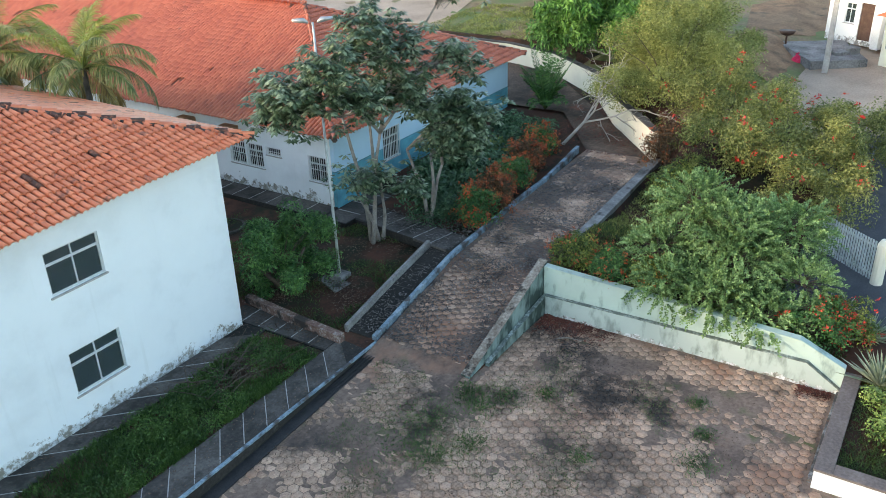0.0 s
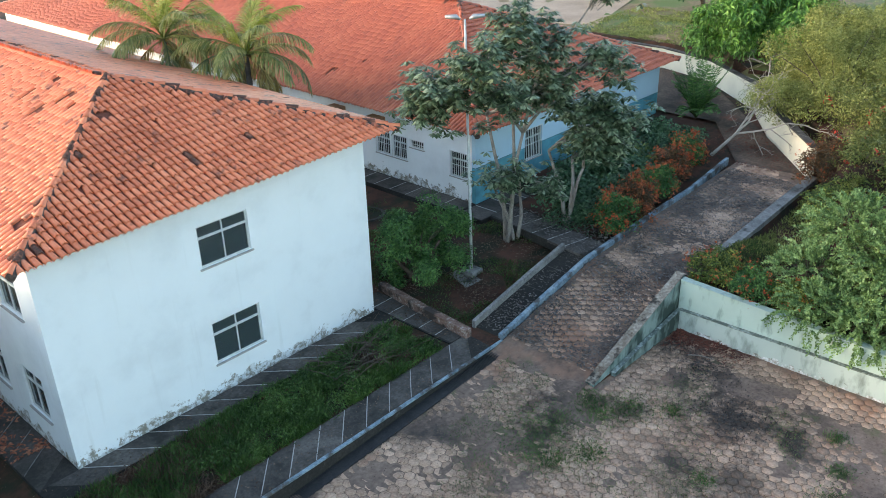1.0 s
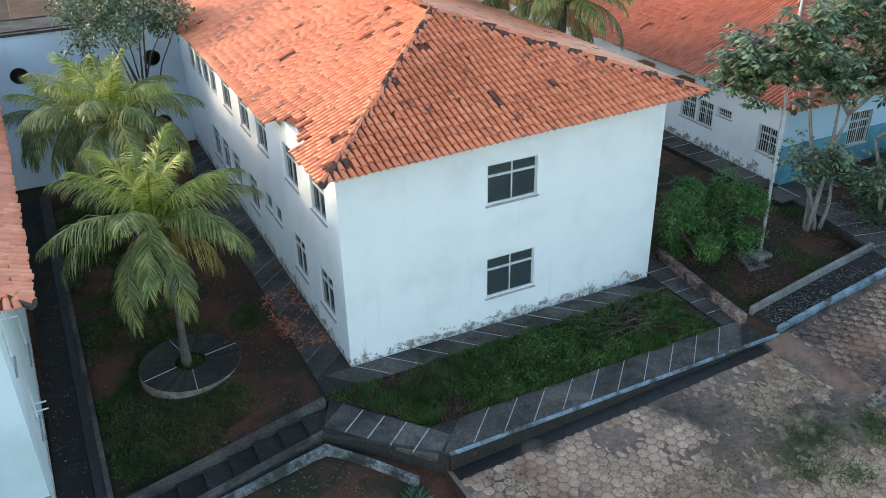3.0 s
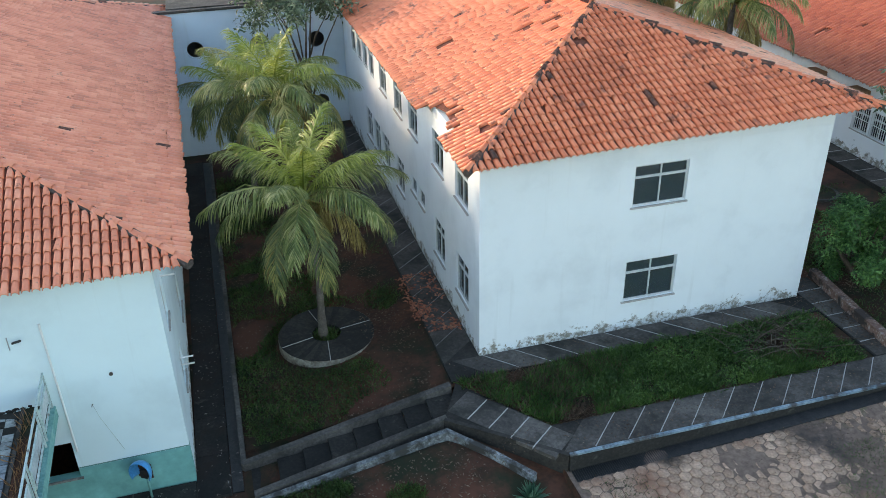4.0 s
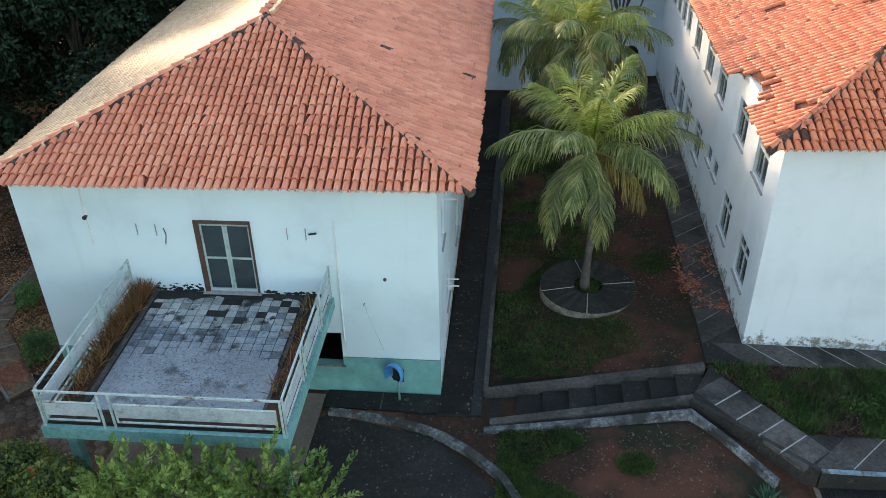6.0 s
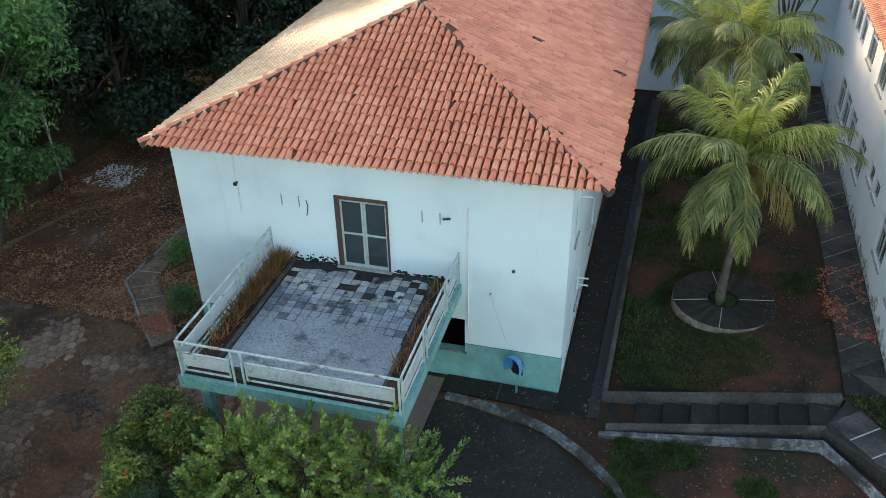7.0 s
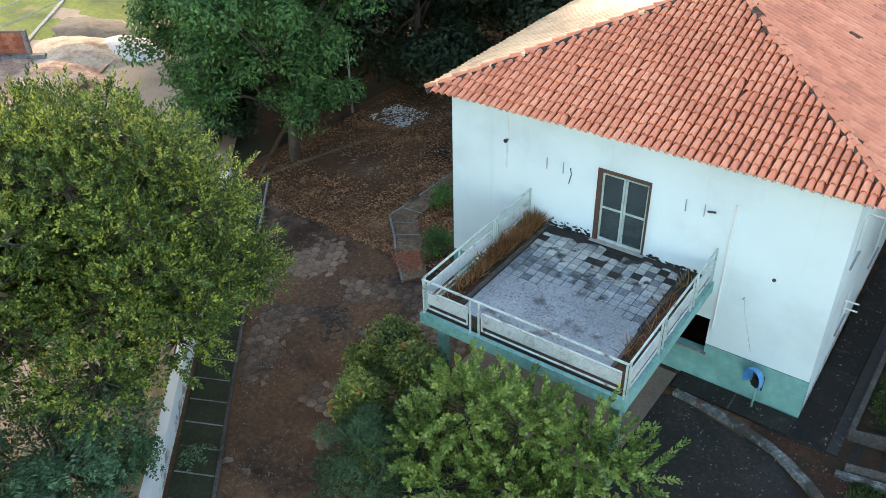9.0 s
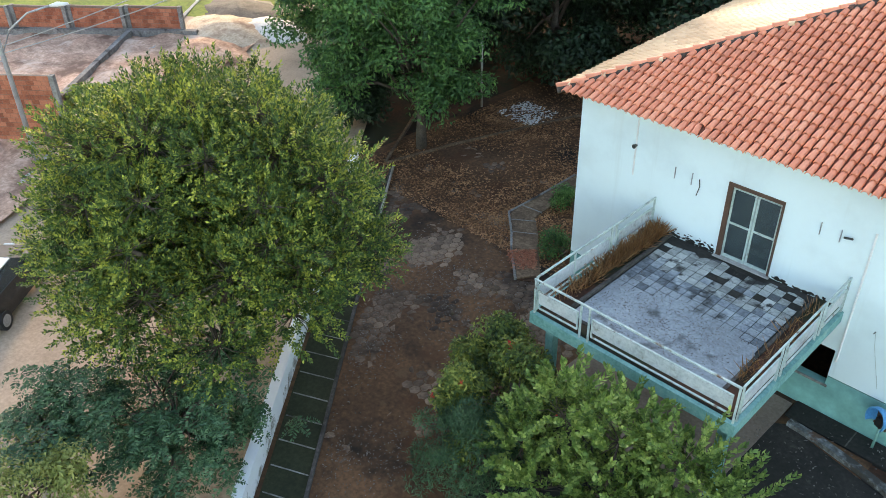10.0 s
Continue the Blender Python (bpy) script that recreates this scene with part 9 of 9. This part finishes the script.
heap("sand_mound", "low heap of brown building sand", (-43.6, 0.6, 0.05), 2.0, 0.5, "sand", 3.0)
heap("sand_mound", "broad heap of cream building sand", (-45.3, 2.9, 0.05), 2.5, 0.6, "cream_sand", 4.0)
heap("sand_mound", "heap of white building sand", (-43.9, 4.4, 0.05), 1.9, 0.5, "white_sand", 5.0)
heap("gravel_mound", "low heap of grey gravel", (*LS(32.99, 10.69), 0.05), 2.3, 0.35, "concrete", 7.0)
heap("sand_mound", "low spread of reddish sand", (*LS(24.0, 13.0), 0.05), 2.6, 0.6, "sand", 9.0)
fence = thing("site_fence", "rough plank fence panel with a post on the site edge", "fence", (*LS(15.9, 13.7), 0.0), 130)
for k in range(6):
    part("plank", Buf().box(0.2 + 0.3 * k, 0.46 + 0.3 * k, -0.02, 0.02, 0.05, 1.2), M["tan_floor"], fence)
part("post", Buf().box(2.0, 2.2, -0.1, 0.1, -0.1, 1.7), M["concrete"], fence)
# yard island with a slab path
isl = bed("yard_island", [(-19.74, -2.91), (-20.9, -1.81), (-22.46, -0.21), (-22.42, 1.14), (-22.43, 2.23), (-22.45, 3.4), (-18.6, 3.4), (-18.6, -2.2)], 0.06, "earth bed with a concrete path beside the cyan building")
isl.data.materials[0] = M["yard"]
near_side = [(-19.74, -2.91), (-20.9, -1.81), (-21.56, -1.07), (-22.12, -0.54), (-22.46, -0.21), (-22.44, 0.4), (-22.42, 1.14), (-22.43, 2.23), (-22.45, 3.4)]
far_side = [(-19.3, -2.3), (-20.25, -1.3), (-20.86, -0.62), (-21.42, -0.06), (-21.6, 0.08), (-21.65, 0.5), (-21.72, 1.3), (-21.67, 2.3), (-21.65, 3.4)]
for k, (a, b, c, d) in enumerate(zip(near_side, near_side[1:], far_side[1:], far_side)):
    q = [Vector(p) for p in (a, b, c, d)]
    mid = sum(q, Vector((0, 0))) / 4
    part("slab", Buf().prism([tuple(p + (mid - p).normalized() * 0.015) for p in q], 0.0, 0.115 + 0.004 * (k % 2)), M["kerb_earth"], isl)
for k in (2, 3, 5, 7):
    part("joint", Buf().strip([near_side[k], far_side[k]], 0.035, 0.05, 0.128), M["pale_concrete"], isl)
solo("kerb_island", Buf().strip([(x - 0.04, y - 0.03) for x, y in near_side], 0.07, -0.05, 0.14), M["pale_concrete"], "thin pale kerb round the yard island", "kerb", kind="structure")
solo("yard_wire_post", Buf().tube([(-29.2, 5.4, -0.1), (-29.3, 5.5, 3.4)], 0.05, 7), M["dry_wood"], "thin grey wooden post under the trees", "post", smooth=True)
